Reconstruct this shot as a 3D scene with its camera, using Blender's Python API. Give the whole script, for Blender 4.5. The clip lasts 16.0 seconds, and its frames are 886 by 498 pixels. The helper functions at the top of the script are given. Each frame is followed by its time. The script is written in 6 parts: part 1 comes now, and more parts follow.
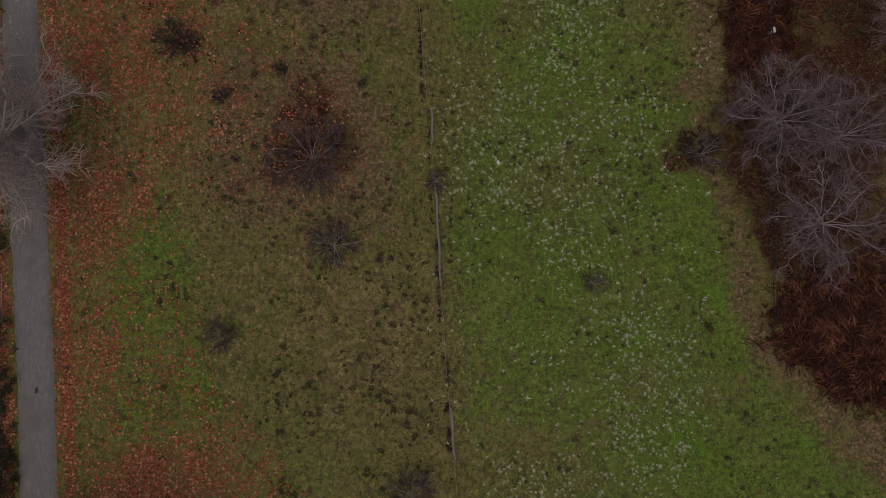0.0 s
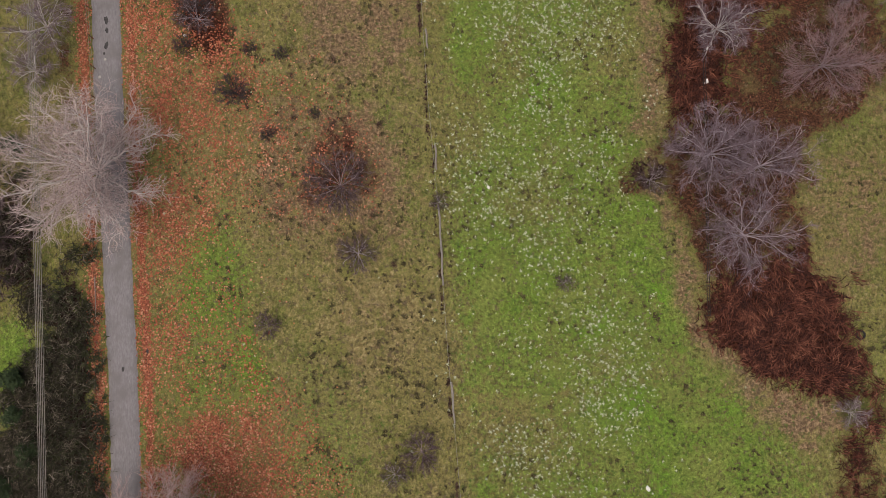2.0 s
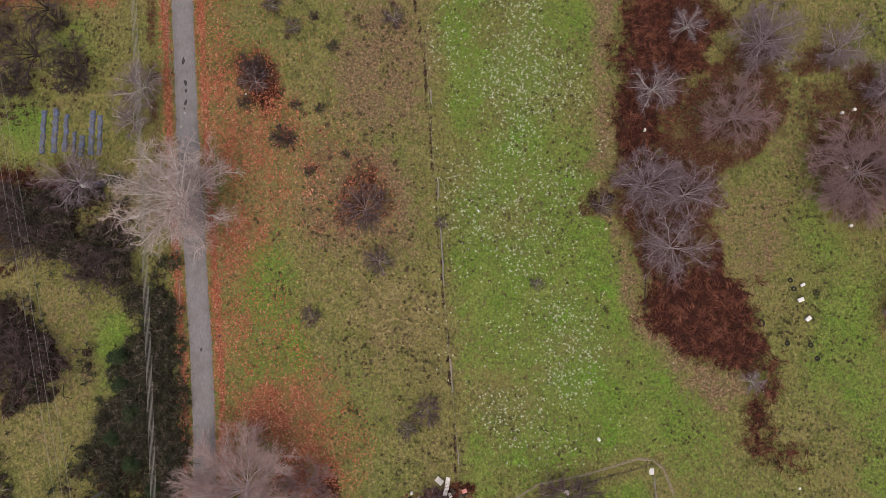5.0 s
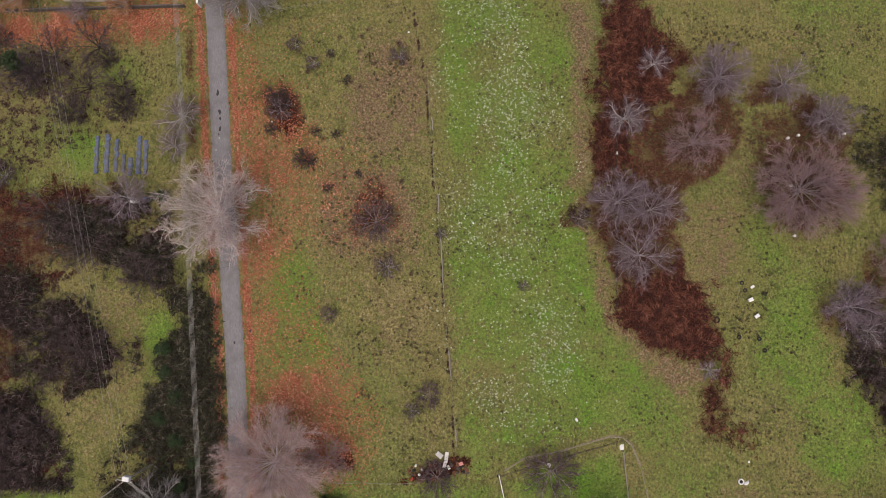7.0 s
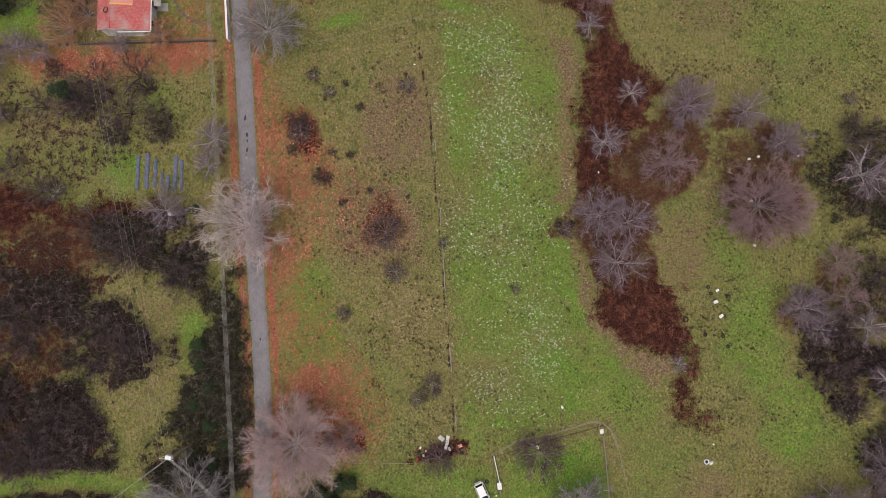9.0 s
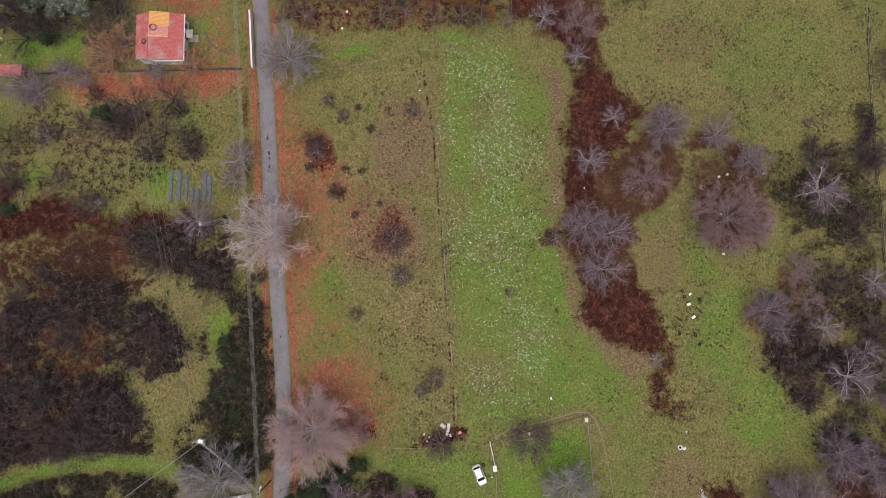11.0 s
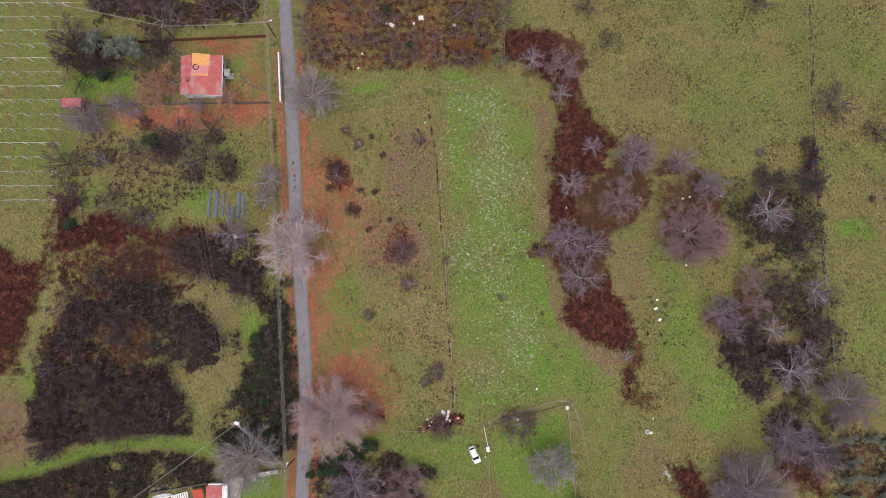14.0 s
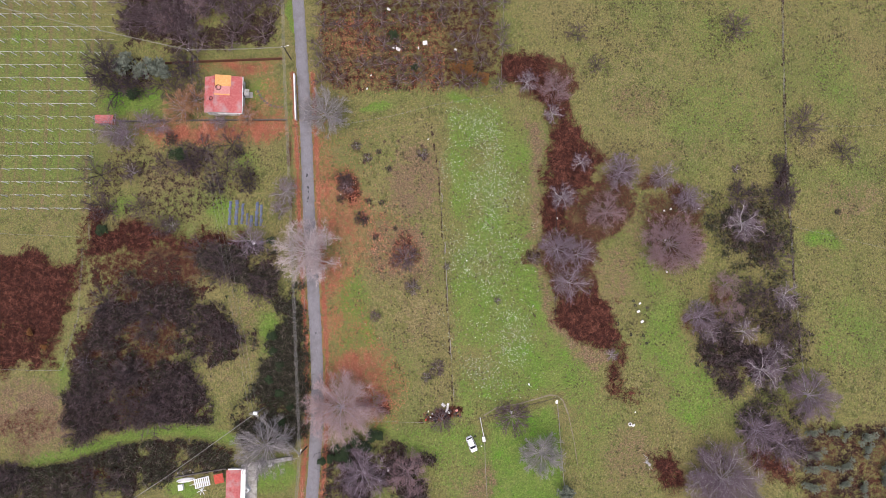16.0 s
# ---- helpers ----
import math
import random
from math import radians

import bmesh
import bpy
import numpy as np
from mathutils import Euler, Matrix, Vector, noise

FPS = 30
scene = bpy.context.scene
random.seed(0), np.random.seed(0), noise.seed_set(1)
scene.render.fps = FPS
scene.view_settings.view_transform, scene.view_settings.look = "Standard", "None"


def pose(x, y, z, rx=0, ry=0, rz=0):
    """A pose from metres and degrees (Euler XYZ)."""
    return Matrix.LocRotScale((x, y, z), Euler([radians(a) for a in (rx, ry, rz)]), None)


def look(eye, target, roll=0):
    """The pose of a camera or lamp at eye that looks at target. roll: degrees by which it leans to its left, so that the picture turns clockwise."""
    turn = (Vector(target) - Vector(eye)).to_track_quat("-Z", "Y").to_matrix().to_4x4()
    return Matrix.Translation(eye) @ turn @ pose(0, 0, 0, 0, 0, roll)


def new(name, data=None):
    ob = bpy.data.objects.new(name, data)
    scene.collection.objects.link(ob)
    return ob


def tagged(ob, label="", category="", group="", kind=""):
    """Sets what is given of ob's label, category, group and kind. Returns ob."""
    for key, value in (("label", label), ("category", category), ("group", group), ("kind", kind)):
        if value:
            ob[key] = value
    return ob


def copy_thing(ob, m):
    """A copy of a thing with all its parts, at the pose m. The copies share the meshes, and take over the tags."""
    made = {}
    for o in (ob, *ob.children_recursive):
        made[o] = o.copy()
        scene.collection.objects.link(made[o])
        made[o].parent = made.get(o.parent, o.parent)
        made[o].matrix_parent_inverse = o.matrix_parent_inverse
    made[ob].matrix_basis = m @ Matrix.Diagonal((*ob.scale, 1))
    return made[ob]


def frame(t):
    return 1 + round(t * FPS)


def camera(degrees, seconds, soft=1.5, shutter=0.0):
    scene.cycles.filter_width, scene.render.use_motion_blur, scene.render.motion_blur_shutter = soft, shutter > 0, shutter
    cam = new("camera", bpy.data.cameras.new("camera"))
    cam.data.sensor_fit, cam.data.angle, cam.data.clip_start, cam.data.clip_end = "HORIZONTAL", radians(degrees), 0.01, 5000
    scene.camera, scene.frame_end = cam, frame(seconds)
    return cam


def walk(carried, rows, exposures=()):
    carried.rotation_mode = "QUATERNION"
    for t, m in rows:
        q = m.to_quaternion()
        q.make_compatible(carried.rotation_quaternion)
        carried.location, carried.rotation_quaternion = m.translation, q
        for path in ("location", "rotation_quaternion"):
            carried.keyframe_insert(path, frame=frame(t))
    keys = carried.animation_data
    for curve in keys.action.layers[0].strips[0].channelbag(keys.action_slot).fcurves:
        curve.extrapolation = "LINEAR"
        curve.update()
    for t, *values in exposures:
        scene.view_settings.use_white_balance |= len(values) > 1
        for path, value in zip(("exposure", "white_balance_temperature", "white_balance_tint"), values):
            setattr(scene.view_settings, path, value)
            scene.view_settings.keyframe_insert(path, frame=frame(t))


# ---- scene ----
cam = camera(73.0, 16.0, soft=0.3)
ROWS = [
    (0.0, 2.66, -1.12, 46.61, 3.564, -0.094, -0.702),
    (1.5, 2.64, -1.55, 55.64, 3.979, 0.029, -0.863),
    (3.5, 2.62, -1.74, 67.78, 4.054, 0.162, -0.949),
    (7.0, 2.73, -1.10, 89.43, 3.714, 0.141, -0.938),
    (9.0, 2.08, -0.59, 101.30, 3.725, -0.090, -0.872),
    (12.5, 0.87, -0.58, 122.02, 4.348, -0.410, -0.552),
    (14.5, 0.30, -0.45, 134.08, 4.489, -0.574, -0.294),
    (16.0, 0.00, 0.00, 143.00, 4.511, -0.608, 0.000),
]
walk(cam, [(t, pose(x, y, z, rx, ry, rz)) for t, x, y, z, rx, ry, rz in ROWS],
     exposures=[(0.0, -1.85, 7150, 12), (0.1, -1.45, 7150, 12), (0.2, -1.05, 7150, 12), (0.3, -0.65, 7150, 12), (0.4, -0.46, 7150, 12), (8.0, -0.37, 6850, 12), (12.5, -0.25, 6500, 14), (14.0, -0.16, 6400, 15), (16.0, 0.11, 6230, 16)])

# ---- light: a bright overcast day ----
world = bpy.data.worlds.new("sky")
world.use_nodes = True
scene.world = world
wn = world.node_tree
sky = wn.nodes.new("ShaderNodeTexSky")
sky.sky_type, sky.sun_disc = "NISHITA", False
sky.sun_elevation, sky.sun_rotation = radians(74), radians(200)
sky.air_density, sky.dust_density, sky.ozone_density = 1.0, 6.0, 0.6
wn.links.new(sky.outputs[0], wn.nodes["Background"].inputs[0])
wn.nodes["Background"].inputs[1].default_value = 0.15
sun = new("sun", bpy.data.lights.new("sun", "SUN"))
sun.data.energy, sun.data.angle, sun.data.color = 1.5, radians(80), (1.0, 0.95, 0.88)
sun.matrix_world = look((-6, -16, 60), (0, 0, 0))

# ---- materials ----


def nodes_of(name, rough=0.9, metal=0.0):
    m = bpy.data.materials.new(name)
    m.use_nodes = True
    b = m.node_tree.nodes["Principled BSDF"]
    b.inputs["Roughness"].default_value, b.inputs["Metallic"].default_value = rough, metal
    b.inputs["Specular IOR Level"].default_value = 0.25
    return m, m.node_tree, b


def put(tree, value, socket):
    if isinstance(value, bpy.types.NodeSocket):
        tree.links.new(value, socket)
    elif isinstance(value, tuple):
        socket.default_value = (*value, 1.0) if len(value) == 3 else value
    else:
        socket.default_value = value


def fac_noise(tree, scale, detail=4.0, rough=0.6, stretch=(1, 1, 1)):
    co = tree.nodes.new("ShaderNodeTexCoord")
    mp = tree.nodes.new("ShaderNodeMapping")
    mp.inputs["Scale"].default_value = stretch
    n = tree.nodes.new("ShaderNodeTexNoise")
    n.inputs["Scale"].default_value, n.inputs["Detail"].default_value, n.inputs["Roughness"].default_value = scale, detail, rough
    tree.links.new(co.outputs["Object"], mp.inputs[0])
    tree.links.new(mp.outputs[0], n.inputs["Vector"])
    return n.outputs[0]


def mix(tree, fac, a, b, mode="MIX"):
    n = tree.nodes.new("ShaderNodeMix")
    n.data_type, n.blend_type = "RGBA", mode
    put(tree, fac, n.inputs[0]), put(tree, a, n.inputs[6]), put(tree, b, n.inputs[7])
    return n.outputs[2]


def ramp(tree, fac, *stops):
    n = tree.nodes.new("ShaderNodeValToRGB")
    els = n.color_ramp.elements
    while len(els) < len(stops):
        els.new(0.5)
    for e, (p, c) in zip(els, stops):
        e.position, e.color = p, (*c, 1) if isinstance(c, tuple) else (c, c, c, 1)
    tree.links.new(fac, n.inputs[0])
    return n.outputs[0]


def calc(tree, op, a, b=0.0, clamp=False):
    n = tree.nodes.new("ShaderNodeMath")
    n.operation, n.use_clamp = op, clamp
    put(tree, a, n.inputs[0]), put(tree, b, n.inputs[1])
    return n.outputs[0]


def bump(tree, height, bsdf, strength=0.5, dist=0.05):
    n = tree.nodes.new("ShaderNodeBump")
    n.inputs["Strength"].default_value, n.inputs["Distance"].default_value = strength, dist
    tree.links.new(height, n.inputs["Height"])
    tree.links.new(n.outputs[0], bsdf.inputs["Normal"])


def surface(name, dark, light, scale=3.0, rough=0.85, metal=0.0, relief=0.3, stain=None, stain_scale=0.6, stretch=(1, 1, 1)):
    """Two tones in fine grain, with an optional larger stain."""
    m, t, b = nodes_of(name, rough, metal)
    g = fac_noise(t, scale, 6, 0.65, stretch)
    c = ramp(t, g, (0.32, dark), (0.68, light))
    if stain:
        c = mix(t, ramp(t, fac_noise(t, stain_scale, 4), (0.48, 0.0), (0.66, 1.0)), c, stain)
    put(t, c, b.inputs["Base Color"])
    bump(t, g, b, relief, 0.02)
    return m


def plant(name, *tones, rough=0.8, patch=0.15, drift=0.5):
    """Each blade, twig or leaf has its own tone, drifting in patches."""
    m, t, b = nodes_of(name, rough)
    geo = t.nodes.new("ShaderNodeNewGeometry")
    r = calc(t, "ADD", calc(t, "MULTIPLY", geo.outputs["Random Per Island"], 0.65), calc(t, "ADD", 0.25 - drift * 0.5, calc(t, "MULTIPLY", fac_noise(t, patch, 4, 0.7), drift)))
    r = calc(t, "SUBTRACT", r, 0.08, True)
    put(t, ramp(t, r, *[(i / max(1, len(tones) - 1), c) for i, c in enumerate(tones)]), b.inputs["Base Color"])
    return m


def bark(name, dark, light, tint=0.3):
    m, t, b = nodes_of(name, 0.85)
    g = fac_noise(t, 2.5, 5, 0.7, (1, 1, 0.4))
    info = t.nodes.new("ShaderNodeObjectInfo")
    c = ramp(t, g, (0.3, dark), (0.7, light))
    c = mix(t, calc(t, "MULTIPLY", info.outputs["Random"], tint), c, (dark[0] * 0.8, dark[1] * 0.85, dark[2] * 0.9))
    put(t, c, b.inputs["Base Color"])
    return m


def ground_material():
    m, t, b = nodes_of("meadow_soil", 0.95)
    b.inputs["Specular IOR Level"].default_value = 0.1

    def zone(name):
        a = t.nodes.new("ShaderNodeAttribute")
        a.attribute_name = name
        s = t.nodes.new("ShaderNodeSeparateColor")
        t.links.new(a.outputs["Color"], s.inputs[0])
        return s.outputs
    leaf, lush, dry = zone("cover")
    rust, dark, path = zone("growth")
    warm, tan, _ = zone("litter")
    coarse = fac_noise(t, 2.6, 6, 0.8)
    small = fac_noise(t, 11.0, 3, 0.7)
    fine = calc(t, "ADD", calc(t, "MULTIPLY", coarse, 0.55), calc(t, "MULTIPLY", small, 0.45))
    streak = fac_noise(t, 1.9, 4, 0.75, (1.5, 0.7, 1))
    mid = fac_noise(t, 0.8, 6, 0.7)
    broad = fac_noise(t, 0.12, 5, 0.65)

    def spread(z, n, lo=0.35, hi=0.75, k=0.7):
        """A zone's cover, broken up at its edges by the noise n."""
        v = calc(t, "ADD", z, calc(t, "MULTIPLY", calc(t, "SUBTRACT", n, 0.5), k))
        return ramp(t, v, (lo, 0.0), (hi, 1.0))
    tone = ramp(t, fine, (0.36, 0.18), (0.46, 0.43), (0.54, 0.60), (0.64, 1.02))

    def blotch(n, lo, hi, a, b):
        """From a to b as the noise goes from lo to hi, which may lie below lo."""
        stops = sorted(((lo, 0.0), (hi, 1.0)))
        return mix(t, ramp(t, n, *stops), a, b)
    wild = fac_noise(t, 3.4, 5, 0.75)
    tint = fac_noise(t, 0.35, 6, 0.75)
    grass = blotch(mid, 0.45, 0.56, (0.122, 0.132, 0.044), (0.142, 0.124, 0.058))
    grass = blotch(wild, 0.53, 0.62, grass, (0.180, 0.162, 0.082))
    grass = blotch(tint, 0.51, 0.60, grass, (0.092, 0.118, 0.036))
    grass = blotch(broad, 0.50, 0.62, grass, (0.135, 0.138, 0.052))
    vast = fac_noise(t, 0.045, 4, 0.6)
    grass = blotch(vast, 0.48, 0.60, grass, (0.150, 0.132, 0.062))
    grass = blotch(vast, 0.46, 0.36, grass, (0.105, 0.128, 0.042))
    grass = blotch(wild, 0.44, 0.34, grass, (0.082, 0.076, 0.038))
    clump = fac_noise(t, 1.25, 3, 0.6)
    grass = blotch(tint, 0.53, 0.66, grass, (0.066, 0.074, 0.029))
    grass = blotch(wild, 0.54, 0.62, grass, (0.098, 0.088, 0.045))
    grass = blotch(clump, 0.60, 0.70, grass, (0.058, 0.058, 0.027))
    grass = blotch(streak, 0.54, 0.62, grass, (0.172, 0.158, 0.088))
    grass = blotch(streak, 0.43, 0.36, grass, (0.066, 0.064, 0.032))
    green = blotch(tint, 0.46, 0.58, (0.094, 0.160, 0.031), (0.124, 0.174, 0.044))
    green = blotch(wild, 0.53, 0.66, green, (0.150, 0.172, 0.066))
    green = blotch(mid, 0.44, 0.34, green, (0.080, 0.124, 0.030))
    green = blotch(wild, 0.53, 0.59, green, (0.066, 0.102, 0.027))
    green = blotch(streak, 0.55, 0.64, green, (0.130, 0.180, 0.056))
    green = blotch(streak, 0.42, 0.34, green, (0.066, 0.104, 0.026))
    green = blotch(clump, 0.60, 0.70, green, (0.058, 0.096, 0.024))
    patchy = fac_noise(t, 0.2, 3, 0.6)
    green = blotch(patchy, 0.52, 0.64, green, (0.124, 0.160, 0.048))
    green = blotch(patchy, 0.42, 0.34, green, (0.086, 0.176, 0.026))
    straw = blotch(wild, 0.45, 0.58, (0.128, 0.108, 0.054), (0.205, 0.180, 0.100))
    straw = blotch(mid, 0.44, 0.34, straw, (0.098, 0.066, 0.042))
    straw = blotch(tint, 0.50, 0.58, straw, (0.118, 0.120, 0.046))
    litter = ramp(t, fac_noise(t, 8.0, 4, 0.8), (0.36, (0.050, 0.018, 0.013)), (0.47, (0.175, 0.056, 0.034)), (0.56, (0.31, 0.115, 0.070)), (0.66, (0.52, 0.31, 0.22)))
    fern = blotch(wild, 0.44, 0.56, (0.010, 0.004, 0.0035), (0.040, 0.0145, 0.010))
    ember = blotch(fac_noise(t, 6.0, 4, 0.8), 0.44, 0.58, (0.017, 0.0088, 0.007), (0.063, 0.030, 0.020))
    ember = blotch(tint, 0.52, 0.60, ember, (0.050, 0.037, 0.020))
    stubble = blotch(wild, 0.42, 0.58, (0.052, 0.037, 0.025), (0.128, 0.093, 0.063))
    stubble = blotch(tint, 0.52, 0.62, stubble, (0.100, 0.092, 0.040))
    # near-black soil: the shade under thickets and bushes is in its colour
    shaded_soil = blotch(wild, 0.44, 0.58, (0.009, 0.0056, 0.005), (0.034, 0.022, 0.019))
    worn = blotch(wild, 0.44, 0.58, (0.13, 0.105, 0.08), (0.20, 0.165, 0.125))
    ragged = calc(t, "ADD", calc(t, "MULTIPLY", mid, 0.5), calc(t, "MULTIPLY", coarse, 0.5))
    c = mix(t, spread(dry, ragged, 0.40, 0.70, 2.4), grass, straw)
    c = mix(t, spread(lush, ragged, 0.38, 0.70, 2.4), c, green)
    c = mix(t, 1.0, c, (0.645, 0.665, 0.62), "MULTIPLY")
    c = mix(t, spread(tan, ragged, 0.40, 0.70, 2.4), c, stubble)
    c = mix(t, spread(warm, ragged, 0.42, 0.66, 2.4), c, ember)
    c = mix(t, spread(dark, ragged, 0.48, 0.62, 3.0), c, shaded_soil)
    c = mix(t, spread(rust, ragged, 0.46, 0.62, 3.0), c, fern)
    c = mix(t, 1.0, c, tone, "MULTIPLY")
    c = mix(t, 1.0, c, (3.9, 3.75, 3.35), "MULTIPLY")
    c = mix(t, spread(leaf, fac_noise(t, 5.0, 5, 0.75), 0.72, 0.82, 3.0), c, litter)
    c = mix(t, spread(path, mid, 0.4, 0.7, 0.8), c, worn)
    put(t, c, b.inputs["Base Color"])
    bump(t, calc(t, "ADD", calc(t, "MULTIPLY", mid, 2.0), fine), b, 0.7, 0.12)
    return m


MEADOW = ground_material()
ASPHALT = surface("asphalt", (0.165, 0.158, 0.168), (0.255, 0.247, 0.262), 9, 0.9, 0, 0.5, (0.175, 0.166, 0.172), 0.5, (1, 0.25, 1))
TRODDEN = surface("trodden_earth", (0.15, 0.13, 0.085), (0.30, 0.26, 0.19), 5, 0.95, 0, 0.4)
TAR = surface("tar_patch", (0.03, 0.03, 0.032), (0.07, 0.068, 0.07), 6, 0.8)
CONCRETE = surface("concrete", (0.30, 0.29, 0.27), (0.48, 0.46, 0.43), 5, 0.85, 0, 0.3, (0.22, 0.21, 0.18), 0.8)
WHITEWASH = surface("whitewashed_plaster", (0.62, 0.60, 0.57), (0.80, 0.78, 0.75), 3, 0.8, 0, 0.2, (0.45, 0.42, 0.38), 0.5)
STONE = surface("rubble_stone", (0.07, 0.062, 0.056), (0.17, 0.152, 0.135), 4, 0.9, 0, 0.6)
OLD_WOOD = surface("weathered_wood", (0.17, 0.15, 0.13), (0.36, 0.33, 0.30), 6, 0.85, 0, 0.4, None, 1, (6, 6, 0.7))
DARK_WOOD = surface("dark_wood", (0.045, 0.036, 0.03), (0.12, 0.10, 0.085), 6, 0.9, 0, 0.4)
WIRE = surface("grey_wire", (0.22, 0.22, 0.21), (0.38, 0.38, 0.36), 8, 0.5, 0.6)
CABLE = surface("pale_insulated_cable", (0.20, 0.19, 0.18), (0.32, 0.31, 0.29), 5, 0.6)
BLACK_RUBBER = surface("black_rubber", (0.015, 0.015, 0.016), (0.035, 0.035, 0.036), 8, 0.8)
RED_SHEET = surface("red_roof_sheet", (0.36, 0.075, 0.07), (0.52, 0.16, 0.15), 2.5, 0.55, 0, 0.2, (0.42, 0.25, 0.24), 0.45)
ORANGE_SHEET = surface("orange_roof_sheet", (0.62, 0.30, 0.09), (0.75, 0.42, 0.16), 3, 0.55, 0, 0.2)
PINK_SHEET = surface("faded_pink_roof_sheet", (0.52, 0.20, 0.18), (0.63, 0.30, 0.27), 3, 0.55, 0, 0.2)
BRICK = surface("brick_masonry", (0.22, 0.085, 0.05), (0.36, 0.16, 0.10), 5, 0.9, 0, 0.4)
BLUE_FILM = surface("blue_mulch_film", (0.055, 0.075, 0.14), (0.15, 0.18, 0.28), 3, 0.45, 0, 0.4, (0.12, 0.11, 0.10), 0.9)
WHITE_PAINT = surface("white_paint", (0.70, 0.70, 0.70), (0.84, 0.84, 0.84), 3, 0.5, 0, 0.1)
CAR_WHITE = surface("white_car_paint", (0.78, 0.78, 0.79), (0.83, 0.83, 0.84), 1, 0.25, 0, 0.0)
CAR_GLASS = surface("dark_car_glass", (0.012, 0.014, 0.016), (0.02, 0.022, 0.025), 1, 0.08, 0, 0.0)
CHROME = surface("brushed_metal", (0.45, 0.45, 0.46), (0.6, 0.6, 0.61), 4, 0.35, 0.9, 0.1)
LAMP_RED = surface("red_lamp_glass", (0.30, 0.01, 0.01), (0.38, 0.02, 0.02), 2, 0.2)
LAMP_CLEAR = surface("clear_lamp_glass", (0.55, 0.56, 0.57), (0.66, 0.67, 0.68), 2, 0.15)
RED_PAINT = surface("red_paint", (0.40, 0.05, 0.03), (0.52, 0.09, 0.05), 3, 0.5)
RUST_IRON = surface("rusty_iron", (0.10, 0.045, 0.03), (0.24, 0.11, 0.07), 5, 0.85, 0.2)
GRASS_BLADES = plant("grass_blades", (0.045, 0.060, 0.014), (0.095, 0.112, 0.030), (0.112, 0.114, 0.044), (0.145, 0.130, 0.068))
LUSH_BLADES = plant("lush_grass_blades", (0.040, 0.085, 0.012), (0.082, 0.138, 0.028), (0.120, 0.168, 0.044))
STRAW_BLADES = plant("dry_grass_blades", (0.085, 0.064, 0.038), (0.140, 0.110, 0.066), (0.200, 0.162, 0.104))
TUSSOCK = plant("dark_tussock_blades", (0.032, 0.029, 0.014), (0.070, 0.061, 0.028), (0.125, 0.105, 0.052))
LEAVES = plant("fallen_leaves", (0.12, 0.034, 0.022), (0.29, 0.080, 0.045), (0.46, 0.165, 0.092), (0.66, 0.42, 0.30))
OLD_LEAVES = plant("old_fallen_leaves", (0.075, 0.032, 0.022), (0.19, 0.078, 0.046), (0.34, 0.175, 0.110))
PALE_WEED = plant("pale_weed_leaves", (0.20, 0.25, 0.12), (0.42, 0.47, 0.32), (0.70, 0.71, 0.60))
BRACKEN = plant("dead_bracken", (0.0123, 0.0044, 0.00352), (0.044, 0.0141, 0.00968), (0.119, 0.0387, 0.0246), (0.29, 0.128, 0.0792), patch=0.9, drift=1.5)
# the near-black cane tones also carry the shade deep inside a thicket
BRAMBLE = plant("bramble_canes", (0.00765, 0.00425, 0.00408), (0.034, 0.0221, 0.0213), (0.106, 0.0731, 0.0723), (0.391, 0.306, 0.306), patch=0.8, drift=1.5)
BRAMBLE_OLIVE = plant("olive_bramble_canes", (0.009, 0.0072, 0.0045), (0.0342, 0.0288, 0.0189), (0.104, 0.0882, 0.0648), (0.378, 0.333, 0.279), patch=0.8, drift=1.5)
BRAMBLE_LEAF = plant("bramble_leaves", (0.018, 0.022, 0.010), (0.040, 0.048, 0.020), (0.085, 0.092, 0.042))
BARK_PALE = bark("pale_bark", (0.44, 0.40, 0.39), (0.74, 0.70, 0.69), 0.12)
BARK_GREY = bark("grey_bark", (0.38, 0.325, 0.365), (0.64, 0.575, 0.63), 0.2)
BARK_DARK = bark("dark_bark", (0.055, 0.045, 0.042), (0.12, 0.10, 0.10))
BARK_MAUVE = bark("mauve_bark", (0.24, 0.18, 0.195), (0.44, 0.36, 0.385))
TWIG_ROSE = plant("rose_grey_twigs", (0.30, 0.195, 0.19), (0.47, 0.345, 0.335), (0.62, 0.50, 0.49))
TWIG_PALE = plant("pale_pinkish_twigs", (0.36, 0.28, 0.27), (0.52, 0.42, 0.41), (0.68, 0.60, 0.59))
TWIG_PINK = plant("pinkish_twigs", (0.177, 0.104, 0.11), (0.279, 0.181, 0.191), (0.428, 0.316, 0.326))
TWIG_PURPLE = plant("purplish_twigs", (0.114, 0.0792, 0.095), (0.207, 0.151, 0.18), (0.396, 0.317, 0.361))
TWIG_GREY = plant("grey_twigs", (0.17, 0.15, 0.148), (0.29, 0.265, 0.262), (0.46, 0.43, 0.425))
TWIG_DARK = plant("dark_twigs", (0.038, 0.028, 0.030), (0.066, 0.050, 0.054), (0.11, 0.088, 0.092))
TWIG_SCRUB = plant("brownish_scrub_twigs", (0.034, 0.021, 0.022), (0.095, 0.062, 0.066), (0.25, 0.185, 0.19), patch=0.5, drift=0.9)
TWIG_RUST = plant("dead_weed_stems", (0.040, 0.023, 0.018), (0.082, 0.048, 0.037), (0.150, 0.095, 0.072))
TWIG_TAN = plant("tan_leafy_twigs", (0.25, 0.125, 0.065), (0.42, 0.225, 0.12), (0.56, 0.36, 0.21))
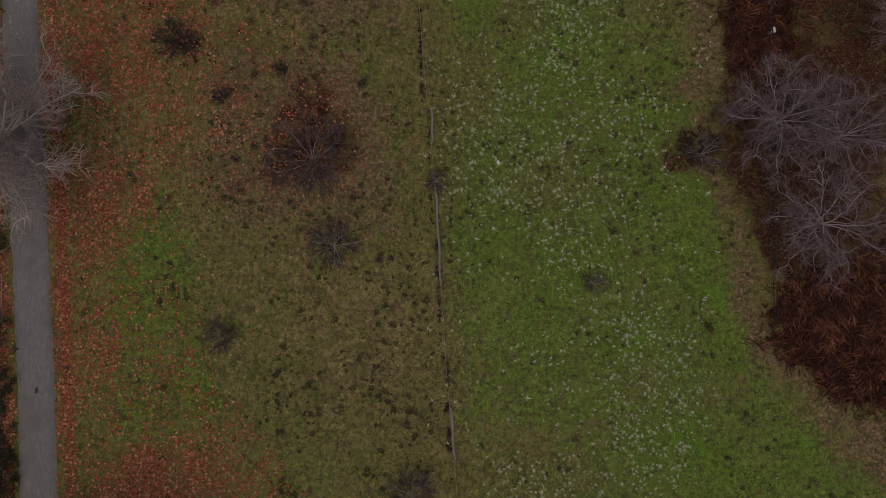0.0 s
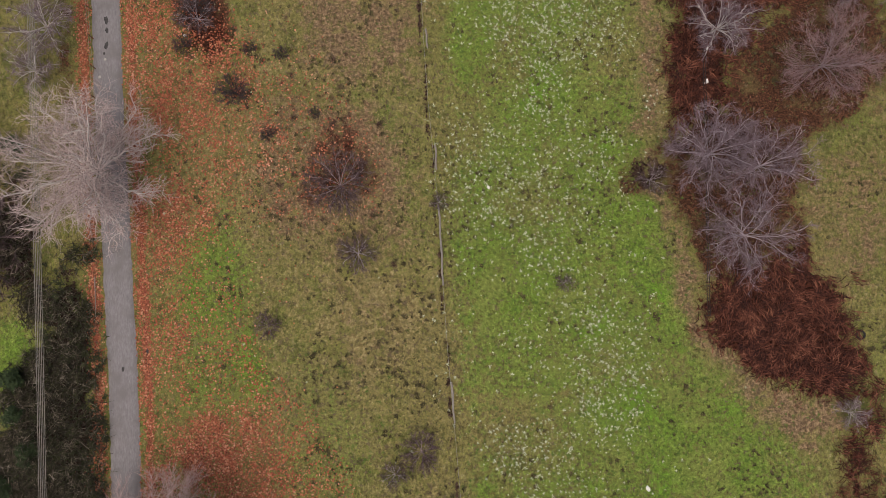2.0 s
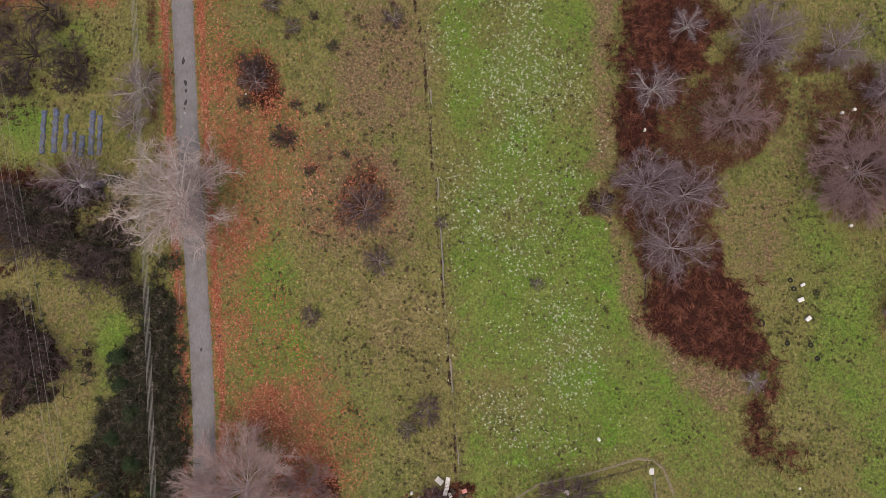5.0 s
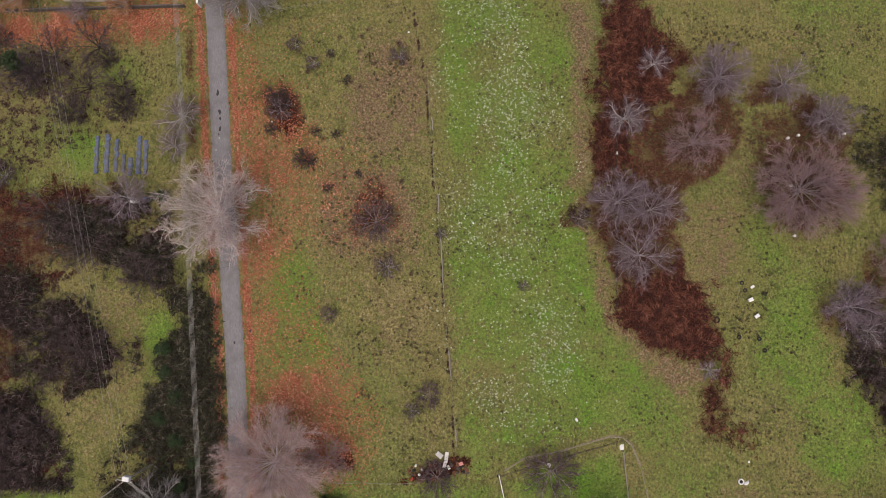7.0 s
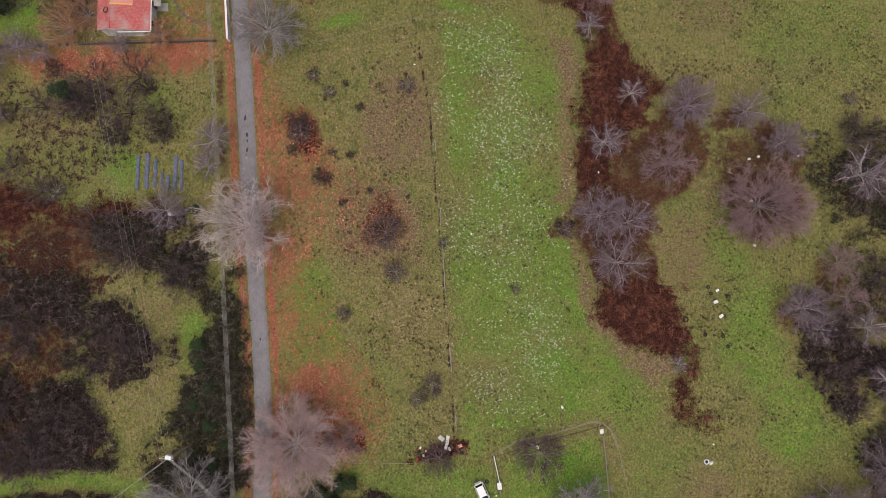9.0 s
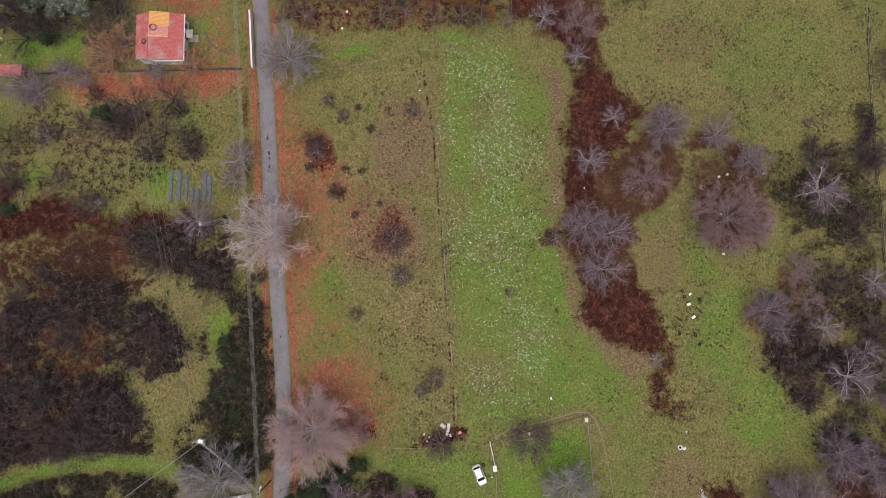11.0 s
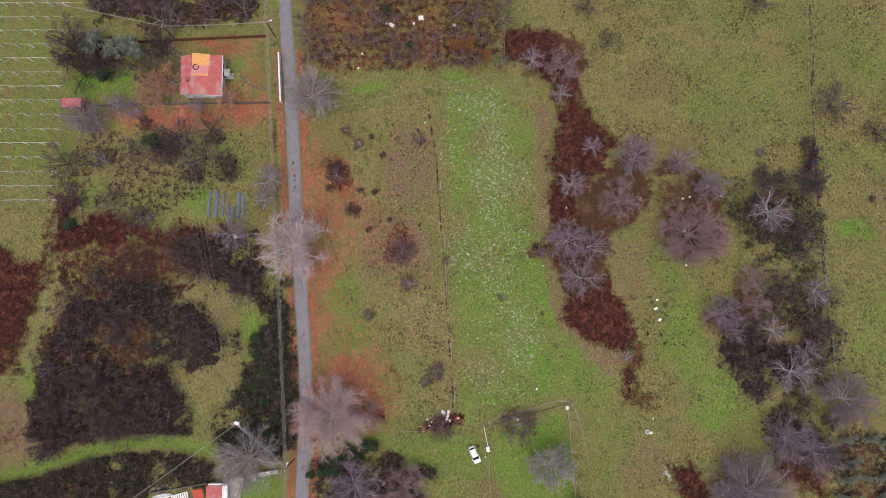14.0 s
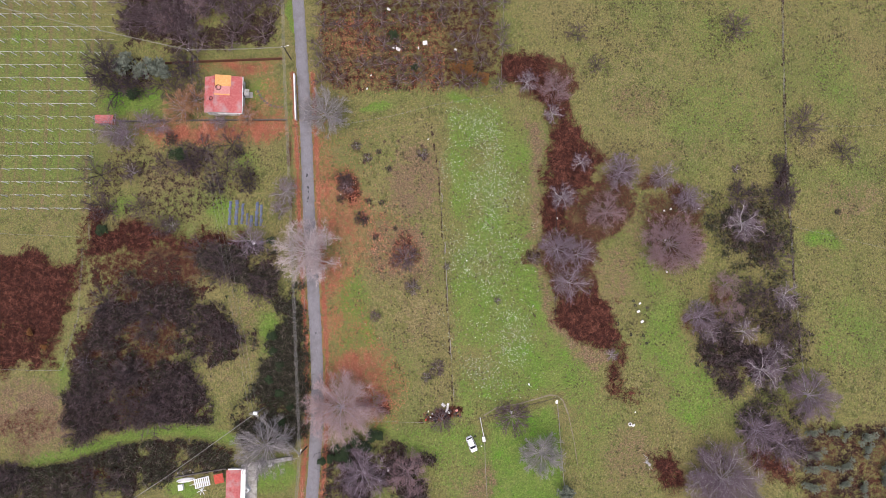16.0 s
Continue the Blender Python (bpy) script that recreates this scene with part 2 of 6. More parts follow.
OLIVE_LEAF = plant("olive_leaves", (0.060, 0.070, 0.048), (0.125, 0.142, 0.105), (0.22, 0.238, 0.19))
EVERGREEN = plant("evergreen_leaves", (0.014, 0.026, 0.012), (0.030, 0.050, 0.020), (0.055, 0.080, 0.032))
IVY_YELLOW = plant("autumn_leaves_on_shrub", (0.12, 0.052, 0.018), (0.20, 0.095, 0.028), (0.28, 0.15, 0.045))

# ---- mesh helpers ----


def mesh_from(name, verts, faces, material):
    """A mesh from arrays; faces is one array of triangles or of quads."""
    me = bpy.data.meshes.new(name)
    verts, faces = np.asarray(verts, np.float32), np.asarray(faces, np.int32)
    k = faces.shape[1]
    me.vertices.add(len(verts)), me.loops.add(faces.size), me.polygons.add(len(faces))
    me.vertices.foreach_set("co", verts.ravel())
    me.loops.foreach_set("vertex_index", faces.ravel())
    me.polygons.foreach_set("loop_start", np.arange(0, faces.size, k, dtype=np.int32))
    me.update(calc_edges=True)
    me.materials.append(material)
    return me


def part(name, bm, material, parent, label="", m=None):
    """Links a bmesh, or a ready mesh, as one part of a thing."""
    if isinstance(bm, bmesh.types.BMesh):
        me = bpy.data.meshes.new(name)
        bm.to_mesh(me)
        bm.free()
        me.materials.append(material)
    else:
        me = bm
    ob = new(name, me)
    ob.parent = parent
    if m is not None:
        ob.matrix_basis = m
    return tagged(ob, label)


def thing(name, label, category, at=(0, 0, 0), turn=0.0, group="", kind=""):
    ob = new(name)
    ob.empty_display_size = 0.2
    ob.matrix_basis = pose(*at, 0, 0, turn)
    return tagged(ob, label, category, group, kind)


def box(*specs, bevel=0.0):
    """One bmesh of boxes, each (x0, y0, z0, x1, y1, z1)."""
    bm = bmesh.new()
    for x0, y0, z0, x1, y1, z1 in specs:
        m = Matrix.Translation(((x0 + x1) / 2, (y0 + y1) / 2, (z0 + z1) / 2)) @ Matrix.Diagonal((x1 - x0, y1 - y0, z1 - z0, 1))
        bmesh.ops.create_cube(bm, size=1, matrix=m)
    if bevel:
        bmesh.ops.bevel(bm, geom=bm.edges[:], offset=bevel, segments=1, affect="EDGES")
    return bm


def rod(points, radius, sides=6, taper=1.0, caps=True):
    """A bmesh tube along the points."""
    bm = bmesh.new()
    rings, pts = [], [Vector(p) for p in points]
    for i, p in enumerate(pts):
        d = (pts[min(i + 1, len(pts) - 1)] - pts[max(i - 1, 0)]).normalized()
        u = d.orthogonal().normalized()
        w = d.cross(u)
        r = radius * (1 + (taper - 1) * i / max(1, len(pts) - 1))
        rings.append([bm.verts.new(p + (u * math.cos(a) + w * math.sin(a)) * r) for a in [2 * math.pi * k / sides for k in range(sides)]])
    for a, b in zip(rings, rings[1:]):
        for k in range(sides):
            bm.faces.new((a[k], a[(k + 1) % sides], b[(k + 1) % sides], b[k]))
    if caps:
        bm.faces.new(rings[0][::-1]), bm.faces.new(rings[-1])
    return bm


def lattice(x, y, seed):
    """Smooth value noise on arrays, 0 to 1."""
    xi, yi = np.floor(x).astype(np.int64), np.floor(y).astype(np.int64)
    u, v = x - xi, y - yi
    u, v = u * u * (3 - 2 * u), v * v * (3 - 2 * v)

    def h(a, b):
        n = (a * 374761393 + b * 668265263 + seed * 974634777) & 0x7FFFFFFF
        n = ((n ^ (n >> 13)) * 1274126177) & 0x7FFFFFFF
        return ((n ^ (n >> 16)) & 0xFFFF) / 65535.0
    return (h(xi, yi) * (1 - u) + h(xi + 1, yi) * u) * (1 - v) + (h(xi, yi + 1) * (1 - u) + h(xi + 1, yi + 1) * u) * v


def fbm(x, y, scale, seed, octaves=4):
    s, a, total = 0.0, 1.0, 0.0
    for o in range(octaves):
        s, total = s + a * lattice(x * scale * 2 ** o + 17.3 * o, y * scale * 2 ** o - 9.1 * o, seed + o), total + a
        a *= 0.55
    return s / total


RNG = np.random.default_rng(7)

# ---- the plan: what covers the ground ----
ROAD = [(-50.0, 420.0), (-39.5, 130.0), (-36.0, 92.0), (-34.3, 73.0), (-33.1, 58.0), (-32.0, 43.7), (-31.3, 32.0), (-30.6, 18.5), (-29.3, 1.0), (-28.6, -8.5), (-28.1, -18.0), (-27.9, -26.0), (-28.3, -37.0), (-28.9, -47.0), (-32.5, -90.0), (-40.0, -400.0)]


def inside(poly, x, y, soft=1.0, rag=1.5, seed=3):
    """How far within a ragged outline each place lies: 0 outside, 1 well inside."""
    x = x + (fbm(x, y, 0.35, seed) - 0.5) * 2 * rag
    y = y + (fbm(x, y, 0.35, seed + 9) - 0.5) * 2 * rag
    d, odd = np.full(x.shape, 1e9), np.zeros(x.shape, bool)
    for (ax, ay), (bx, by) in zip(poly, poly[1:] + poly[:1]):
        ex, ey = bx - ax, by - ay
        k = np.clip(((x - ax) * ex + (y - ay) * ey) / (ex * ex + ey * ey + 1e-9), 0, 1)
        d = np.minimum(d, np.hypot(x - ax - k * ex, y - ay - k * ey))
        odd ^= ((ay > y) != (by > y)) & (x < ex * (y - ay) / (ey if ey else 1e-9) + ax)
    return np.clip(0.5 + np.where(odd, d, -d) / (2 * soft), 0, 1)


def off_line(line, x, y):
    """Distance from a line of points."""
    d = np.full(x.shape, 1e9)
    for (ax, ay), (bx, by) in zip(line, line[1:]):
        ex, ey = bx - ax, by - ay
        k = np.clip(((x - ax) * ex + (y - ay) * ey) / (ex * ex + ey * ey), 0, 1)
        d = np.minimum(d, np.hypot(x - ax - k * ex, y - ay - k * ey))
    return d


def spots(x, y, *blobs):
    """Soft round patches (x, y, radius along x, along y, strength)."""
    s = np.zeros(x.shape)
    wx, wy = x + (fbm(x, y, 0.15, 31) - 0.5) * 7, y + (fbm(x, y, 0.15, 37) - 0.5) * 7
    for cx, cy, rx, ry, k in blobs:
        s = np.maximum(s, k * np.clip(1.5 - np.hypot((wx - cx) / rx, (wy - cy) / ry), 0, 1))
    return s


FIELD_LEFT = [(-28.2, 37.5), (-18.3, 42.4), (-1.1, 45.3), (2.3, 7.4), (3.6, -29.1), (-10.9, -29.1), (-17.7, -15.3), (-25.1, -4.7)]
FIELD_RIGHT = [(1.7, 45.3), (14.8, 47.5), (24.4, 43.3), (24.1, 14.2), (25.9, -0.7), (31.8, -12.7), (37.0, -22.0), (28.9, -23.3), (10.3, -28.5), (4.3, -29.1), (2.6, 7.4)]
FLOWERS = [(2.3, 45.3), (14.8, 45.4), (18.1, 36.2), (22.1, 23.8), (21.1, -4.7), (23.7, -15.4), (21.0, -22.0), (10.3, -21.9), (3.7, -12.7), (3.0, 16.9)]
FERN_BED = [(28.2, -2.7), (31.7, -0.5), (37.7, 3.3), (40.8, -1.4), (42.1, -8.1), (45.0, -10.6), (40.5, -11.7), (35.2, -10.6), (31.2, -10.1), (28.5, -7.2)]
FERN_NORTH = [(26.0, 26.5), (27.4, 36.0), (29.1, 42.6), (32.7, 41.6), (36.5, 37.7), (40.5, 32.8), (38.2, 28.2), (34.1, 25.9), (32.4, 22.1), (31.2, 17.2), (28.7, 14.7), (25.2, 15.3), (25.0, 21.0)]
FERN_TAIL = [(42.0, -10.4), (44.7, -10.4), (44.9, -15.4), (45.3, -21.3), (47.3, -26.2), (43.8, -25.4), (41.0, -22.0), (40.0, -16.1)]
FERN_FIELD = [(-106.4, 9.3), (-99.8, 11.1), (-86.3, 7.3), (-86.7, -4.7), (-88.9, -10.0), (-89.1, -16.3), (-104.8, -16.5)]
FERN_LINE = [(-85.8, 13.4), (-83.6, 13.4), (-83.6, 7.3), (-84.8, -4.7), (-86.7, -5.5), (-86.5, 6.0)]
FERN_HEDGE = [(-82.2, 23.3), (-79.4, 21.1), (-79.5, 16.5), (-72.0, 17.0), (-63.8, 14.3), (-57.1, 15.2), (-45.0, 14.9), (-46.2, 11.4), (-63.7, 11.9), (-83.7, 9.7), (-83.5, 16.8)]
THICKET_WEST = [(-76.9, 6.0), (-71.5, 4.6), (-71.7, -2.1), (-72.7, -10.0), (-69.4, -15.3), (-69.7, -23.1), (-70.1, -29.8), (-75.9, -32.1), (-85.9, -33.7), (-85.5, -23.1), (-83.5, -16.6), (-81.5, -10.0), (-82.2, -4.7), (-76.9, 0.6)]
THICKET_MID = [(-69.7, -23.8), (-67.5, -21.8), (-64.1, -15.5), (-58.7, -16.6), (-54.1, -21.8), (-53.9, -29.4), (-68.8, -29.8), (-70.4, -29.8)]
THICKET_CLUMP = [(-56.3, -2.7), (-50.6, -2.1), (-49.5, -6.3), (-43.6, -7.4), (-44.3, -11.3), (-49.8, -15.3), (-54.1, -17.9), (-56.8, -15.3), (-58.4, -10.0)]
THICKET_BROWN = [(-71.4, 3.3), (-57.4, 4.6), (-57.2, -2.1), (-58.4, -10.0), (-60.2, -12.9), (-69.1, -15.3), (-72.1, -6.0)]
SCRUB_WEST = [(-83.8, 10.7), (-57.0, 11.4), (-56.8, 4.6), (-49.8, 3.3), (-57.6, -2.1), (-58.3, -10.0), (-59.8, -15.3), (-54.1, -21.8), (-53.8, -29.6), (-85.6, -33.7), (-86.5, -10.0), (-83.2, -2.1)]
THICKET_NORTH = [(-57.0, 11.4), (-44.9, 11.9), (-36.8, 10.6), (-36.5, -2.1), (-45.7, 0.6), (-50.1, 4.4), (-56.8, 6.0)]
HEDGE_ROAD = [(-36.5, -2.1), (-33.7, 2.0), (-31.4, -15.3), (-31.1, -31.0), (-35.9, -33.5), (-45.8, -32.5), (-48.4, -30.3), (-42.5, -21.8), (-39.5, -15.3), (-36.4, -8.7)]
THICKET_SOUTH = [(-103.5, -39.8), (-82.8, -36.7), (-70.0, -32.9), (-58.2, -32.2), (-46.3, -36.3), (-49.1, -39.9), (-61.8, -42.4), (-74.6, -47.5), (-103.0, -47.4)]
THICKET_EAST = [(65.1, 25.9), (72.3, 26.6), (85.5, 25.3), (85.5, 7.4), (83.1, 1.7), (78.3, 3.3), (70.2, 5.8), (67.7, 11.5), (65.4, 16.9)]
THICKET_DARK = [(62.5, -12.1), (71.0, -8.5), (77.8, -12.8), (77.2, -22.0), (68.0, -22.3), (64.5, -17.4)]
SCRUB_GARDEN = [(-82.3, 37.4), (-64.7, 39.5), (-37.3, 35.8), (-37.8, 26.4), (-47.9, 22.3), (-50.4, 15.4), (-70.6, 15.4), (-78.7, 18.1), (-82.4, 24.9)]
SCRUB_TOP = [(-79.4, 81.5), (-39.0, 81.7), (-38.1, 60.8), (-46.1, 59.3), (-61.3, 59.2), (-77.8, 59.9)]
ORCHARD = [(-29.9, 81.8), (16.4, 82.1), (15.9, 53.2), (7.9, 49.6), (-4.6, 49.5), (-21.1, 48.1), (-29.1, 51.6)]
LAWN = [(11.6, -29.1), (28.2, -25.6), (29.9, -46.8), (31.0, -56.7), (12.7, -56.6)]
VINEYARD = [(-135.5, 81.1), (-80.1, 81.5), (-83.3, 44.3), (-82.8, 19.5), (-130.9, 18.1)]
OLIVES = [(86.9, -29.9), (106.2, -28.7), (123.8, -31.3), (122.0, -57.1), (82.3, -56.9)]
GRASS_TRACK = [(-93.2, -37.9), (-84.7, -36.4), (-76.1, -33.8), (-69.2, -31.8), (-63.2, -31.0), (-55.5, -31.4), (-47.8, -33.1)]
EAST_HEDGE = [(86.9, 95.8), (85.7, 59.2), (85.3, 35.0), (85.6, 14.2), (86.1, -4.8), (87.1, -22.1)]
FERN_TOP = [(16.5, 59.6), (23.9, 60.6), (27.1, 56.1), (27.6, 49.6), (31.9, 45.4), (33.0, 40.2), (29.2, 39.6), (26.6, 44.0), (23.8, 49.2), (19.7, 50.3), (16.2, 53.2)]
FERN_SOUTH = [(49.3, -36.3), (54.2, -36.1), (57.2, -42.2), (55.8, -45.6), (52.2, -42.8)]
FERN_CORNER = [(74.0, -35.1), (81.6, -36.4), (83.5, -42.9), (81.5, -45.7), (76.4, -40.5)]
WARM_BELT = [(24.1, 12.8), (28.8, 15.3), (30.9, 17.6), (32.4, 22.4), (38.0, 27.9), (46.2, 26.6), (49.1, 22.2), (45.6, 15.3), (39.3, 12.5), (37.8, 7.4), (39.1, 3.3), (32.0, -0.7), (28.6, -3.1), (25.8, 3.3)]
WARM_RING = [(50.3, 25.9), (58.6, 26.9), (65.5, 21.4), (65.7, 10.1), (60.3, 4.9), (53.1, 4.4), (49.3, 10.1), (47.6, 17.6)]
WARM_TOP = [(23.2, 59.2), (34.4, 57.8), (35.1, 50.1), (32.2, 44.0), (25.6, 47.5)]
TAN_FRINGE = [(21.0, 11.4), (24.7, 13.1), (26.0, 3.3), (28.5, -5.4), (31.8, -10.6), (40.5, -11.7), (40.8, -16.7), (37.1, -17.4), (31.1, -13.0), (27.2, -8.1), (24.5, -2.1), (23.2, 6.0)]
TAN_NORTH = [(21.0, 42.6), (25.1, 42.6), (27.1, 39.1), (25.3, 26.5), (24.7, 13.5), (21.1, 12.8), (23.1, 26.5)]
THICKET_TREES = [(60.6, -2.7), (70.1, 3.1), (87.7, 0.6), (87.7, -10.1), (85.4, -18.1), (76.5, -22.0), (70.9, -10.1), (62.1, -10.1)]
THICKET_CORNER = [(71.6, -27.3), (80.1, -22.0), (85.4, -18.8), (86.3, -28.6), (87.3, -36.4), (73.9, -35.8)]
THICKET_PLOT = [(-26.0, -36.1), (-16.2, -32.9), (-9.6, -34.9), (-1.6, -36.2), (-2.9, -47.7), (-25.8, -47.6)]
MID_FENCE = [(-2.2, 46.0), (0.3, 30.6), (1.8, 8.7), (3.0, -10.1), (4.0, -29.1)]


def covers(x, y):
    """What covers the ground at each place, painted shade (dark) included: a dict of arrays, 0 to 1."""
    n1, n2 = fbm(x, y, 0.09, 51), fbm(x, y, 0.4, 57)
    road = off_line(ROAD, x, y)
    c = {}
    verge = np.clip(1.25 - np.abs(road - 2.4) / 0.8, 0, 1) * (y > -60) * (y < 55) * np.clip(0.45 + 1.3 * n2, 0, 1.1)
    leaf = spots(x, y, (-24.2, 17.5, 4.0, 5.7, 0.72), (-26.2, 26.4, 2.0, 8.1, 0.6), (-25.0, 6.0, 3.6, 6.7, 0.62), (-19.2, 13.1, 5.0, 7.0, 0.40), (-19.7, -10.0, 4.1, 6.7, 0.32), (-18.6, 20.4, 2.6, 3.0, 0.62), (-22.0, 22.0, 2.2, 2.4, 0.6), (-24.2, -7.4, 2.2, 8.1, 0.55), (-19.6, -17.3, 7.8, 6.1, 0.82), (-16.2, -23.5, 6.6, 6.7, 0.82), (-22.9, -21.9, 6.7, 8.1, 0.6),
                 (-57.9, 40.2, 12.8, 3.0, 1.0), (-43.6, 41.0, 6.1, 3.8, 0.95), (-47.4, 56.5, 8.1, 1.6, 0.75), (-41.7, 48.7, 4.0, 5.4, 0.5),
                 (-19.9, 64.4, 8.1, 4.0, 0.42), (-0.4, 55.9, 12.1, 5.4, 0.3), (-18.6, 76.0, 10.8, 5.4, 0.4))
    warm = spots(x, y, (41.3, 22.1, 7.8, 7.6, 0.9), (44.9, 30.7, 6.2, 5.4, 0.85), (38.0, 29.3, 6.7, 6.7, 0.9), (56.4, 24.5, 7.4, 5.4, 0.85), (56.1, 12.1, 7.6, 7.8, 0.85), (32.1, 7.4, 6.1, 8.1, 0.85), (32.4, 22.4, 6.1, 8.1, 0.7), (29.5, 56.1, 4.7, 5.4, 0.7), (30.0, 44.7, 3.4, 6.1, 0.6), (48.0, 44.8, 5.4, 6.7, 0.45), (77.5, 18.3, 2.7, 2.4, 0.55))
    drift = np.clip(0.35 + 1.25 * fbm(x, y * 0.3, 0.55, 61), 0.3, 1.25)
    band = np.clip(1.3 - road / 6.5, 0, 1) * (x > -31) * np.clip((y + 16) / 6, 0, 1) * np.clip((54 - y) / 8, 0, 1) * np.clip(0.35 + 0.7 * n1, 0, 1)
    leaf = np.maximum(leaf, 0.52 * band)
    c["leaf"] = np.maximum(np.maximum(leaf * drift, verge), warm * 0.3)
    fr, fl = inside(FIELD_RIGHT, x, y, 2.0), inside(FIELD_LEFT, x, y, 2.0)
    lush = 0.58 * fr * np.clip(n1 * 1.8, 0, 1) + 0.15 * n1
    lush = np.maximum(lush, spots(x, y, (-19.9, -0.4, 5.4, 8.1, 0.64), (-20.0, -9.0, 5.0, 7.0, 0.52), (-10.0, -15.0, 8.0, 8.0, 0.42), (-1.5, 14.0, 2.0, 5.0, 0.5), (-16.4, -8.7, 2.2, 3.0, 0.75), (21.9, 0.6, 2.4, 5.1, 0.75), (28.3, -18.7, 5.1, 4.9, 0.68), (15.0, -21.9, 9.4, 3.8, 0.6), (9.1, 14.1, 6.1, 8.1, 0.62), (-3.8, 23.7, 1.3, 1.6, 0.7), (13.4, 41.1, 8.1, 6.7, 0.55),
                         (6.5, 46.7, 5.4, 1.6, 0.7), (-14.9, 46.0, 5.4, 1.3, 0.75), (54.7, -10.1, 6.1, 14.8, 0.64), (61.0, -23.3, 8.1, 10.8, 0.64), (34.0, -20.0, 7.0, 9.0, 0.55), (2.0, -35.0, 16.0, 7.0, 0.58), (38.0, -33.0, 9.0, 12.0, 0.48), (22.0, -16.0, 10.0, 8.0, 0.72), (51.1, 6.0, 4.0, 6.7, 0.55), (92.4, 13.5, 5.4, 2.2, 0.9), (98.0, -10.1, 10.8, 12.1, 0.5), (66.1, 44.8, 21.6, 14.8, 0.46), (73.8, 64.9, 16.2, 10.8, 0.42), (98.7, 54.9, 9.4, 13.5, 0.45), (100.1, 28.1, 10.8, 8.1, 0.42), (-51.9, 20.9, 4.7, 4.3, 0.8), (-69.9, 31.9, 6.7, 4.0, 0.5), (-46.8, 31.9, 6.1, 4.0, 0.55), (-76.2, 20.9, 4.7, 3.4, 0.6), (-39.1, -9.4, 3.4, 6.1, 0.75), (-72.5, 47.6, 8.0, 4.0, 0.95), (-42.5, 50.8, 4.0, 4.0, 0.62),
                         (-38.3, -41.2, 6.7, 4.7, 0.9), (-58.4, -45.0, 5.4, 2.7, 0.8), (-35.3, 68.7, 1.3, 6.7, 0.9), (7.6, -43.9, 10.8, 6.7, 0.5), (-9.6, -32.3, 12.1, 2.2, 0.55), (-98.0, 46.0, 24.0, 34.0, 0.5), (-86.8, -21.8, 3.4, 8.1, 0.6)))
    lush = np.maximum(lush, 0.92 * inside(LAWN, x, y, 2.0))
    lush = np.maximum(lush, np.clip(1.3 - off_line(GRASS_TRACK, x, y) / 2.2, 0, 1) * 0.72)
    c["lush"] = lush
    dry = 0.40 * fl * np.clip(0.3 + 1.2 * n1, 0, 1) + 0.12
    dry = np.maximum(dry, spots(x, y, (-5.1, -4.7, 5.1, 9.4, 0.8), (-3.1, 8.7, 3.2, 8.1, 0.55), (-6.6, 36.2, 6.1, 6.1, 0.62), (-9.9, 19.6, 8.1, 5.4, 0.6), (25.4, 10.1, 1.6, 14.8, 0.75), (33.1, -12.7, 2.4, 4.7, 0.7), (23.6, 30.7, 1.9, 12.1, 0.55), (51.8, -18.1, 4.7, 8.1, 0.5), (65.8, 37.8, 20.2, 8.1, 0.42), (52.4, 54.7, 16.2, 9.4, 0.5),
                       (103.9, 22.5, 8.1, 4.0, 0.6), (-49.4, -20.5, 4.7, 6.7, 0.55), (-47.2, -2.1, 5.4, 2.7, 0.6), (-95.4, -21.8, 8.1, 4.0, 0.6), (71.8, -23.3, 6.1, 2.7, 0.6), (-93.5, 18.1, 12.1, 2.4, 0.55)))
    dry = np.maximum(dry, 0.3 * inside(OLIVES, x, y, 2.0))
    rows = np.clip(np.sin(x * 1.85 + 0.4), 0, 1)
    dry = np.maximum(dry, inside(VINEYARD, x, y, 1.0) * (0.05 + 0.6 * rows * (0.4 + n2)))
    c["dry"] = dry * (1 - np.clip(lush * 1.3 - 0.55, 0, 1))
    rust = np.zeros(x.shape)
    for poly, k in ((FERN_BED, 1.0), (FERN_NORTH, 0.95), (FERN_TOP, 0.8), (FERN_TAIL, 0.56), (FERN_SOUTH, 0.8), (FERN_CORNER, 0.8), (FERN_FIELD, 0.9), (FERN_HEDGE, 0.85), (FERN_LINE, 0.7)):
        rust = np.maximum(rust, k * inside(poly, x, y, 2.0, 3.4) * (np.clip(fbm(x, y, 0.1, 87) * 3.0 - 0.55, 0.3, 1) if poly is FERN_FIELD else 1.0))
    c["fern"] = rust
    rust = np.maximum(rust, spots(x, y, (1.0, -27.8, 4.9, 1.9, 0.9), (-22.2, 24.4, 3.0, 3.4, 0.65), (-7.1, 10.1, 4.6, 3.8, 0.36), (-9.9, 17.5, 8.1, 5.4, 0.2), (-64.8, -32.2, 4.0, 1.9, 0.5), (-78.8, -39.8, 8.1, 4.0, 0.6), (-13.8, -27.1, 1.9, 2.4, 0.8), (-13.0, 70.2, 10.8, 4.0, 0.5), (-49.0, -34.8, 3.4, 2.7, 0.6)))
    rust = np.maximum(rust, 0.5 * inside(ORCHARD, x, y, 2.0) * np.clip(n2 * 1.8, 0, 1))
    rust = np.maximum(rust, 0.5 * inside(SCRUB_WEST, x, y, 2.0))
    rust = np.maximum(rust, 0.40 * inside(OLIVES, x, y, 2.0) * np.clip(n2 * 1.8, 0, 1))
    warm = np.maximum(0.25 * warm, 0.92 * inside(WARM_BELT, x, y, 1.8, 2.5))
    warm = np.maximum(warm, 0.72 * inside(WARM_RING, x, y, 4.0, 3.0))
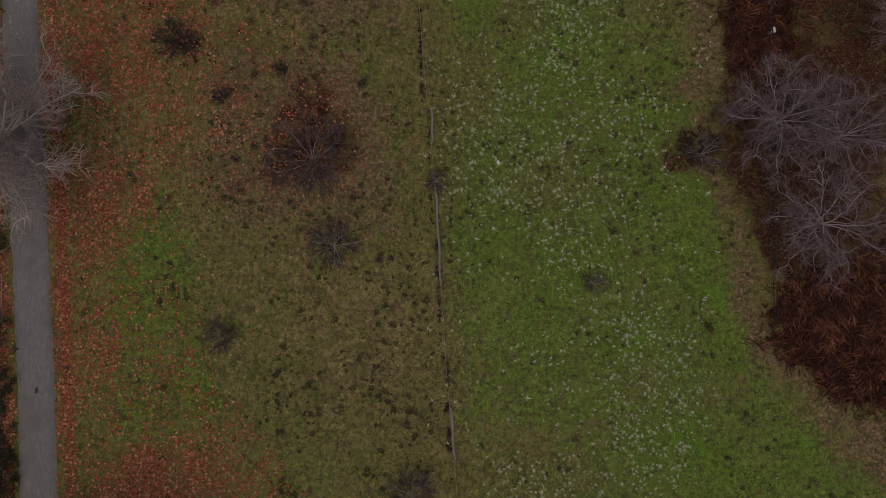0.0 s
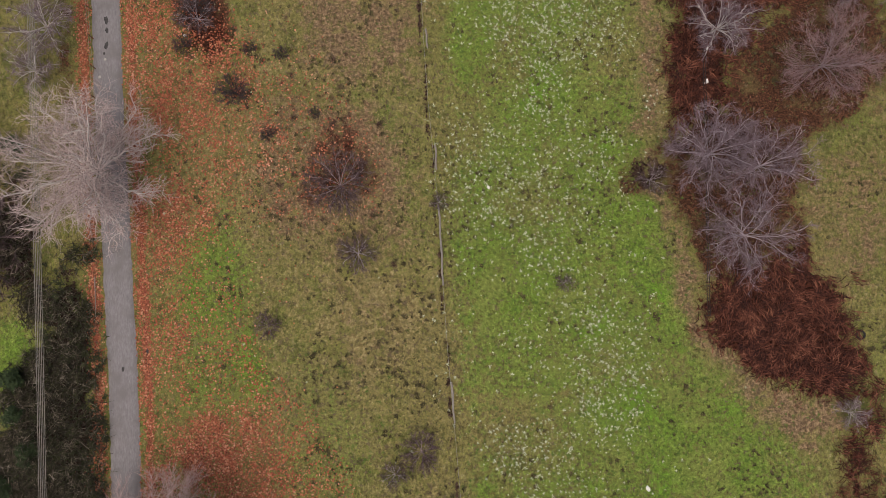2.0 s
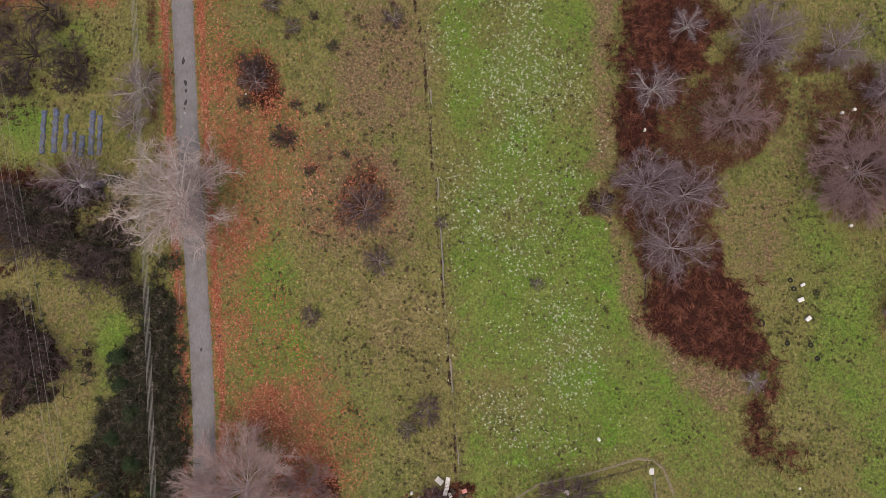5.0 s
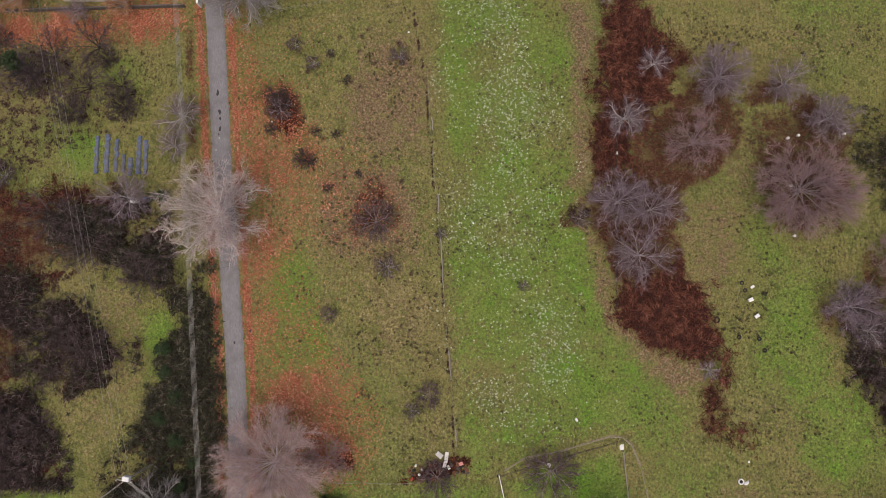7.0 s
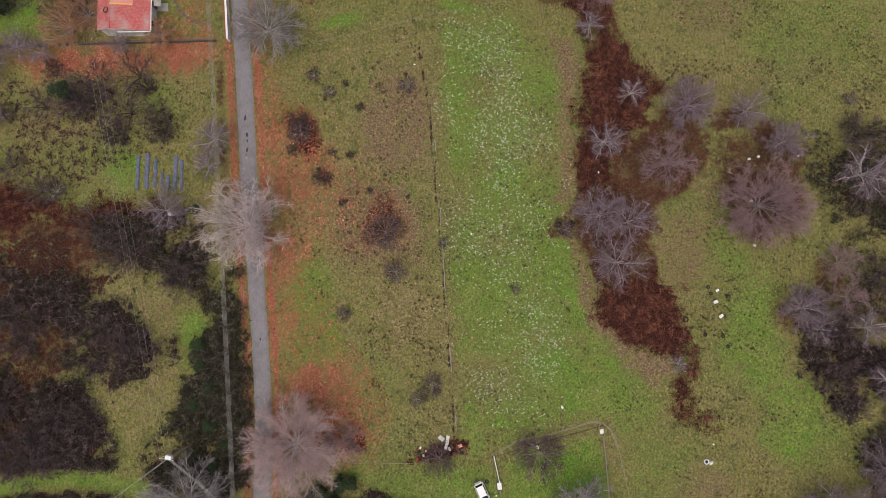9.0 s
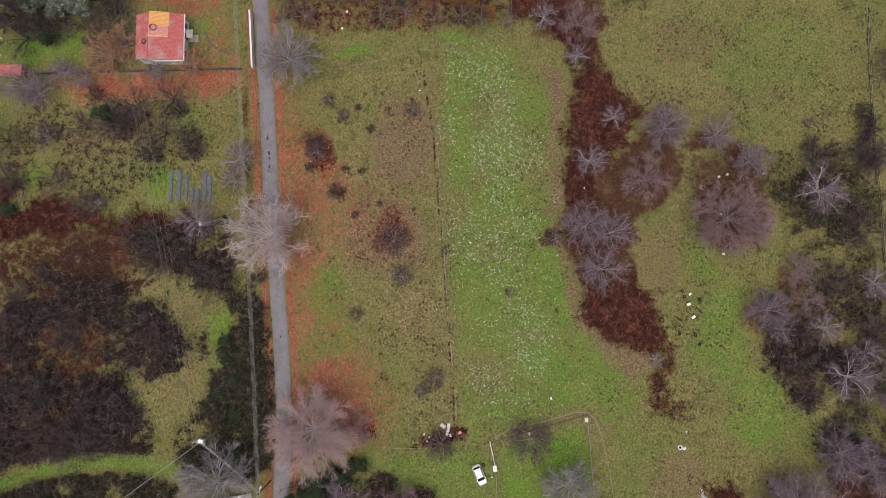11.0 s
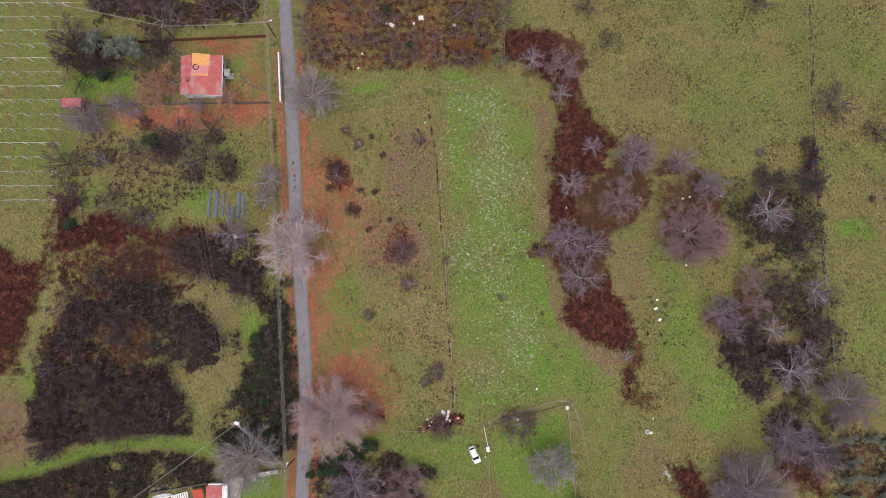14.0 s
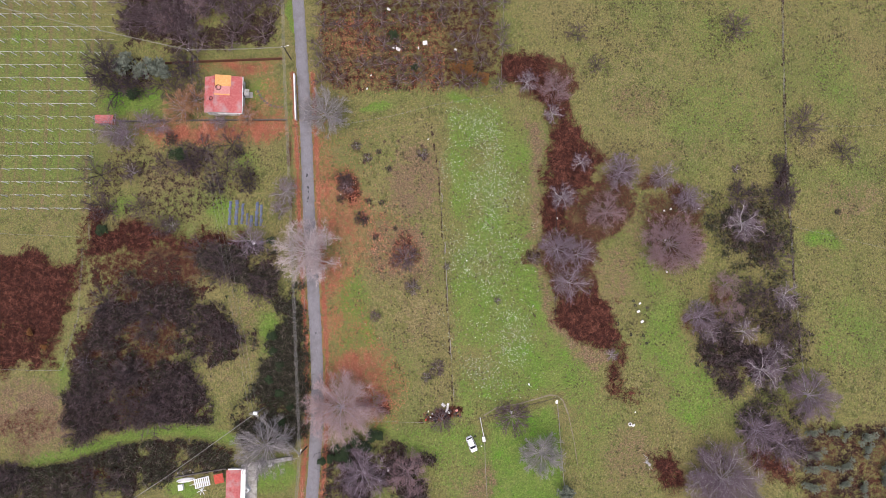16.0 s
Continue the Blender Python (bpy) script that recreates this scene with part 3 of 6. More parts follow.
    warm = np.maximum(warm, 0.9 * inside(WARM_TOP, x, y, 1.5, 2.5))
    warm = np.maximum(warm, 0.58 * inside(ORCHARD, x, y, 2.0))
    warm = np.maximum(warm, spots(x, y, (-7.5, 10.5, 5.5, 5.0, 0.62), (-12.0, 18.0, 6.0, 5.0, 0.42), (-22.2, 27.0, 3.4, 5.0, 0.8), (-64.0, 8.0, 14.0, 5.0, 0.72), (-97.0, -30.0, 10.0, 7.0, 0.55), (23.0, 8.5, 2.4, 3.0, 0.6), (77.5, 18.3, 4.0, 3.4, 0.6), (43.5, 28.6, 4.6, 4.2, 0.72), (53.5, 27.4, 4.2, 3.6, 0.72), (59.5, 22.6, 4.0, 3.8, 0.78), (64.0, -5.5, 6.0, 4.0, 0.6), (70.0, -1.0, 5.0, 5.0, 0.6), (76.0, -15.0, 6.0, 5.0, 0.55)))
    warm = np.maximum(warm, 0.45 * inside(SCRUB_TOP, x, y, 2.0))
    warm = np.maximum(warm, 0.56 * inside(SCRUB_WEST, x, y, 2.5, 3.0) * np.clip(0.3 + 1.5 * n1, 0, 1.2))
    warm = np.maximum(warm, 0.6 * inside(OLIVES, x, y, 2.0))
    lane = np.clip(1.4 - np.abs(road - 4.2) / 1.1, 0, 1) * (x < -30) * np.clip((y - 11) / 4, 0, 1) * np.clip((42 - y) / 4, 0, 1)
    warm = np.maximum(warm, lane * (0.3 + 0.55 * n2))
    c["warm"] = warm
    tan = np.maximum(0.85 * inside(TAN_FRINGE, x, y, 1.8, 2.0), 0.8 * inside(TAN_NORTH, x, y, 2.2, 2.0))
    tan = np.maximum(tan, spots(x, y, (-7.0, 10.0, 9.0, 9.0, 0.76), (-5.0, 28.0, 8.0, 10.0, 0.72), (-14.0, 14.0, 6.0, 8.0, 0.62), (-5.0, -5.0, 5.0, 9.0, 0.38), (50.0, 47.0, 14.0, 6.0, 0.48), (62.0, 36.0, 14.0, 4.0, 0.45), (-62.0, 28.0, 14.0, 7.0, 0.55), (46.0, -37.0, 9.0, 9.0, 0.55), (10.0, -44.0, 4.0, 9.0, 0.6), (100.0, 24.0, 10.0, 7.0, 0.5), (43.0, 6.0, 5.0, 11.0, 0.55), (47.0, 17.0, 4.0, 7.0, 0.5), (-95.0, -28.0, 12.0, 9.0, 0.85), (-47.0, -9.0, 7.0, 14.0, 0.45)))
    tan = np.maximum(tan, 0.85 * inside(VINEYARD, x, y, 1.0) * np.clip(np.sin(x * 1.85 + 0.4) * 1.5 - 0.4, 0, 1) * (0.4 + 0.55 * n2))
    c["tan"] = tan
    c["rust"] = rust
    c["leaf"] = np.maximum(c["leaf"], warm * 0.30 * (x > -32))
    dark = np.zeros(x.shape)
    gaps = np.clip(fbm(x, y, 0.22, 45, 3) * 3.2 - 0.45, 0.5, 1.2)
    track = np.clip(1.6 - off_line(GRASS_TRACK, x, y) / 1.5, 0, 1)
    # shade among the stems of thickets and scrub, painted on the ground
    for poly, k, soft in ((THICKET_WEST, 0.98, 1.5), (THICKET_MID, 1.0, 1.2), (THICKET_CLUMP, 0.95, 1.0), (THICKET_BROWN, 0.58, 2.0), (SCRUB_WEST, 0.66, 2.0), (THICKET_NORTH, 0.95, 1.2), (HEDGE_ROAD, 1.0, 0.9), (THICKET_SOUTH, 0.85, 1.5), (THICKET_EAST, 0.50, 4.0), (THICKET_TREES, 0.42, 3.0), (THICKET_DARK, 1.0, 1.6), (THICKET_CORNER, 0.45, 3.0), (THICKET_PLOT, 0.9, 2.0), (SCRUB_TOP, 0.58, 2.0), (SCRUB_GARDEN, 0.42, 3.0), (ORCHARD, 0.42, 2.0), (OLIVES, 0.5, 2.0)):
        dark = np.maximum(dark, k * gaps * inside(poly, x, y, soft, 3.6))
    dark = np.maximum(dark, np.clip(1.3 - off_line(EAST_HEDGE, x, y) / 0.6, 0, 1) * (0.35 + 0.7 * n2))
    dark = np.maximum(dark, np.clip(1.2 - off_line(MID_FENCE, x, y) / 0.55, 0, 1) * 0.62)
    # soft dark patches that paint shade beneath single trees and bushes
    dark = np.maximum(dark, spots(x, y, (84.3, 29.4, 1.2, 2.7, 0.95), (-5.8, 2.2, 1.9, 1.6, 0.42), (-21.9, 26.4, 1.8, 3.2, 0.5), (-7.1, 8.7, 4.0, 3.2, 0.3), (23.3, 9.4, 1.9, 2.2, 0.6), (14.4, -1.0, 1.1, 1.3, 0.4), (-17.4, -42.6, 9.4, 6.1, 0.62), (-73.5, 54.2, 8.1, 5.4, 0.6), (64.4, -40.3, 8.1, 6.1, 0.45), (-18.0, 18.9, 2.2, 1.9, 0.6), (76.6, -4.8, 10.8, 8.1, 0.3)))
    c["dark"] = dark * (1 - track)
    c["rust"], c["fern"] = c["rust"] * (1 - track), c["fern"] * (1 - track)
    path = spots(x, y, (83.8, -23.4, 1.2, 8.1, 0.35))
    c["path"] = path
    thick_bloom = spots(x, y, (8.9, 39.0, 6.7, 6.7, 0.55), (13.3, 26.5, 6.7, 8.1, 0.45), (17.8, -4.7, 4.7, 10.8, 0.35))
    c["flower"] = thick_bloom * np.clip(-0.5 + 2.5 * fbm(x, y, 0.3, 73), 0, 1) + inside(FLOWERS, x, y, 2.5, 3.0) * np.clip(-1.35 + 3.8 * fbm(x, y, 0.16, 71), 0.06, 1)
    return c


def height(x, y):
    """The lie of the land: nearly flat, with small rises."""
    return (fbm(x, y, 0.05, 91) - 0.5) * 0.5 + (fbm(x, y, 0.5, 93, 3) - 0.5) * 0.12


def ground_z(x, y):
    a, b = np.atleast_1d(np.float64(x)), np.atleast_1d(np.float64(y))
    flat = np.clip((off_line(ROAD, a, b) - 1.5) / 3.0, 0, 1)
    return height(a, b) * flat


def gz(x, y):
    return float(ground_z(x, y)[0])


PLOT = {}


def covers_at(x, y):
    """The covers at scattered places, read from the plan's own grid."""
    xs, ys, maps = PLOT["x"], PLOT["y"], PLOT["maps"]
    step = xs[1] - xs[0]
    i = np.clip(np.round((x - xs[0]) / step + RNG.uniform(-0.5, 0.5, len(x))).astype(int), 0, len(xs) - 1)
    j = np.clip(np.round((y - ys[0]) / step + RNG.uniform(-0.5, 0.5, len(x))).astype(int), 0, len(ys) - 1)
    return {k: m[j, i] for k, m in maps.items()}


def build_ground():
    fine_x, fine_y = np.arange(-120, 120.01, 0.6), np.arange(-66, 86.01, 0.6)
    far = np.array([4, 10, 20, 40, 80, 160, 320, 640, 1200, 2200.0])
    xs = np.concatenate((-120 - far[::-1], fine_x, 120 + far))
    ys = np.concatenate((-66 - far[::-1], fine_y, 86 + far))
    x, y = np.meshgrid(xs, ys)
    x, y = x.ravel(), y.ravel()
    z = ground_z(x, y)
    nx, ny = len(xs), len(ys)
    i = (np.arange(ny - 1)[:, None] * nx + np.arange(nx - 1)[None, :]).ravel()
    me = mesh_from("ground", np.stack((x, y, z), 1), np.stack((i, i + 1, i + nx + 1, i + nx), 1), MEADOW)
    c = covers(x, y)
    n = len(far)
    PLOT.update(x=fine_x, y=fine_y, maps={k: v.reshape(ny, nx)[n:-n, n:-n] for k, v in c.items()})
    one = np.ones(len(x))
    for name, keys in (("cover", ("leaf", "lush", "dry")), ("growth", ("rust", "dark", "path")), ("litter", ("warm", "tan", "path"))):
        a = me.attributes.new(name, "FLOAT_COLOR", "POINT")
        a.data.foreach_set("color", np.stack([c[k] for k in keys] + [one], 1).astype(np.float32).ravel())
    ob = new("ground", me)
    return tagged(ob, "rough meadow ground with grass, bare patches and leaf litter", "ground", kind="structure")


build_ground()


def build_road():
    pts = [Vector((*p, 0)) for p in ROAD]
    dense = []
    for i in range(len(pts) - 1):
        a, b, c, d = pts[max(i - 1, 0)], pts[i], pts[i + 1], pts[min(i + 2, len(pts) - 1)]
        n = max(2, int((c - b).length / 0.6))
        for k in range(n):
            u = k / n
            dense.append(0.5 * ((2 * b) + (c - a) * u + (2 * a - 5 * b + 4 * c - d) * u * u + (3 * b - a - 3 * c + d) * u ** 3))
    rng = random.Random(4)
    verts, faces = [], []
    prof = ((-1.0, -0.06), (-0.97, 0.03), (-0.45, 0.06), (0.0, 0.075), (0.45, 0.06), (0.97, 0.03), (1.0, -0.06))
    for i, p in enumerate(dense):
        t = (dense[min(i + 1, len(dense) - 1)] - dense[max(i - 1, 0)]).normalized()
        s = Vector((t.y, -t.x, 0))
        wl, wr = 1.46 + rng.uniform(-0.08, 0.08), 1.46 + rng.uniform(-0.08, 0.08)
        for u, z in prof:
            q = p + s * u * (wr if u > 0 else wl)
            verts.append((q.x, q.y, z))
    k = len(prof)
    for i in range(len(dense) - 1):
        for j in range(k - 1):
            faces.append((i * k + j, i * k + j + 1, (i + 1) * k + j + 1, (i + 1) * k + j))
    return tagged(new("road", mesh_from("road", verts, faces, ASPHALT)), "narrow grey asphalt lane with crumbling edges", "road", kind="structure")


build_road()


# ---- plants ----
AREA = (-112.0, 112.0, -58.0, 80.0)


def scatter(name, templates, x, y, z, size, material, label, tilt=0.25, category="plant", turn=None):
    """Many small plants joined in one piece of stuff; templates are (verts, tris)."""
    vs, fs, base = [], [], 0
    pick = RNG.integers(0, len(templates), len(x))
    for k, (v, f) in enumerate(templates):
        i = np.nonzero(pick == k)[0]
        if not len(i):
            continue
        a = RNG.uniform(0, 2 * np.pi, len(i)) if turn is None else turn[i]
        tx, ty = RNG.normal(0, tilt, len(i)), RNG.normal(0, tilt, len(i))
        s = size[i]
        ca, sa = np.cos(a)[:, None], np.sin(a)[:, None]
        px, py, pz = v[None, :, 0], v[None, :, 1], v[None, :, 2]
        wx, wy = (px * ca - py * sa) * s[:, None], (px * sa + py * ca) * s[:, None]
        wz = pz * s[:, None]
        wx, wy = wx + wz * tx[:, None], wy + wz * ty[:, None]
        if tilt and v[:, 2].max() < 0.02:
            wz = wz + wx * tx[:, None] * 0.6 + wy * ty[:, None] * 0.6
        w = np.stack((wx + x[i][:, None], wy + y[i][:, None], wz + z[i][:, None]), 2).reshape(-1, 3)
        vs.append(w)
        fs.append((f[None] + (base + np.arange(len(i)) * len(v))[:, None, None]).reshape(-1, 3))
        base += len(w)
    ob = new(name, mesh_from(name, np.concatenate(vs), np.concatenate(fs), material))
    return tagged(ob, label, category, kind="stuff")


def sample(n, weight, box=AREA):
    """Up to n places, kept by the chance that weight(x, y) gives."""
    x, y = RNG.uniform(box[0], box[1], n), RNG.uniform(box[2], box[3], n)
    keep = RNG.random(n) < weight(x, y)
    x, y = x[keep], y[keep]
    return x, y, ground_z(x, y)


def tuft(blades, spread, tall, width, seed, bent=True):
    """A tuft of bent or straight blades, about one metre in size."""
    r = random.Random(seed)
    v, f = [], []
    for i in range(blades):
        a = 2 * math.pi * (i + r.uniform(-0.4, 0.4)) / blades
        d = Vector((math.cos(a), math.sin(a), 0))
        s = Vector((-d.y, d.x, 0)) * width * r.uniform(0.6, 1.2)
        reach, h = spread * r.uniform(0.55, 1.1), tall * r.uniform(0.6, 1.1)
        o = d * spread * 0.08
        mid, tip = o + d * reach * 0.5 + Vector((0, 0, h)), o + d * reach + Vector((0, 0, h * r.uniform(0.3, 0.8)))
        k = len(v)
        if not bent:
            v += [o - s, o + s, mid + d * reach * 0.3]
            f.append((k, k + 1, k + 2))
            continue
        v += [o - s * 0.6, o + s * 0.6, mid + s, mid - s, tip]
        f += [(k, k + 1, k + 2), (k, k + 2, k + 3), (k + 3, k + 2, k + 4)]
    return np.array([tuple(p) for p in v]), np.array(f)


def leaf_shape(seed):
    """A fallen leaf folded along its midrib."""
    r = random.Random(seed)
    return np.array([(-0.5, 0, 0.05), (0.02, -0.36, r.uniform(0.05, 0.2)), (0.5, 0, 0.04), (-0.05, 0.38, r.uniform(0.05, 0.25))]), np.array([(0, 1, 2), (0, 2, 3)])


def frond(seed):
    """Long collapsed bracken stalks with narrow arching blades."""
    r = random.Random(seed)
    v, f = [], []
    for j in range(6):
        a = r.uniform(-0.8, 0.8) + (math.pi if r.random() < 0.25 else 0)
        d, s = Vector((math.cos(a), math.sin(a), 0)), Vector((-math.sin(a), math.cos(a), 0))
        o, long, rise = Vector((r.uniform(-0.25, 0.25), r.uniform(-0.35, 0.35), 0)), r.uniform(0.8, 1.4), r.uniform(0.2, 0.5)
        k = len(v)
        for u, w in ((0.0, 0.012), (0.35, 0.032), (0.7, 0.024)):
            p = o + d * (u * long) + s * 0.3 * u * u * r.uniform(-1, 1) + Vector((0, 0, rise * math.sin(u * 2.6) + 0.03))
            v += [p + s * w, p - s * w - Vector((0, 0, w * 0.6))]
        v.append(o + d * long + Vector((0, 0, rise * 0.3)))
        f += [(k, k + 1, k + 3), (k, k + 3, k + 2), (k + 2, k + 3, k + 5), (k + 2, k + 5, k + 4), (k + 4, k + 5, k + 6)]
    return np.array([tuple(p) for p in v]), np.array(f)


def cane(seed):
    """An arching cane, three-sided, with a side shoot."""
    r = random.Random(seed)
    v, f = [], []

    def tube(pts, w0, w1):
        k = len(v)
        for i, p in enumerate(pts):
            w = w0 + (w1 - w0) * i / (len(pts) - 1)
            for q in range(3):
                an = 2 * math.pi * q / 3 + 0.5
                v.append(p + Vector((math.cos(an) * w * 0.8, math.sin(an) * w, math.cos(an + 1) * w)))
        for i in range(len(pts) - 1):
            for q in range(3):
                a, b = k + 3 * i + q, k + 3 * i + (q + 1) % 3
                f.extend([(a, b, b + 3), (a, b + 3, a + 3)])
    bend = r.uniform(-0.6, 0.6)
    pts = [Vector((u, bend * u * u, 0.75 * math.sin(min(u * 2.3, 2.9)))) for u in (0.0, 0.5, 1.2)]
    tube(pts, 0.030, 0.012)
    tube([pts[1], pts[1] + Vector((r.uniform(0.1, 0.5), r.choice((-0.5, 0.5)), 0.25))], 0.022, 0.010)
    return np.array([tuple(p) for p in v]), np.array(f)


def clear_of_road(x, y, d=1.5):
    return (off_line(ROAD, x, y) > d).astype(float)


BUILT = []  # footprints kept free of plants: (x0, y0, x1, y1)


def free(x, y):
    k = clear_of_road(x, y)
    for x0, y0, x1, y1 in BUILT:
        k = k * ~((x > x0) & (x < x1) & (y > y0) & (y < y1))
    return k


TUFTS = [tuft(6, 0.75, 0.42, 0.08, s, False) for s in (1, 2, 3)]
LOW_TUFTS = [tuft(6, 0.8, 0.28, 0.10, s, False) for s in (4, 5, 6)]


def grow_meadow():
    def plain(x, y):
        c = covers_at(x, y)
        return free(x, y) * np.clip(0.75 - c["lush"] * 0.5 - c["dry"] * 0.4 - c["dark"] - c["rust"] - c["leaf"] * 0.5, 0.02, 1) * np.clip(0.2 + 1.4 * fbm(x, y, 0.5, 5), 0, 1)
    x, y, z = sample(110000, plain)
    scatter("grass_tufts", TUFTS, x, y, z, RNG.uniform(0.2, 0.5, len(x)), GRASS_BLADES, "olive green rough meadow grass tufts", category="grass")

    def lush(x, y):
        c = covers_at(x, y)
        return free(x, y) * np.clip(c["lush"] * 1.5 - 0.2 - c["dark"] - c["rust"] - 0.5 * c["leaf"], 0, 1)
    x, y, z = sample(110000, lush)
    scatter("lush_grass_tufts", LOW_TUFTS, x, y, z, RNG.uniform(0.2, 0.45, len(x)), LUSH_BLADES, "bright green short lush grass tufts", category="grass")

    def straw(x, y):
        c = covers_at(x, y)
        return free(x, y) * np.clip(c["dry"] * 1.3 + 0.05 - c["dark"] - c["rust"] * 0.7 - c["leaf"] * 0.4, 0, 1)
    x, y, z = sample(90000, straw)
    scatter("dry_grass_tufts", TUFTS, x, y, z, RNG.uniform(0.2, 0.55, len(x)), STRAW_BLADES, "straw coloured dry meadow grass tufts", category="grass")


def grow_tussocks():
    def w(x, y):
        c = covers_at(x, y)
        n = fbm(x, y, 0.22, 15)
        fields = inside(FIELD_LEFT, x, y, 2.0) * 0.42 + inside(FIELD_RIGHT, x, y, 2.0) * 0.22 + ((x > 28) & (y > 18)) * 0.58 + ((x > 80) & (y < 18)) * 0.3 + ((x > 40) & (x < 75) & (y < 10)) * 0.2 + inside(SCRUB_GARDEN, x, y, 2.0) * 0.6 + ((x > 37) & (x < 52) & (y > -12) & (y < 18)) * 0.35
        return free(x, y) * np.clip(fields, 0, 1) * np.clip(n * 5.2 - 2.35, 0.04, 1) * np.clip(1 - c["dark"] - c["rust"] - c["leaf"] * 0.6, 0, 1)
    x, y, z = sample(230000, w)
    scatter("dark_tussocks", [tuft(7, 0.6, 0.4, 0.15, s, False) for s in (11, 12, 13)], x, y, z, 0.14 + 0.62 * RNG.random(len(x)) ** 2.4, TUSSOCK, "dark brown-green tussocks of coarse grass", category="grass")


def grow_weeds():
    x, y, z = sample(110000, lambda x, y: free(x, y) * covers_at(x, y)["flower"] * 0.8, (-2.0, 30.0, -26.0, 56.0))
    x, y, z = (a[:6800] for a in (x, y, z))
    ex, ey, ez = sample(26000, lambda x, y: free(x, y) * 0.045 * (inside(FIELD_LEFT, x, y, 3.0) * 0.6 + inside(FIELD_RIGHT, x, y, 2.0)))
    x, y, z = np.concatenate((x, ex)), np.concatenate((y, ey)), np.concatenate((z, ez))
    scatter("pale_weeds", [tuft(9, 0.6, 0.2, 0.05, s, False) for s in (21, 22, 23)] + [tuft(6, 0.5, 0.15, 0.07, 24, False)], x, y, z + 0.06, 0.13 + 0.48 * RNG.random(len(x)) ** 2.2, PALE_WEED, "pale grey-green starry weed rosettes in the meadow", 0.1, category="weed")


def grow_leaves():
    def w(x, y):
        c = covers_at(x, y)
        n = fbm(x, y, 0.8, 25)
        near = np.clip(1.1 - (x + 31) / 30, 0, 1) * inside(FIELD_LEFT, x, y, 4.0) * 0.2
        return clear_of_road(x, y, 1.42) * np.clip((c["leaf"] * 0.75 - 0.05) * np.clip(n * 2.4 - 0.35, 0, 1.2) + near * n, 0, 1)
    x, y, z = sample(900000, w, (-78.0, 2.0, -52.0, 70.0))
    ex, ey, ez = sample(90000, w, (2.0, 75.0, -10.0, 70.0))
    shape = [leaf_shape(s) for s in (1, 2, 3)]
    scatter("fallen_leaves", shape, x, y, z + 0.06, 0.09 + 0.2 * RNG.random(len(x)) ** 1.6, LEAVES, "orange-brown fallen autumn leaves on the grass", 0.35, category="leaves")
    scatter("fallen_leaves", shape, ex, ey, ez + 0.06, 0.07 + 0.11 * RNG.random(len(ex)), OLD_LEAVES, "dull brown fallen leaves beneath bare trees", 0.35, category="leaves")


def grow_bracken():
    def w(x, y):
        c = covers_at(x, y)
        return free(x, y) * np.clip(c["fern"] * 1.5 - 0.35, 0, 1)
    x, y, z = sample(260000, w)
    turn = fbm(x, y, 0.16, 81, 3) * 12 + RNG.normal(0, 0.5, len(x))
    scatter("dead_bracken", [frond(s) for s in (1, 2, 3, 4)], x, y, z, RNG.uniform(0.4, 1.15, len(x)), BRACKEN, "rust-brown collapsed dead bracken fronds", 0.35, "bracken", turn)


def grow_thickets():
    canes = [cane(s) for s in range(6)]
    sets = ((THICKET_WEST, "dark leafless bramble thicket beside a grass clearing", 1.9, 4200), (THICKET_MID, "dark leafless bramble thicket edged by a grass track", 1.9, 2000), (THICKET_CLUMP, "rounded dark bramble clump in a grassy clearing", 2.1, 1100), (THICKET_BROWN, "thin brown scrub between bramble thickets", 1.0, 1500), (THICKET_NORTH, "dense dark bramble thicket under bare trees", 2.0, 2600), (HEDGE_ROAD, "overgrown dark hedge along the lane", 2.4, 6500), (THICKET_SOUTH, "dark tangled scrub along a grass track", 1.8, 3200), (THICKET_EAST, "dark brown bramble thicket in the pasture", 1.9, 1000), (THICKET_DARK, "very dark dense bramble clump in grass", 2.2, 1500), (THICKET_TREES, "thin bramble scrub beneath leafless trees", 1.2, 1300), (THICKET_CORNER, "brown scrub at the pasture corner", 1.2, 1000), (THICKET_PLOT, "dark scrub under trees beside the lane", 1.4, 1300))
    for poly, label, tall, n in sets:
        px, py = [p[0] for p in poly], [p[1] for p in poly]
        area = (min(px) - 2, max(px) + 2, min(py) - 2, max(py) + 2)
        x, y, z = sample(n * 5, lambda x, y: free(x, y) * inside(poly, x, y, 1.5, 4.0) * np.clip(fbm(x, y, 0.22, 45, 3) * 5.0 - 1.7, 0.06, 1) * (off_line(GRASS_TRACK, x, y) > 1.7), area)
        lift = np.clip(fbm(x, y, 0.25, 41) * 2.2 - 0.5, 0, 1.3) * tall * RNG.uniform(0.1, 0.85, len(x)) * np.clip(inside(poly, x, y, 2.5, 1.0) * 1.4, 0.1, 1)
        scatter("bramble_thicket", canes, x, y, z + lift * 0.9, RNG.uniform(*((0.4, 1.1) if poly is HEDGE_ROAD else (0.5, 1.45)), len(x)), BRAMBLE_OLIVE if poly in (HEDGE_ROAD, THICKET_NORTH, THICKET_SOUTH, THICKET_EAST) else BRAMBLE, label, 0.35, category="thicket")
        k = RNG.random(len(x)) < (0.4 if poly in (HEDGE_ROAD, THICKET_SOUTH, THICKET_EAST) else 0.3)
        scatter("bramble_foliage", [tuft(5, 0.8, 0.3, 0.22, s, False) for s in (31, 32)], x[k], y[k], (z + lift * 0.8)[k], RNG.uniform(0.35, 0.9, int(k.sum())), BRAMBLE_LEAF, "sparse dark green bramble leaves", 0.4, category="foliage")


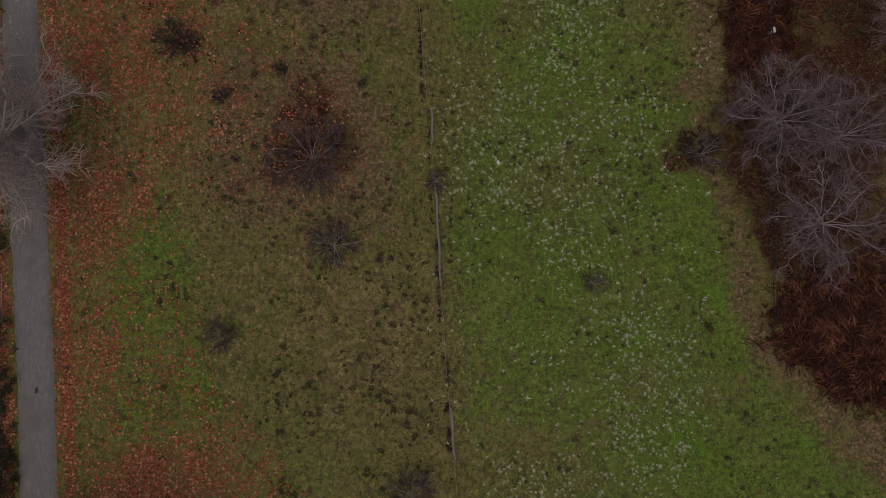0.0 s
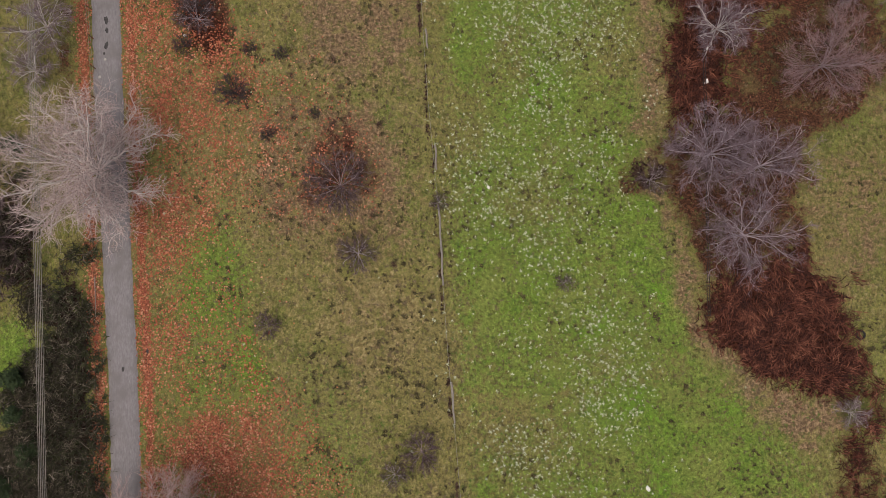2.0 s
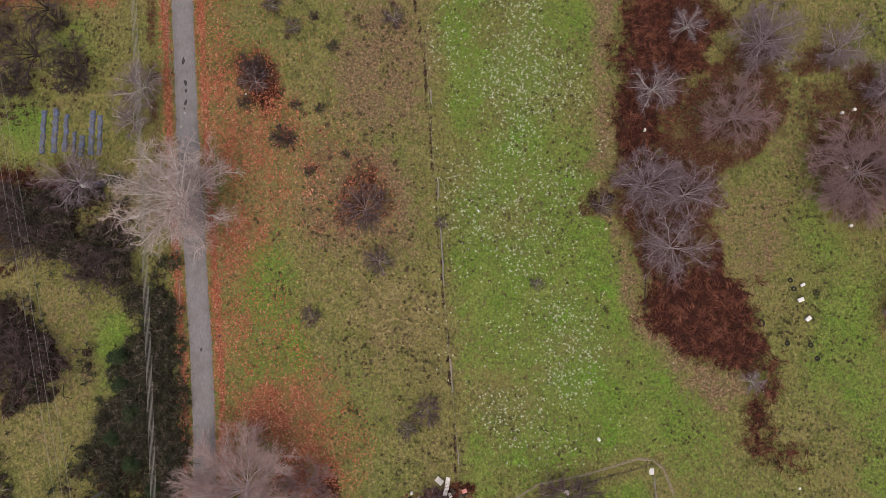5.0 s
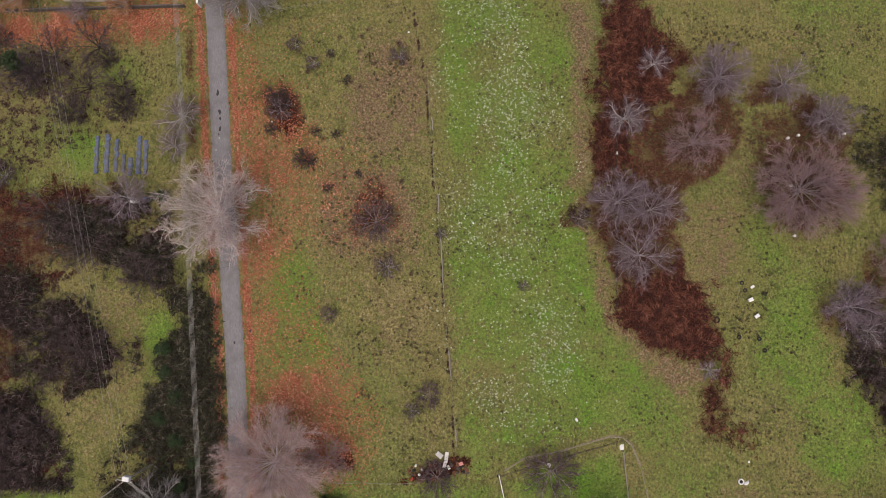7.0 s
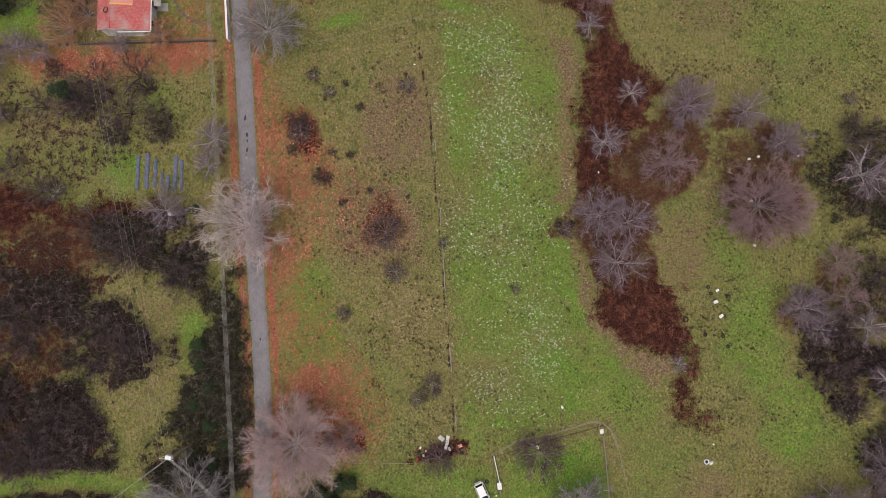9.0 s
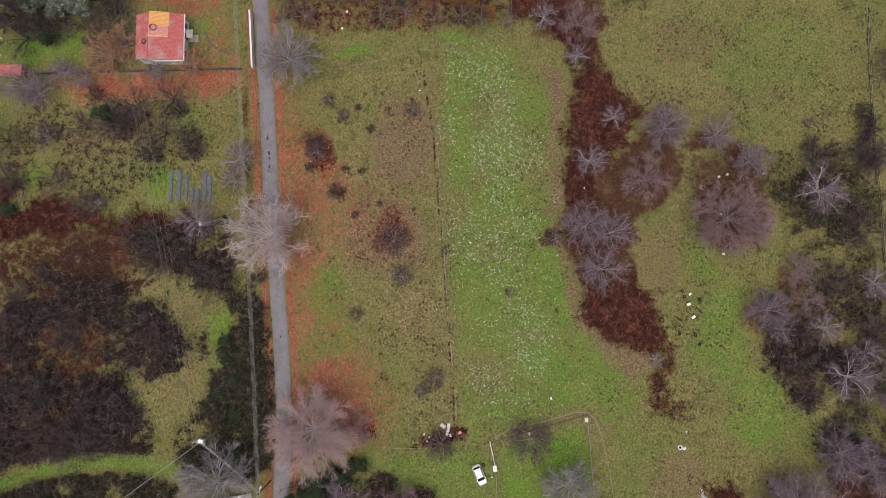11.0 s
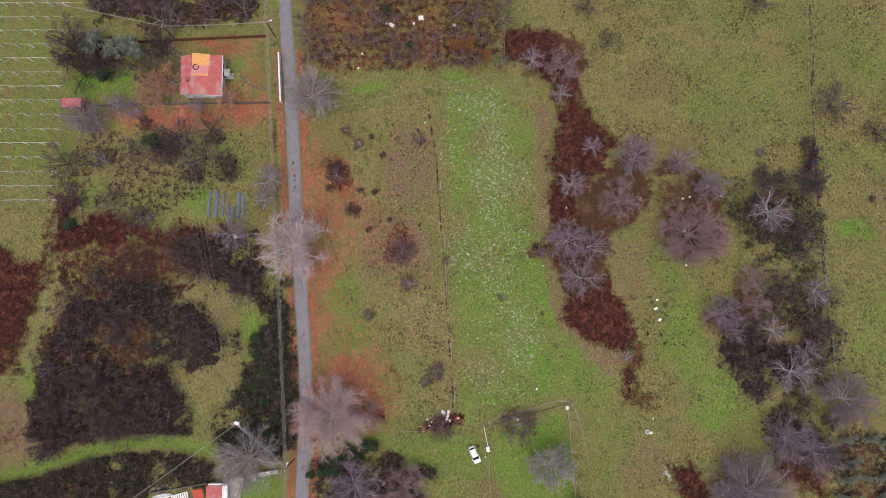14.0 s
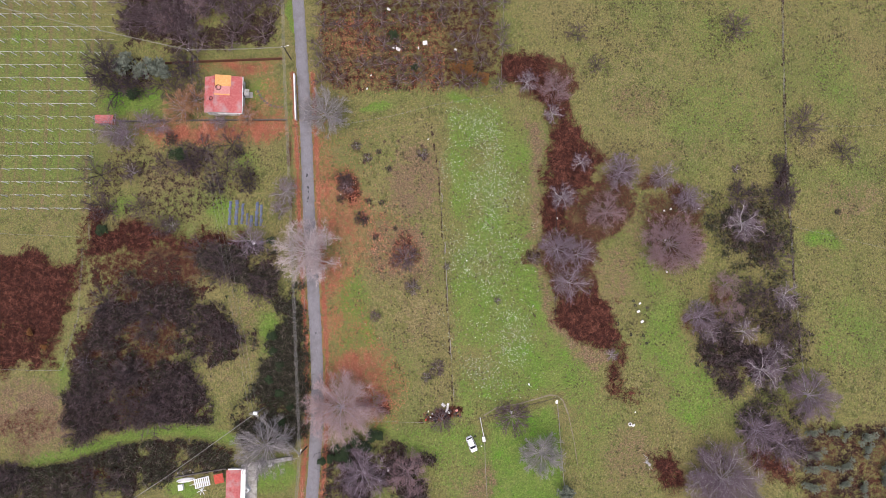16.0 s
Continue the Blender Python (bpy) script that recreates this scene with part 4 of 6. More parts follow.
def bare_tree(seed, tall, radius, limbs=9, kids=(8, 7), sprays=6, bole=0.22, thick=0.16, limb=0.06, bough=0.024, twig=0.010, wander=0.10, spread=0.8, low=-0.15, spray=0.17, reach=0.86, lean=(0, 0)):
    """A leafless tree under a domed outline: tubes for trunk, limbs and boughs, and finer tubes and slivers for twigs."""
    r = np.random.default_rng(seed)
    wood, fine = [], []
    heart = np.array([0, 0, tall * 0.36])

    def unit(v):
        return v / (np.linalg.norm(v, axis=-1, keepdims=True) + 1e-9)

    def tubes(store, pts, w0, w1, sides):
        m, n, _ = pts.shape
        d = unit(np.gradient(pts, axis=1))
        u = unit(np.cross(d, np.array([0.31, 0.87, 0.38])))
        v = np.cross(d, u)
        a = 2 * np.pi * np.arange(sides) / sides
        w = w0[:, None] + (w1 - w0)[:, None] * np.linspace(0, 1, n)[None]
        ring = pts[:, :, None] + w[:, :, None, None] * (u[:, :, None] * np.cos(a)[:, None] + v[:, :, None] * np.sin(a)[:, None])
        i, k = np.meshgrid(np.arange(n - 1), np.arange(sides), indexing="ij")
        a0, a1, b1, b0 = i * sides + k, i * sides + (k + 1) % sides, (i + 1) * sides + (k + 1) % sides, (i + 1) * sides + k
        q = np.concatenate((np.stack((a0, a1, b1), -1).reshape(-1, 3), np.stack((a0, b1, b0), -1).reshape(-1, 3)))
        store.append((ring.reshape(-1, 3), (q[None] + (np.arange(m) * n * sides)[:, None, None]).reshape(-1, 3)))

    def grow(start, way, length, n, crook):
        m = len(start)
        d = unit(way)[:, None] + np.cumsum(r.normal(0, crook, (m, n, 3)), 1)
        steps = unit(d) * (length / n)[:, None, None]
        return np.concatenate((start[:, None], start[:, None] + np.cumsum(steps, 1)), 1)

    def offshoots(pts, k, length, first=0.22):
        """Where k shoots leave each branch, which way, and how long they are."""
        m, n = len(pts), pts.shape[1] - 1
        u = first + (1 - first) * (np.arange(k)[None] + r.random((m, k))) / k
        f = np.minimum(u, 0.999) * n
        i, row = f.astype(int), np.arange(m)[:, None]
        step = pts[row, i + 1] - pts[row, i]
        p = pts[row, i] + step * (f - i)[..., None]
        d = unit(step)
        q = unit(np.cross(d, r.normal(0, 1, d.shape)))
        way = unit(d * 0.75 + q * spread * r.uniform(0.6, 1.2, (m, k, 1)) + unit(p - heart) * 0.4)
        far = np.repeat(np.broadcast_to(length, (m,))[:, None], k, 1) * (1.2 - 0.55 * u) * r.uniform(0.6, 1.15, (m, k))
        return p.reshape(-1, 3), way.reshape(-1, 3), far.ravel()
    trunk = grow(np.zeros((1, 3)), np.array([[lean[0], lean[1], 1.0]]), np.array([tall * bole * 1.3]), 5, 0.04)
    tubes(wood, trunk, np.array([thick]), np.array([thick * 0.7]), 8)
    up = r.permutation(low + (0.95 - low) * np.linspace(0, 1, limbs) ** 1.4)
    az = 2.4 * np.arange(limbs) + r.uniform(-0.3, 0.3, limbs)
    flat, out = np.sqrt(1 - up ** 2), reach * r.uniform(0.9, 1.02, limbs)
    end = np.stack((radius * out * flat * np.cos(az), radius * out * flat * np.sin(az), tall * (0.40 + 0.52 * up * out / reach)), 1)
    start = trunk[0][r.integers(3, 6, limbs)]
    t = np.linspace(0, 1, 9)[None, :, None]
    knee = start + (end - start) * np.array([0.38, 0.38, 0.62]) + r.normal(0, radius * 0.07, (limbs, 3))
    arms = start[:, None] * (1 - t) ** 2 + 2 * knee[:, None] * t * (1 - t) + end[:, None] * t ** 2
    arms += np.cumsum(r.normal(0, wander * radius * 0.14, arms.shape), 1) * t
    small = tall < 4
    if small:
        arms = arms[:, ::2]
    tubes(wood, arms, limb * r.uniform(0.8, 1.2, limbs), np.full(limbs, limb * 0.3), 5)
    p, way, far = offshoots(arms, kids[0], radius * 0.38)
    boughs = grow(p, way, far, 2 if small else 4, wander * 2.2)
    tubes(wood, boughs, np.full(len(p), bough), np.full(len(p), bough * 0.4), 3)
    p, way, far = offshoots(np.concatenate((boughs, arms[:, ::2])), kids[1], radius * 0.23)
    twigs = grow(p, way, far, 1 if small else 2, wander * 3.0)
    tubes(fine, twigs, np.full(len(p), twig), np.full(len(p), twig * 0.5), 3)
    p, way, far = offshoots(twigs, sprays, radius * spray, 0.1)
    side = unit(np.cross(way, r.normal(0, 1, way.shape))) * twig * 0.9
    tip = p + way * far[:, None]
    fine.append((np.stack((p + side, p - side, tip), 1).reshape(-1, 3), np.arange(len(p) * 3).reshape(-1, 3)))

    def joined(store):
        base = np.cumsum([0] + [len(v) for v, _ in store[:-1]])
        v = np.concatenate([v for v, _ in store])
        v[:, 2] = np.maximum(v[:, 2], 0.03)
        return v, np.concatenate([f + b for (_, f), b in zip(store, base)])
    wood, fine = joined(wood), joined(fine)
    way, off = np.arctan2(fine[0][:, 1], fine[0][:, 0]), np.hypot(fine[0][:, 0], fine[0][:, 1])
    sector = np.linspace(-np.pi, np.pi, 25)
    rim = np.array([np.percentile(off[np.abs((way - a + np.pi) % (2 * np.pi) - np.pi) < 0.2], 98.5) for a in sector])
    for v, _ in (wood, fine):
        wide = radius / np.interp(np.arctan2(v[:, 1], v[:, 0]), sector, rim * 0.8 + rim.mean() * 0.2)[:, None]
        far = np.clip(np.hypot(v[:, :1], v[:, 1:2]) / (radius * 0.35), 0, 1)
        v[:, :2] *= 1 + (wide - 1) * far * np.clip(v[:, 2:] / (tall * 0.3), 0, 1)
    return wood, fine


def make_tree(name, label, category, wood, twigs, group, **how):
    """A bare tree at the origin, with its trunk and its crown of twigs."""
    t = thing(name, label, category, group=group)
    (wv, wf), (fv, ff) = bare_tree(**how)
    part("trunk", mesh_from("trunk", wv, wf, wood), wood, t)
    part("crown", mesh_from("crown", fv, ff, twigs), twigs, t)
    return t


def plant_trees(made, spots_list, tall, radius):
    """Moves the first to the first place and copies it to the others: (x, y, crown radius, turn[, height factor])."""
    for i, (x, y, r, turn, *h) in enumerate(spots_list):
        k = r / radius
        m = pose(x, y, gz(x, y) - 0.05, 0, 0, turn) @ Matrix.Diagonal((k, k, k * (h[0] if h else 1.0), 1))
        if i == 0:
            made.matrix_basis = m
        else:
            copy_thing(made, m)


def grow_trees():
    t = make_tree("roadside_tree", "large leafless plane tree with whitish limbs beside the lane", "tree", BARK_PALE, TWIG_PALE, "", seed=3, tall=11.5, radius=7.4, limbs=24, kids=(9, 7), sprays=4, thick=0.42, limb=0.11, bough=0.05, twig=0.022, wander=0.2, spread=1.3, low=-0.3)
    plant_trees(t, [(-29.9, 10.3, 7.9, 30)], 11.5, 7.4)
    t = make_tree("roadside_tree", "broad leafless tree with dense pinkish twigs over the lane", "tree", BARK_GREY, TWIG_ROSE, "", seed=5, tall=11, radius=8.4, limbs=30, kids=(8, 9), sprays=9, thick=0.26, limb=0.07, bough=0.022, twig=0.015, spread=0.95, wander=0.08)
    plant_trees(t, [(-21.6, -25.4, 8.7, 200)], 11, 8.4)
    t = make_tree("pink_twig_tree", "leafless tree with fine pinkish twigs over leaf litter", "tree", BARK_MAUVE, TWIG_PINK, "leafless trees", seed=8, tall=7.5, radius=6.5, limbs=24, kids=(7, 8), sprays=7, thick=0.13, limb=0.045, bough=0.018, twig=0.016, spread=1.0)
    plant_trees(t, [(55.2, 12.5, 7.7, 10)], 7.5, 6.5)
    t = make_tree("pink_twig_tree", "thin leafless tree with sparse pinkish twigs", "tree", BARK_MAUVE, TWIG_PINK, "leafless trees", seed=9, tall=6.5, radius=5.0, limbs=16, kids=(7, 7), sprays=6, thick=0.11, limb=0.04, bough=0.016, twig=0.012, spread=1.1)
    plant_trees(t, [(40.1, 19.8, 5.2, 80), (28.6, 50.3, 4.3, 200), (68.5, 2.6, 3.6, 120), (69.5, -3.1, 3.3, 250), (-14.6, -25.5, 3.8, 50), (-6.7, -40.2, 5.3, 300), (-58.5, 70.0, 3.4, 30), (-66.0, 66.5, 3.0, 160)], 6.5, 5.0)
    t = make_tree("grey_tree", "leafless tree with purplish grey spreading branches", "tree", BARK_GREY, TWIG_PURPLE, "leafless trees", seed=11, tall=7.0, radius=5.0, limbs=17, kids=(8, 6), sprays=7, thick=0.14, limb=0.042, bough=0.022, twig=0.016, wander=0.18, spread=1.1)
    plant_trees(t, [(44.2, 29.6, 5.0, 75), (28.6, 11.1, 5.0, 0), (60.2, 23.2, 4.0, 160), (74.0, -31.0, 5.6, 210), (-16.9, -40.1, 6.4, 300), (61.9, -4.9, 4.5, 20)], 7.0, 5.0)
    t = make_tree("grey_tree", "leafless tree with tangled purplish grey branches", "tree", BARK_GREY, TWIG_PURPLE, "leafless trees", seed=14, tall=6.5, radius=5.0, limbs=14, kids=(7, 6), sprays=5, thick=0.13, limb=0.042, bough=0.024, twig=0.016, wander=0.22, spread=0.95)
    plant_trees(t, [(31.2, 3.2, 5.2, 190), (33.4, 10.0, 4.4, 40), (54.1, 28.5, 4.0, 250), (80.3, -34.4, 5.0, 320), (-43.7, 13.0, 4.5, 15), (-76.7, 39.0, 4.6, 220), (-70.0, 41.7, 3.2, 60), (-74.2, 37.8, 3.5, 150), (-65.9, 40.7, 2.7, 250), (-52.5, 41.7, 2.4, 20)], 6.5, 5.0)
    t = make_tree("pale_tree", "leafless tree with whitish forked branches", "tree", BARK_PALE, TWIG_PURPLE, "leafless trees", seed=17, tall=6.5, radius=4.2, limbs=14, kids=(7, 6), sprays=5, thick=0.13, limb=0.058, bough=0.03, twig=0.015, wander=0.18, spread=1.1)
    plant_trees(t, [(29.9, 23.8, 3.7, 0), (34.7, 32.0, 3.0, 140), (72.8, 17.4, 5.8, 310), (21.8, 51.7, 3.5, 90), (28.1, 43.9, 3.0, 200), (82.5, -0.1, 4.2, 270), (75.9, -16.9, 6.0, 10), (80.0, -13.1, 3.8, 190), (72.3, -8.3, 3.8, 100), (64.7, -8.4, 3.4, 250), (-36.1, 25.0, 4.2, 60), (-37.3, 20.6, 3.0, 130), (60.2, -43.0, 4.4, 160), (41.1, -13.8, 1.9, 90)], 6.5, 4.2)
    t = make_tree("spreading_tree", "large leafless tree with many whitish spreading branches", "tree", BARK_PALE, TWIG_PURPLE, "leafless trees", seed=21, tall=9, radius=9, limbs=30, kids=(10, 8), sprays=6, thick=0.24, limb=0.06, bough=0.032, twig=0.017, wander=0.18, spread=1.1)
    plant_trees(t, [(65.6, -41.8, 9.0, 300)], 9, 9)
    t = make_tree("dense_tree", "dense leafless tree with dark purple-grey twigs", "tree", BARK_GREY, TWIG_PURPLE, "leafless trees", seed=25, tall=7.5, radius=6, limbs=22, kids=(8, 8), sprays=7, thick=0.16, limb=0.05, bough=0.02, twig=0.015, wander=0.08, spread=0.95)
    plant_trees(t, [(86.7, -23.0, 6.2, 160)], 7.5, 6)
    t = make_tree("rounded_tree", "rounded leafless tree with dense grey branches", "tree", BARK_PALE, TWIG_GREY, "leafless trees", seed=19, tall=6.5, radius=4.2, limbs=22, kids=(7, 7), sprays=6, thick=0.14, limb=0.042, bough=0.024, twig=0.016)
    plant_trees(t, [(-26.5, 43.3, 6.1, 20), (-38.7, -33.8, 5.0, 77), (24.1, -35.9, 3.7, 45)], 6.5, 4.2)


def make_shrub(label, wood, twigs, seed, group="", **how):
    args = dict(seed=seed, tall=2.2, radius=1.9, limbs=9, kids=(5, 4), sprays=5, bole=0.05, thick=0.05, limb=0.03, bough=0.016, twig=0.011, spray=0.17, low=0.05, wander=0.12)
    args.update(how)
    return make_tree("shrub", label, "shrub", wood, twigs, group, **args)


def grow_shrubs():
    s = make_shrub("small leafless shrub with pale spreading stems in the meadow", BARK_GREY, TWIG_SCRUB, 31, "meadow shrubs", limbs=13, kids=(6, 5), limb=0.022, bough=0.012)
    plant_trees(s, [(-5.7, 2.2, 2.2, 0), (-21.7, 26.1, 2.0, 40), (-3.5, 34.0, 1.5, 140), (-2.3, -19.0, 1.3, 200), (-72.5, 29.4, 2.6, 220, 1.3), (-82.0, -15.4, 2.2, 10), (-63.1, 16.7, 2.2, 100), (-16.8, 33.3, 1.2, 70), (23.2, 9.0, 1.6, 30), (14.4, -1.0, 0.9, 0), (2.3, 7.1, 0.9, 50), (72.5, 30.8, 1.2, 0), (-19.5, 36.3, 1.2, 30)], 2.4, 1.9)
    s = make_shrub("low leafless shrub with pale stems and fine reddish twigs", BARK_MAUVE, TWIG_SCRUB, 33, "meadow shrubs", limbs=13, kids=(6, 6), sprays=5, limb=0.018, bough=0.010)
    plant_trees(s, [(-7.4, 8.9, 3.5, 0, 0.7), (0.3, -16.9, 1.2, 20), (-14.4, -4.7, 0.8, 80), (1.2, -28.6, 1.7, 50, 1.2), (17.8, -28.0, 2.5, 110, 0.9)], 2.4, 1.9)
    s = make_shrub("dark leafless bush with dense blackish twigs", BARK_DARK, TWIG_DARK, 35, "dark bushes", limbs=12, kids=(6, 6), sprays=6)
    plant_trees(s, [(-21.9, 27.7, 2.0, 0), (-47.9, 34.4, 1.9, 40), (-63.8, 37.7, 1.8, 80), (-45.0, 26.9, 2.8, 120), (-18.0, 18.4, 1.8, 160), (-16.4, 22.9, 0.8, 200), (-79.2, 53.4, 4.6, 240, 1.2), (83.6, 29.9, 2.4, 280), (84.5, 23.7, 2.0, 60), (82.8, 32.7, 1.9, 10), (-60.7, 55.3, 3.5, 100), (-74.9, 51.0, 3.5, 200), (-59.3, 31.7, 3.0, 320), (-53.0, 26.2, 2.7, 5), (96.9, 20.3, 0.9, 0), (50.2, -2.7, 0.5, 0), (-11.6, 30.6, 0.9, 30), (-14.1, 34.8, 0.8, 100), (-23.1, 23.4, 1.1, 210), (-13.3, 22.3, 0.8, 30), (-9.9, 16.2, 0.7, 140), (-14.6, 14.1, 0.8, 200)], 2.4, 1.9)
    s = make_shrub("tan half-leafless shrub still holding dry leaves beside the house", BARK_GREY, TWIG_TAN, 37, "", limbs=14, kids=(7, 6), sprays=6)
    plant_trees(s, [(-61.1, 44.9, 4.6, 0), (-58.4, 47.2, 1.6, 100), (-45.4, 43.4, 1.2, 10)], 2.4, 1.9)
    rng, places = random.Random(17), [(-71.4, 49.6, 3.0, 0), (-66.7, 51.1, 2.7, 50), (-60.0, 53.9, 2.7, 100), (-59.2, 49.7, 2.2, 150), (-63.2, 49.0, 2.2, 200), (-77.5, 48.9, 3.2, 250), (-80.0, 56.2, 3.5, 300), (88.6, 41.1, 3.5, 60, 0.8), (98.4, 35.1, 2.4, 130), (34.2, 64.2, 1.9, 170), (39.0, 56.4, 1.6, 10), (73.3, 65.9, 2.7, 10, 0.7)]
    for poly, n in ((THICKET_WEST, 11), (THICKET_MID, 8), (THICKET_CLUMP, 5), (THICKET_BROWN, 3), (THICKET_NORTH, 8), (THICKET_SOUTH, 8), (THICKET_EAST, 8), (THICKET_DARK, 4), (THICKET_TREES, 5), (THICKET_CORNER, 4), (THICKET_PLOT, 4), (SCRUB_GARDEN, 12)):
        px, py = [q[0] for q in poly], [q[1] for q in poly]
        while n:
            x, y = rng.uniform(min(px), max(px)), rng.uniform(min(py), max(py))
            if inside(poly, np.array([x]), np.array([y]), 1.0, 1.0)[0] > 0.7:
                places.append((x, y, rng.uniform(1.4, 3.0), rng.uniform(0, 360), rng.uniform(0.9, 1.2)))
                n -= 1
    s = make_shrub("leafless purplish brown bush with dense fine twigs", BARK_DARK, TWIG_SCRUB, 43, "thicket bushes", limbs=10, sprays=4)
    plant_trees(s, places, 2.4, 1.9)
    rng, places = random.Random(23), []
    while len(places) < 130:
        x, y = rng.triangular(-27, 1, -9), rng.triangular(-4, 44, 20)
        if inside(FIELD_LEFT, np.array([x]), np.array([y]), 1.0, 1.0)[0] > 0.7:
            places.append((x, y, 0.35 + 0.6 * rng.random() ** 2, rng.uniform(0, 360), rng.uniform(0.7, 1.1)))
    layers = [tuft(46, 1.0, 0.22, 0.05, 47, False), tuft(34, 0.65, 0.32, 0.05, 48, False), tuft(22, 0.35, 0.42, 0.045, 49, False)]
    v = np.concatenate([a for a, _ in layers])
    f = np.concatenate([b + sum(len(a) for a, _ in layers[:k]) for k, (_, b) in enumerate(layers)])
    w = thing("weed_tuft", "small tuft of dead reddish brown weed stems", "weed", group="dead weed tufts")
    part("tuft", mesh_from("tuft", v, f, TWIG_RUST), TWIG_RUST, w)
    plant_trees(w, places, 1.0, 1.0)
    # scrub on the fallow plot and over the garden ground
    s = make_shrub("leafless grey-brown scrub bush on fallow ground", BARK_MAUVE, TWIG_SCRUB, 39, "fallow scrub", limbs=8, kids=(6, 5), sprays=6)
    rng, places = random.Random(12), []
    for i in range(52):
        places.append((rng.uniform(-76.5, -38.5), rng.uniform(61.0, 77.0), rng.uniform(1.7, 3.1), rng.uniform(0, 360)))
    plant_trees(s, places, 2.4, 1.9)
    s = make_shrub("leafless fruit tree in an overgrown orchard row", BARK_MAUVE, TWIG_SCRUB, 41, "orchard trees", tall=3.4, radius=2.2, bole=0.2, limbs=8, kids=(6, 5), sprays=6)
    places = []
    for row, v in enumerate((71.5, 66.6, 61.7, 56.8, 52.2)):
        for i in range(10):
            u = -28.4 + i * 4.85 + rng.uniform(-1, 1)
            if not (row == 4 and -24 < u < -19) and rng.random() < 0.88:
                places.append((u, v + rng.uniform(-1, 1), rng.uniform(2.0, 2.9), rng.uniform(0, 360)))
    plant_trees(s, places, 3.4, 2.2)


def leafy(name, label, material, seed, places, group, tall=2.2, clumps=300, leaf=0.28, category="bush"):
    """A bush of many small leaf clumps on short stems, uneven, with gaps."""
    r = np.random.default_rng(seed)
    b = thing(name, label, category, group=group)
    part("stem", rod([(0, 0, 0), (0.05, 0.02, tall * 0.3), (-0.03, 0.05, tall * 0.6)], 0.09, 6, 0.5), BARK_DARK, b)
    vs, fs = [], []
    lobes = [(r.normal(0, 0.45), r.normal(0, 0.45), tall * r.uniform(0.35, 0.8), r.uniform(0.35, 0.75)) for _ in range(9)]
    tv, tf = tuft(5, 1.0, 0.5, 0.26, seed, False)
    for i in range(clumps):
        lx, ly, lz, lr = lobes[i % 9]
        d = r.normal(0, 1, 3)
        d /= np.linalg.norm(d)
        p = np.array((lx, ly, lz)) + d * lr * r.uniform(0.6, 1.05)
        a = r.uniform(0, 6.28)
        rot = np.array([[math.cos(a), -math.sin(a), 0], [math.sin(a), math.cos(a), 0], [0, 0, 1]])
        vs.append(tv @ rot.T * leaf * r.uniform(0.6, 1.3) + p), fs.append(tf + i * len(tv))
    v = np.concatenate(vs)
    v[:, 2] = np.maximum(v[:, 2], 0.05)
    part("crown", mesh_from("crown", v, np.concatenate(fs), material), material, b)
    plant_trees(b, places, tall, 1.2)


def grow_evergreens():
    rng, places = random.Random(21), []
    for row in range(5):
        for i in range(7):
            u, v = 88.8 + i * 4.0 + rng.uniform(-1, 1) - row * 0.5, -32.3 - row * 3.9 + rng.uniform(-1, 1)
            if rng.random() < 0.7:
                places.append((u, v, rng.uniform(0.9, 1.6), rng.uniform(0, 360)))
    leafy("olive_tree", "small grey-green olive tree in a young grove", OLIVE_LEAF, 3, places, "olive grove", category="tree")
    leafy("grey_conifer", "silvery green garden shrub beside a hedge", OLIVE_LEAF, 5, [(-71.6, 53.8, 2.0, 0), (-66.2, 54.1, 2.0, 80), (-75.1, 55.9, 1.7, 170), (30.1, -45.6, 1.5, 40)], "garden shrubs")
    places = [(-23.0 + i * 2.0, -34.1 + rng.uniform(-1.2, 1.2) + i * 0.16, rng.uniform(1.2, 1.8), i * 50) for i in range(6)]
    places += [(-26.2 + i * 1.6, -37.6 + rng.uniform(-1.2, 1.2), rng.uniform(1.1, 1.6), i * 70) for i in range(5)]
    places += [(-36.2 + rng.uniform(-3.7, 2.2), -9.0 - i * 3.4, rng.uniform(0.8, 1.4), i * 40) for i in range(8)]
    places += [(-61.1, 34.0, 2.0, 0), (-79.2, 16.1, 1.5, 60), (-38.9, 13.4, 1.2, 0), (-73.2, 47.9, 1.7, 200), (-5.3, 55.9, 1.0, 20), (-10.9, 63.8, 1.4, 90)]
    leafy("evergreen_bush", "dark green evergreen bush in rough undergrowth", EVERGREEN, 7, places, "evergreen bushes")
    leafy("autumn_shrub", "shrub with golden brown autumn leaves", IVY_YELLOW, 9, [(8.1, 54.4, 1.7, 0), (5.6, 55.3, 1.2, 90), (11.3, 53.0, 1.1, 190), (-95.1, -8.6, 0.6, 0), (-91.6, -11.9, 0.5, 60)], "autumn shrubs")


# ---- built things ----


def sag_line(a, b, dip, n=14, side=0.0):
    """Points of a hanging wire between a and b, shifted sideways."""
    a, b = Vector(a), Vector(b)
    d = (b - a)
    s = Vector((-d.y, d.x, 0)).normalized() * side
    return [a + d * (i / n) + s - Vector((0, 0, dip * 4 * (i / n) * (1 - i / n))) for i in range(n + 1)]


def power_line(label, spans, offsets, dip=0.8, radius=0.035):
    """Wires side by side over one or more spans of (x, y, z) points."""
    t = thing("overhead_cable", label, "cable", spans[0])
    inv = Vector(spans[0])
    for o in offsets:
        pts = []
        for a, b in zip(spans, spans[1:]):
            pts += [p - inv for p in sag_line(a, b, dip, 16, o)][(1 if pts else 0):]
        part("wire", rod(pts, radius, 4, 1.0), CABLE, t)


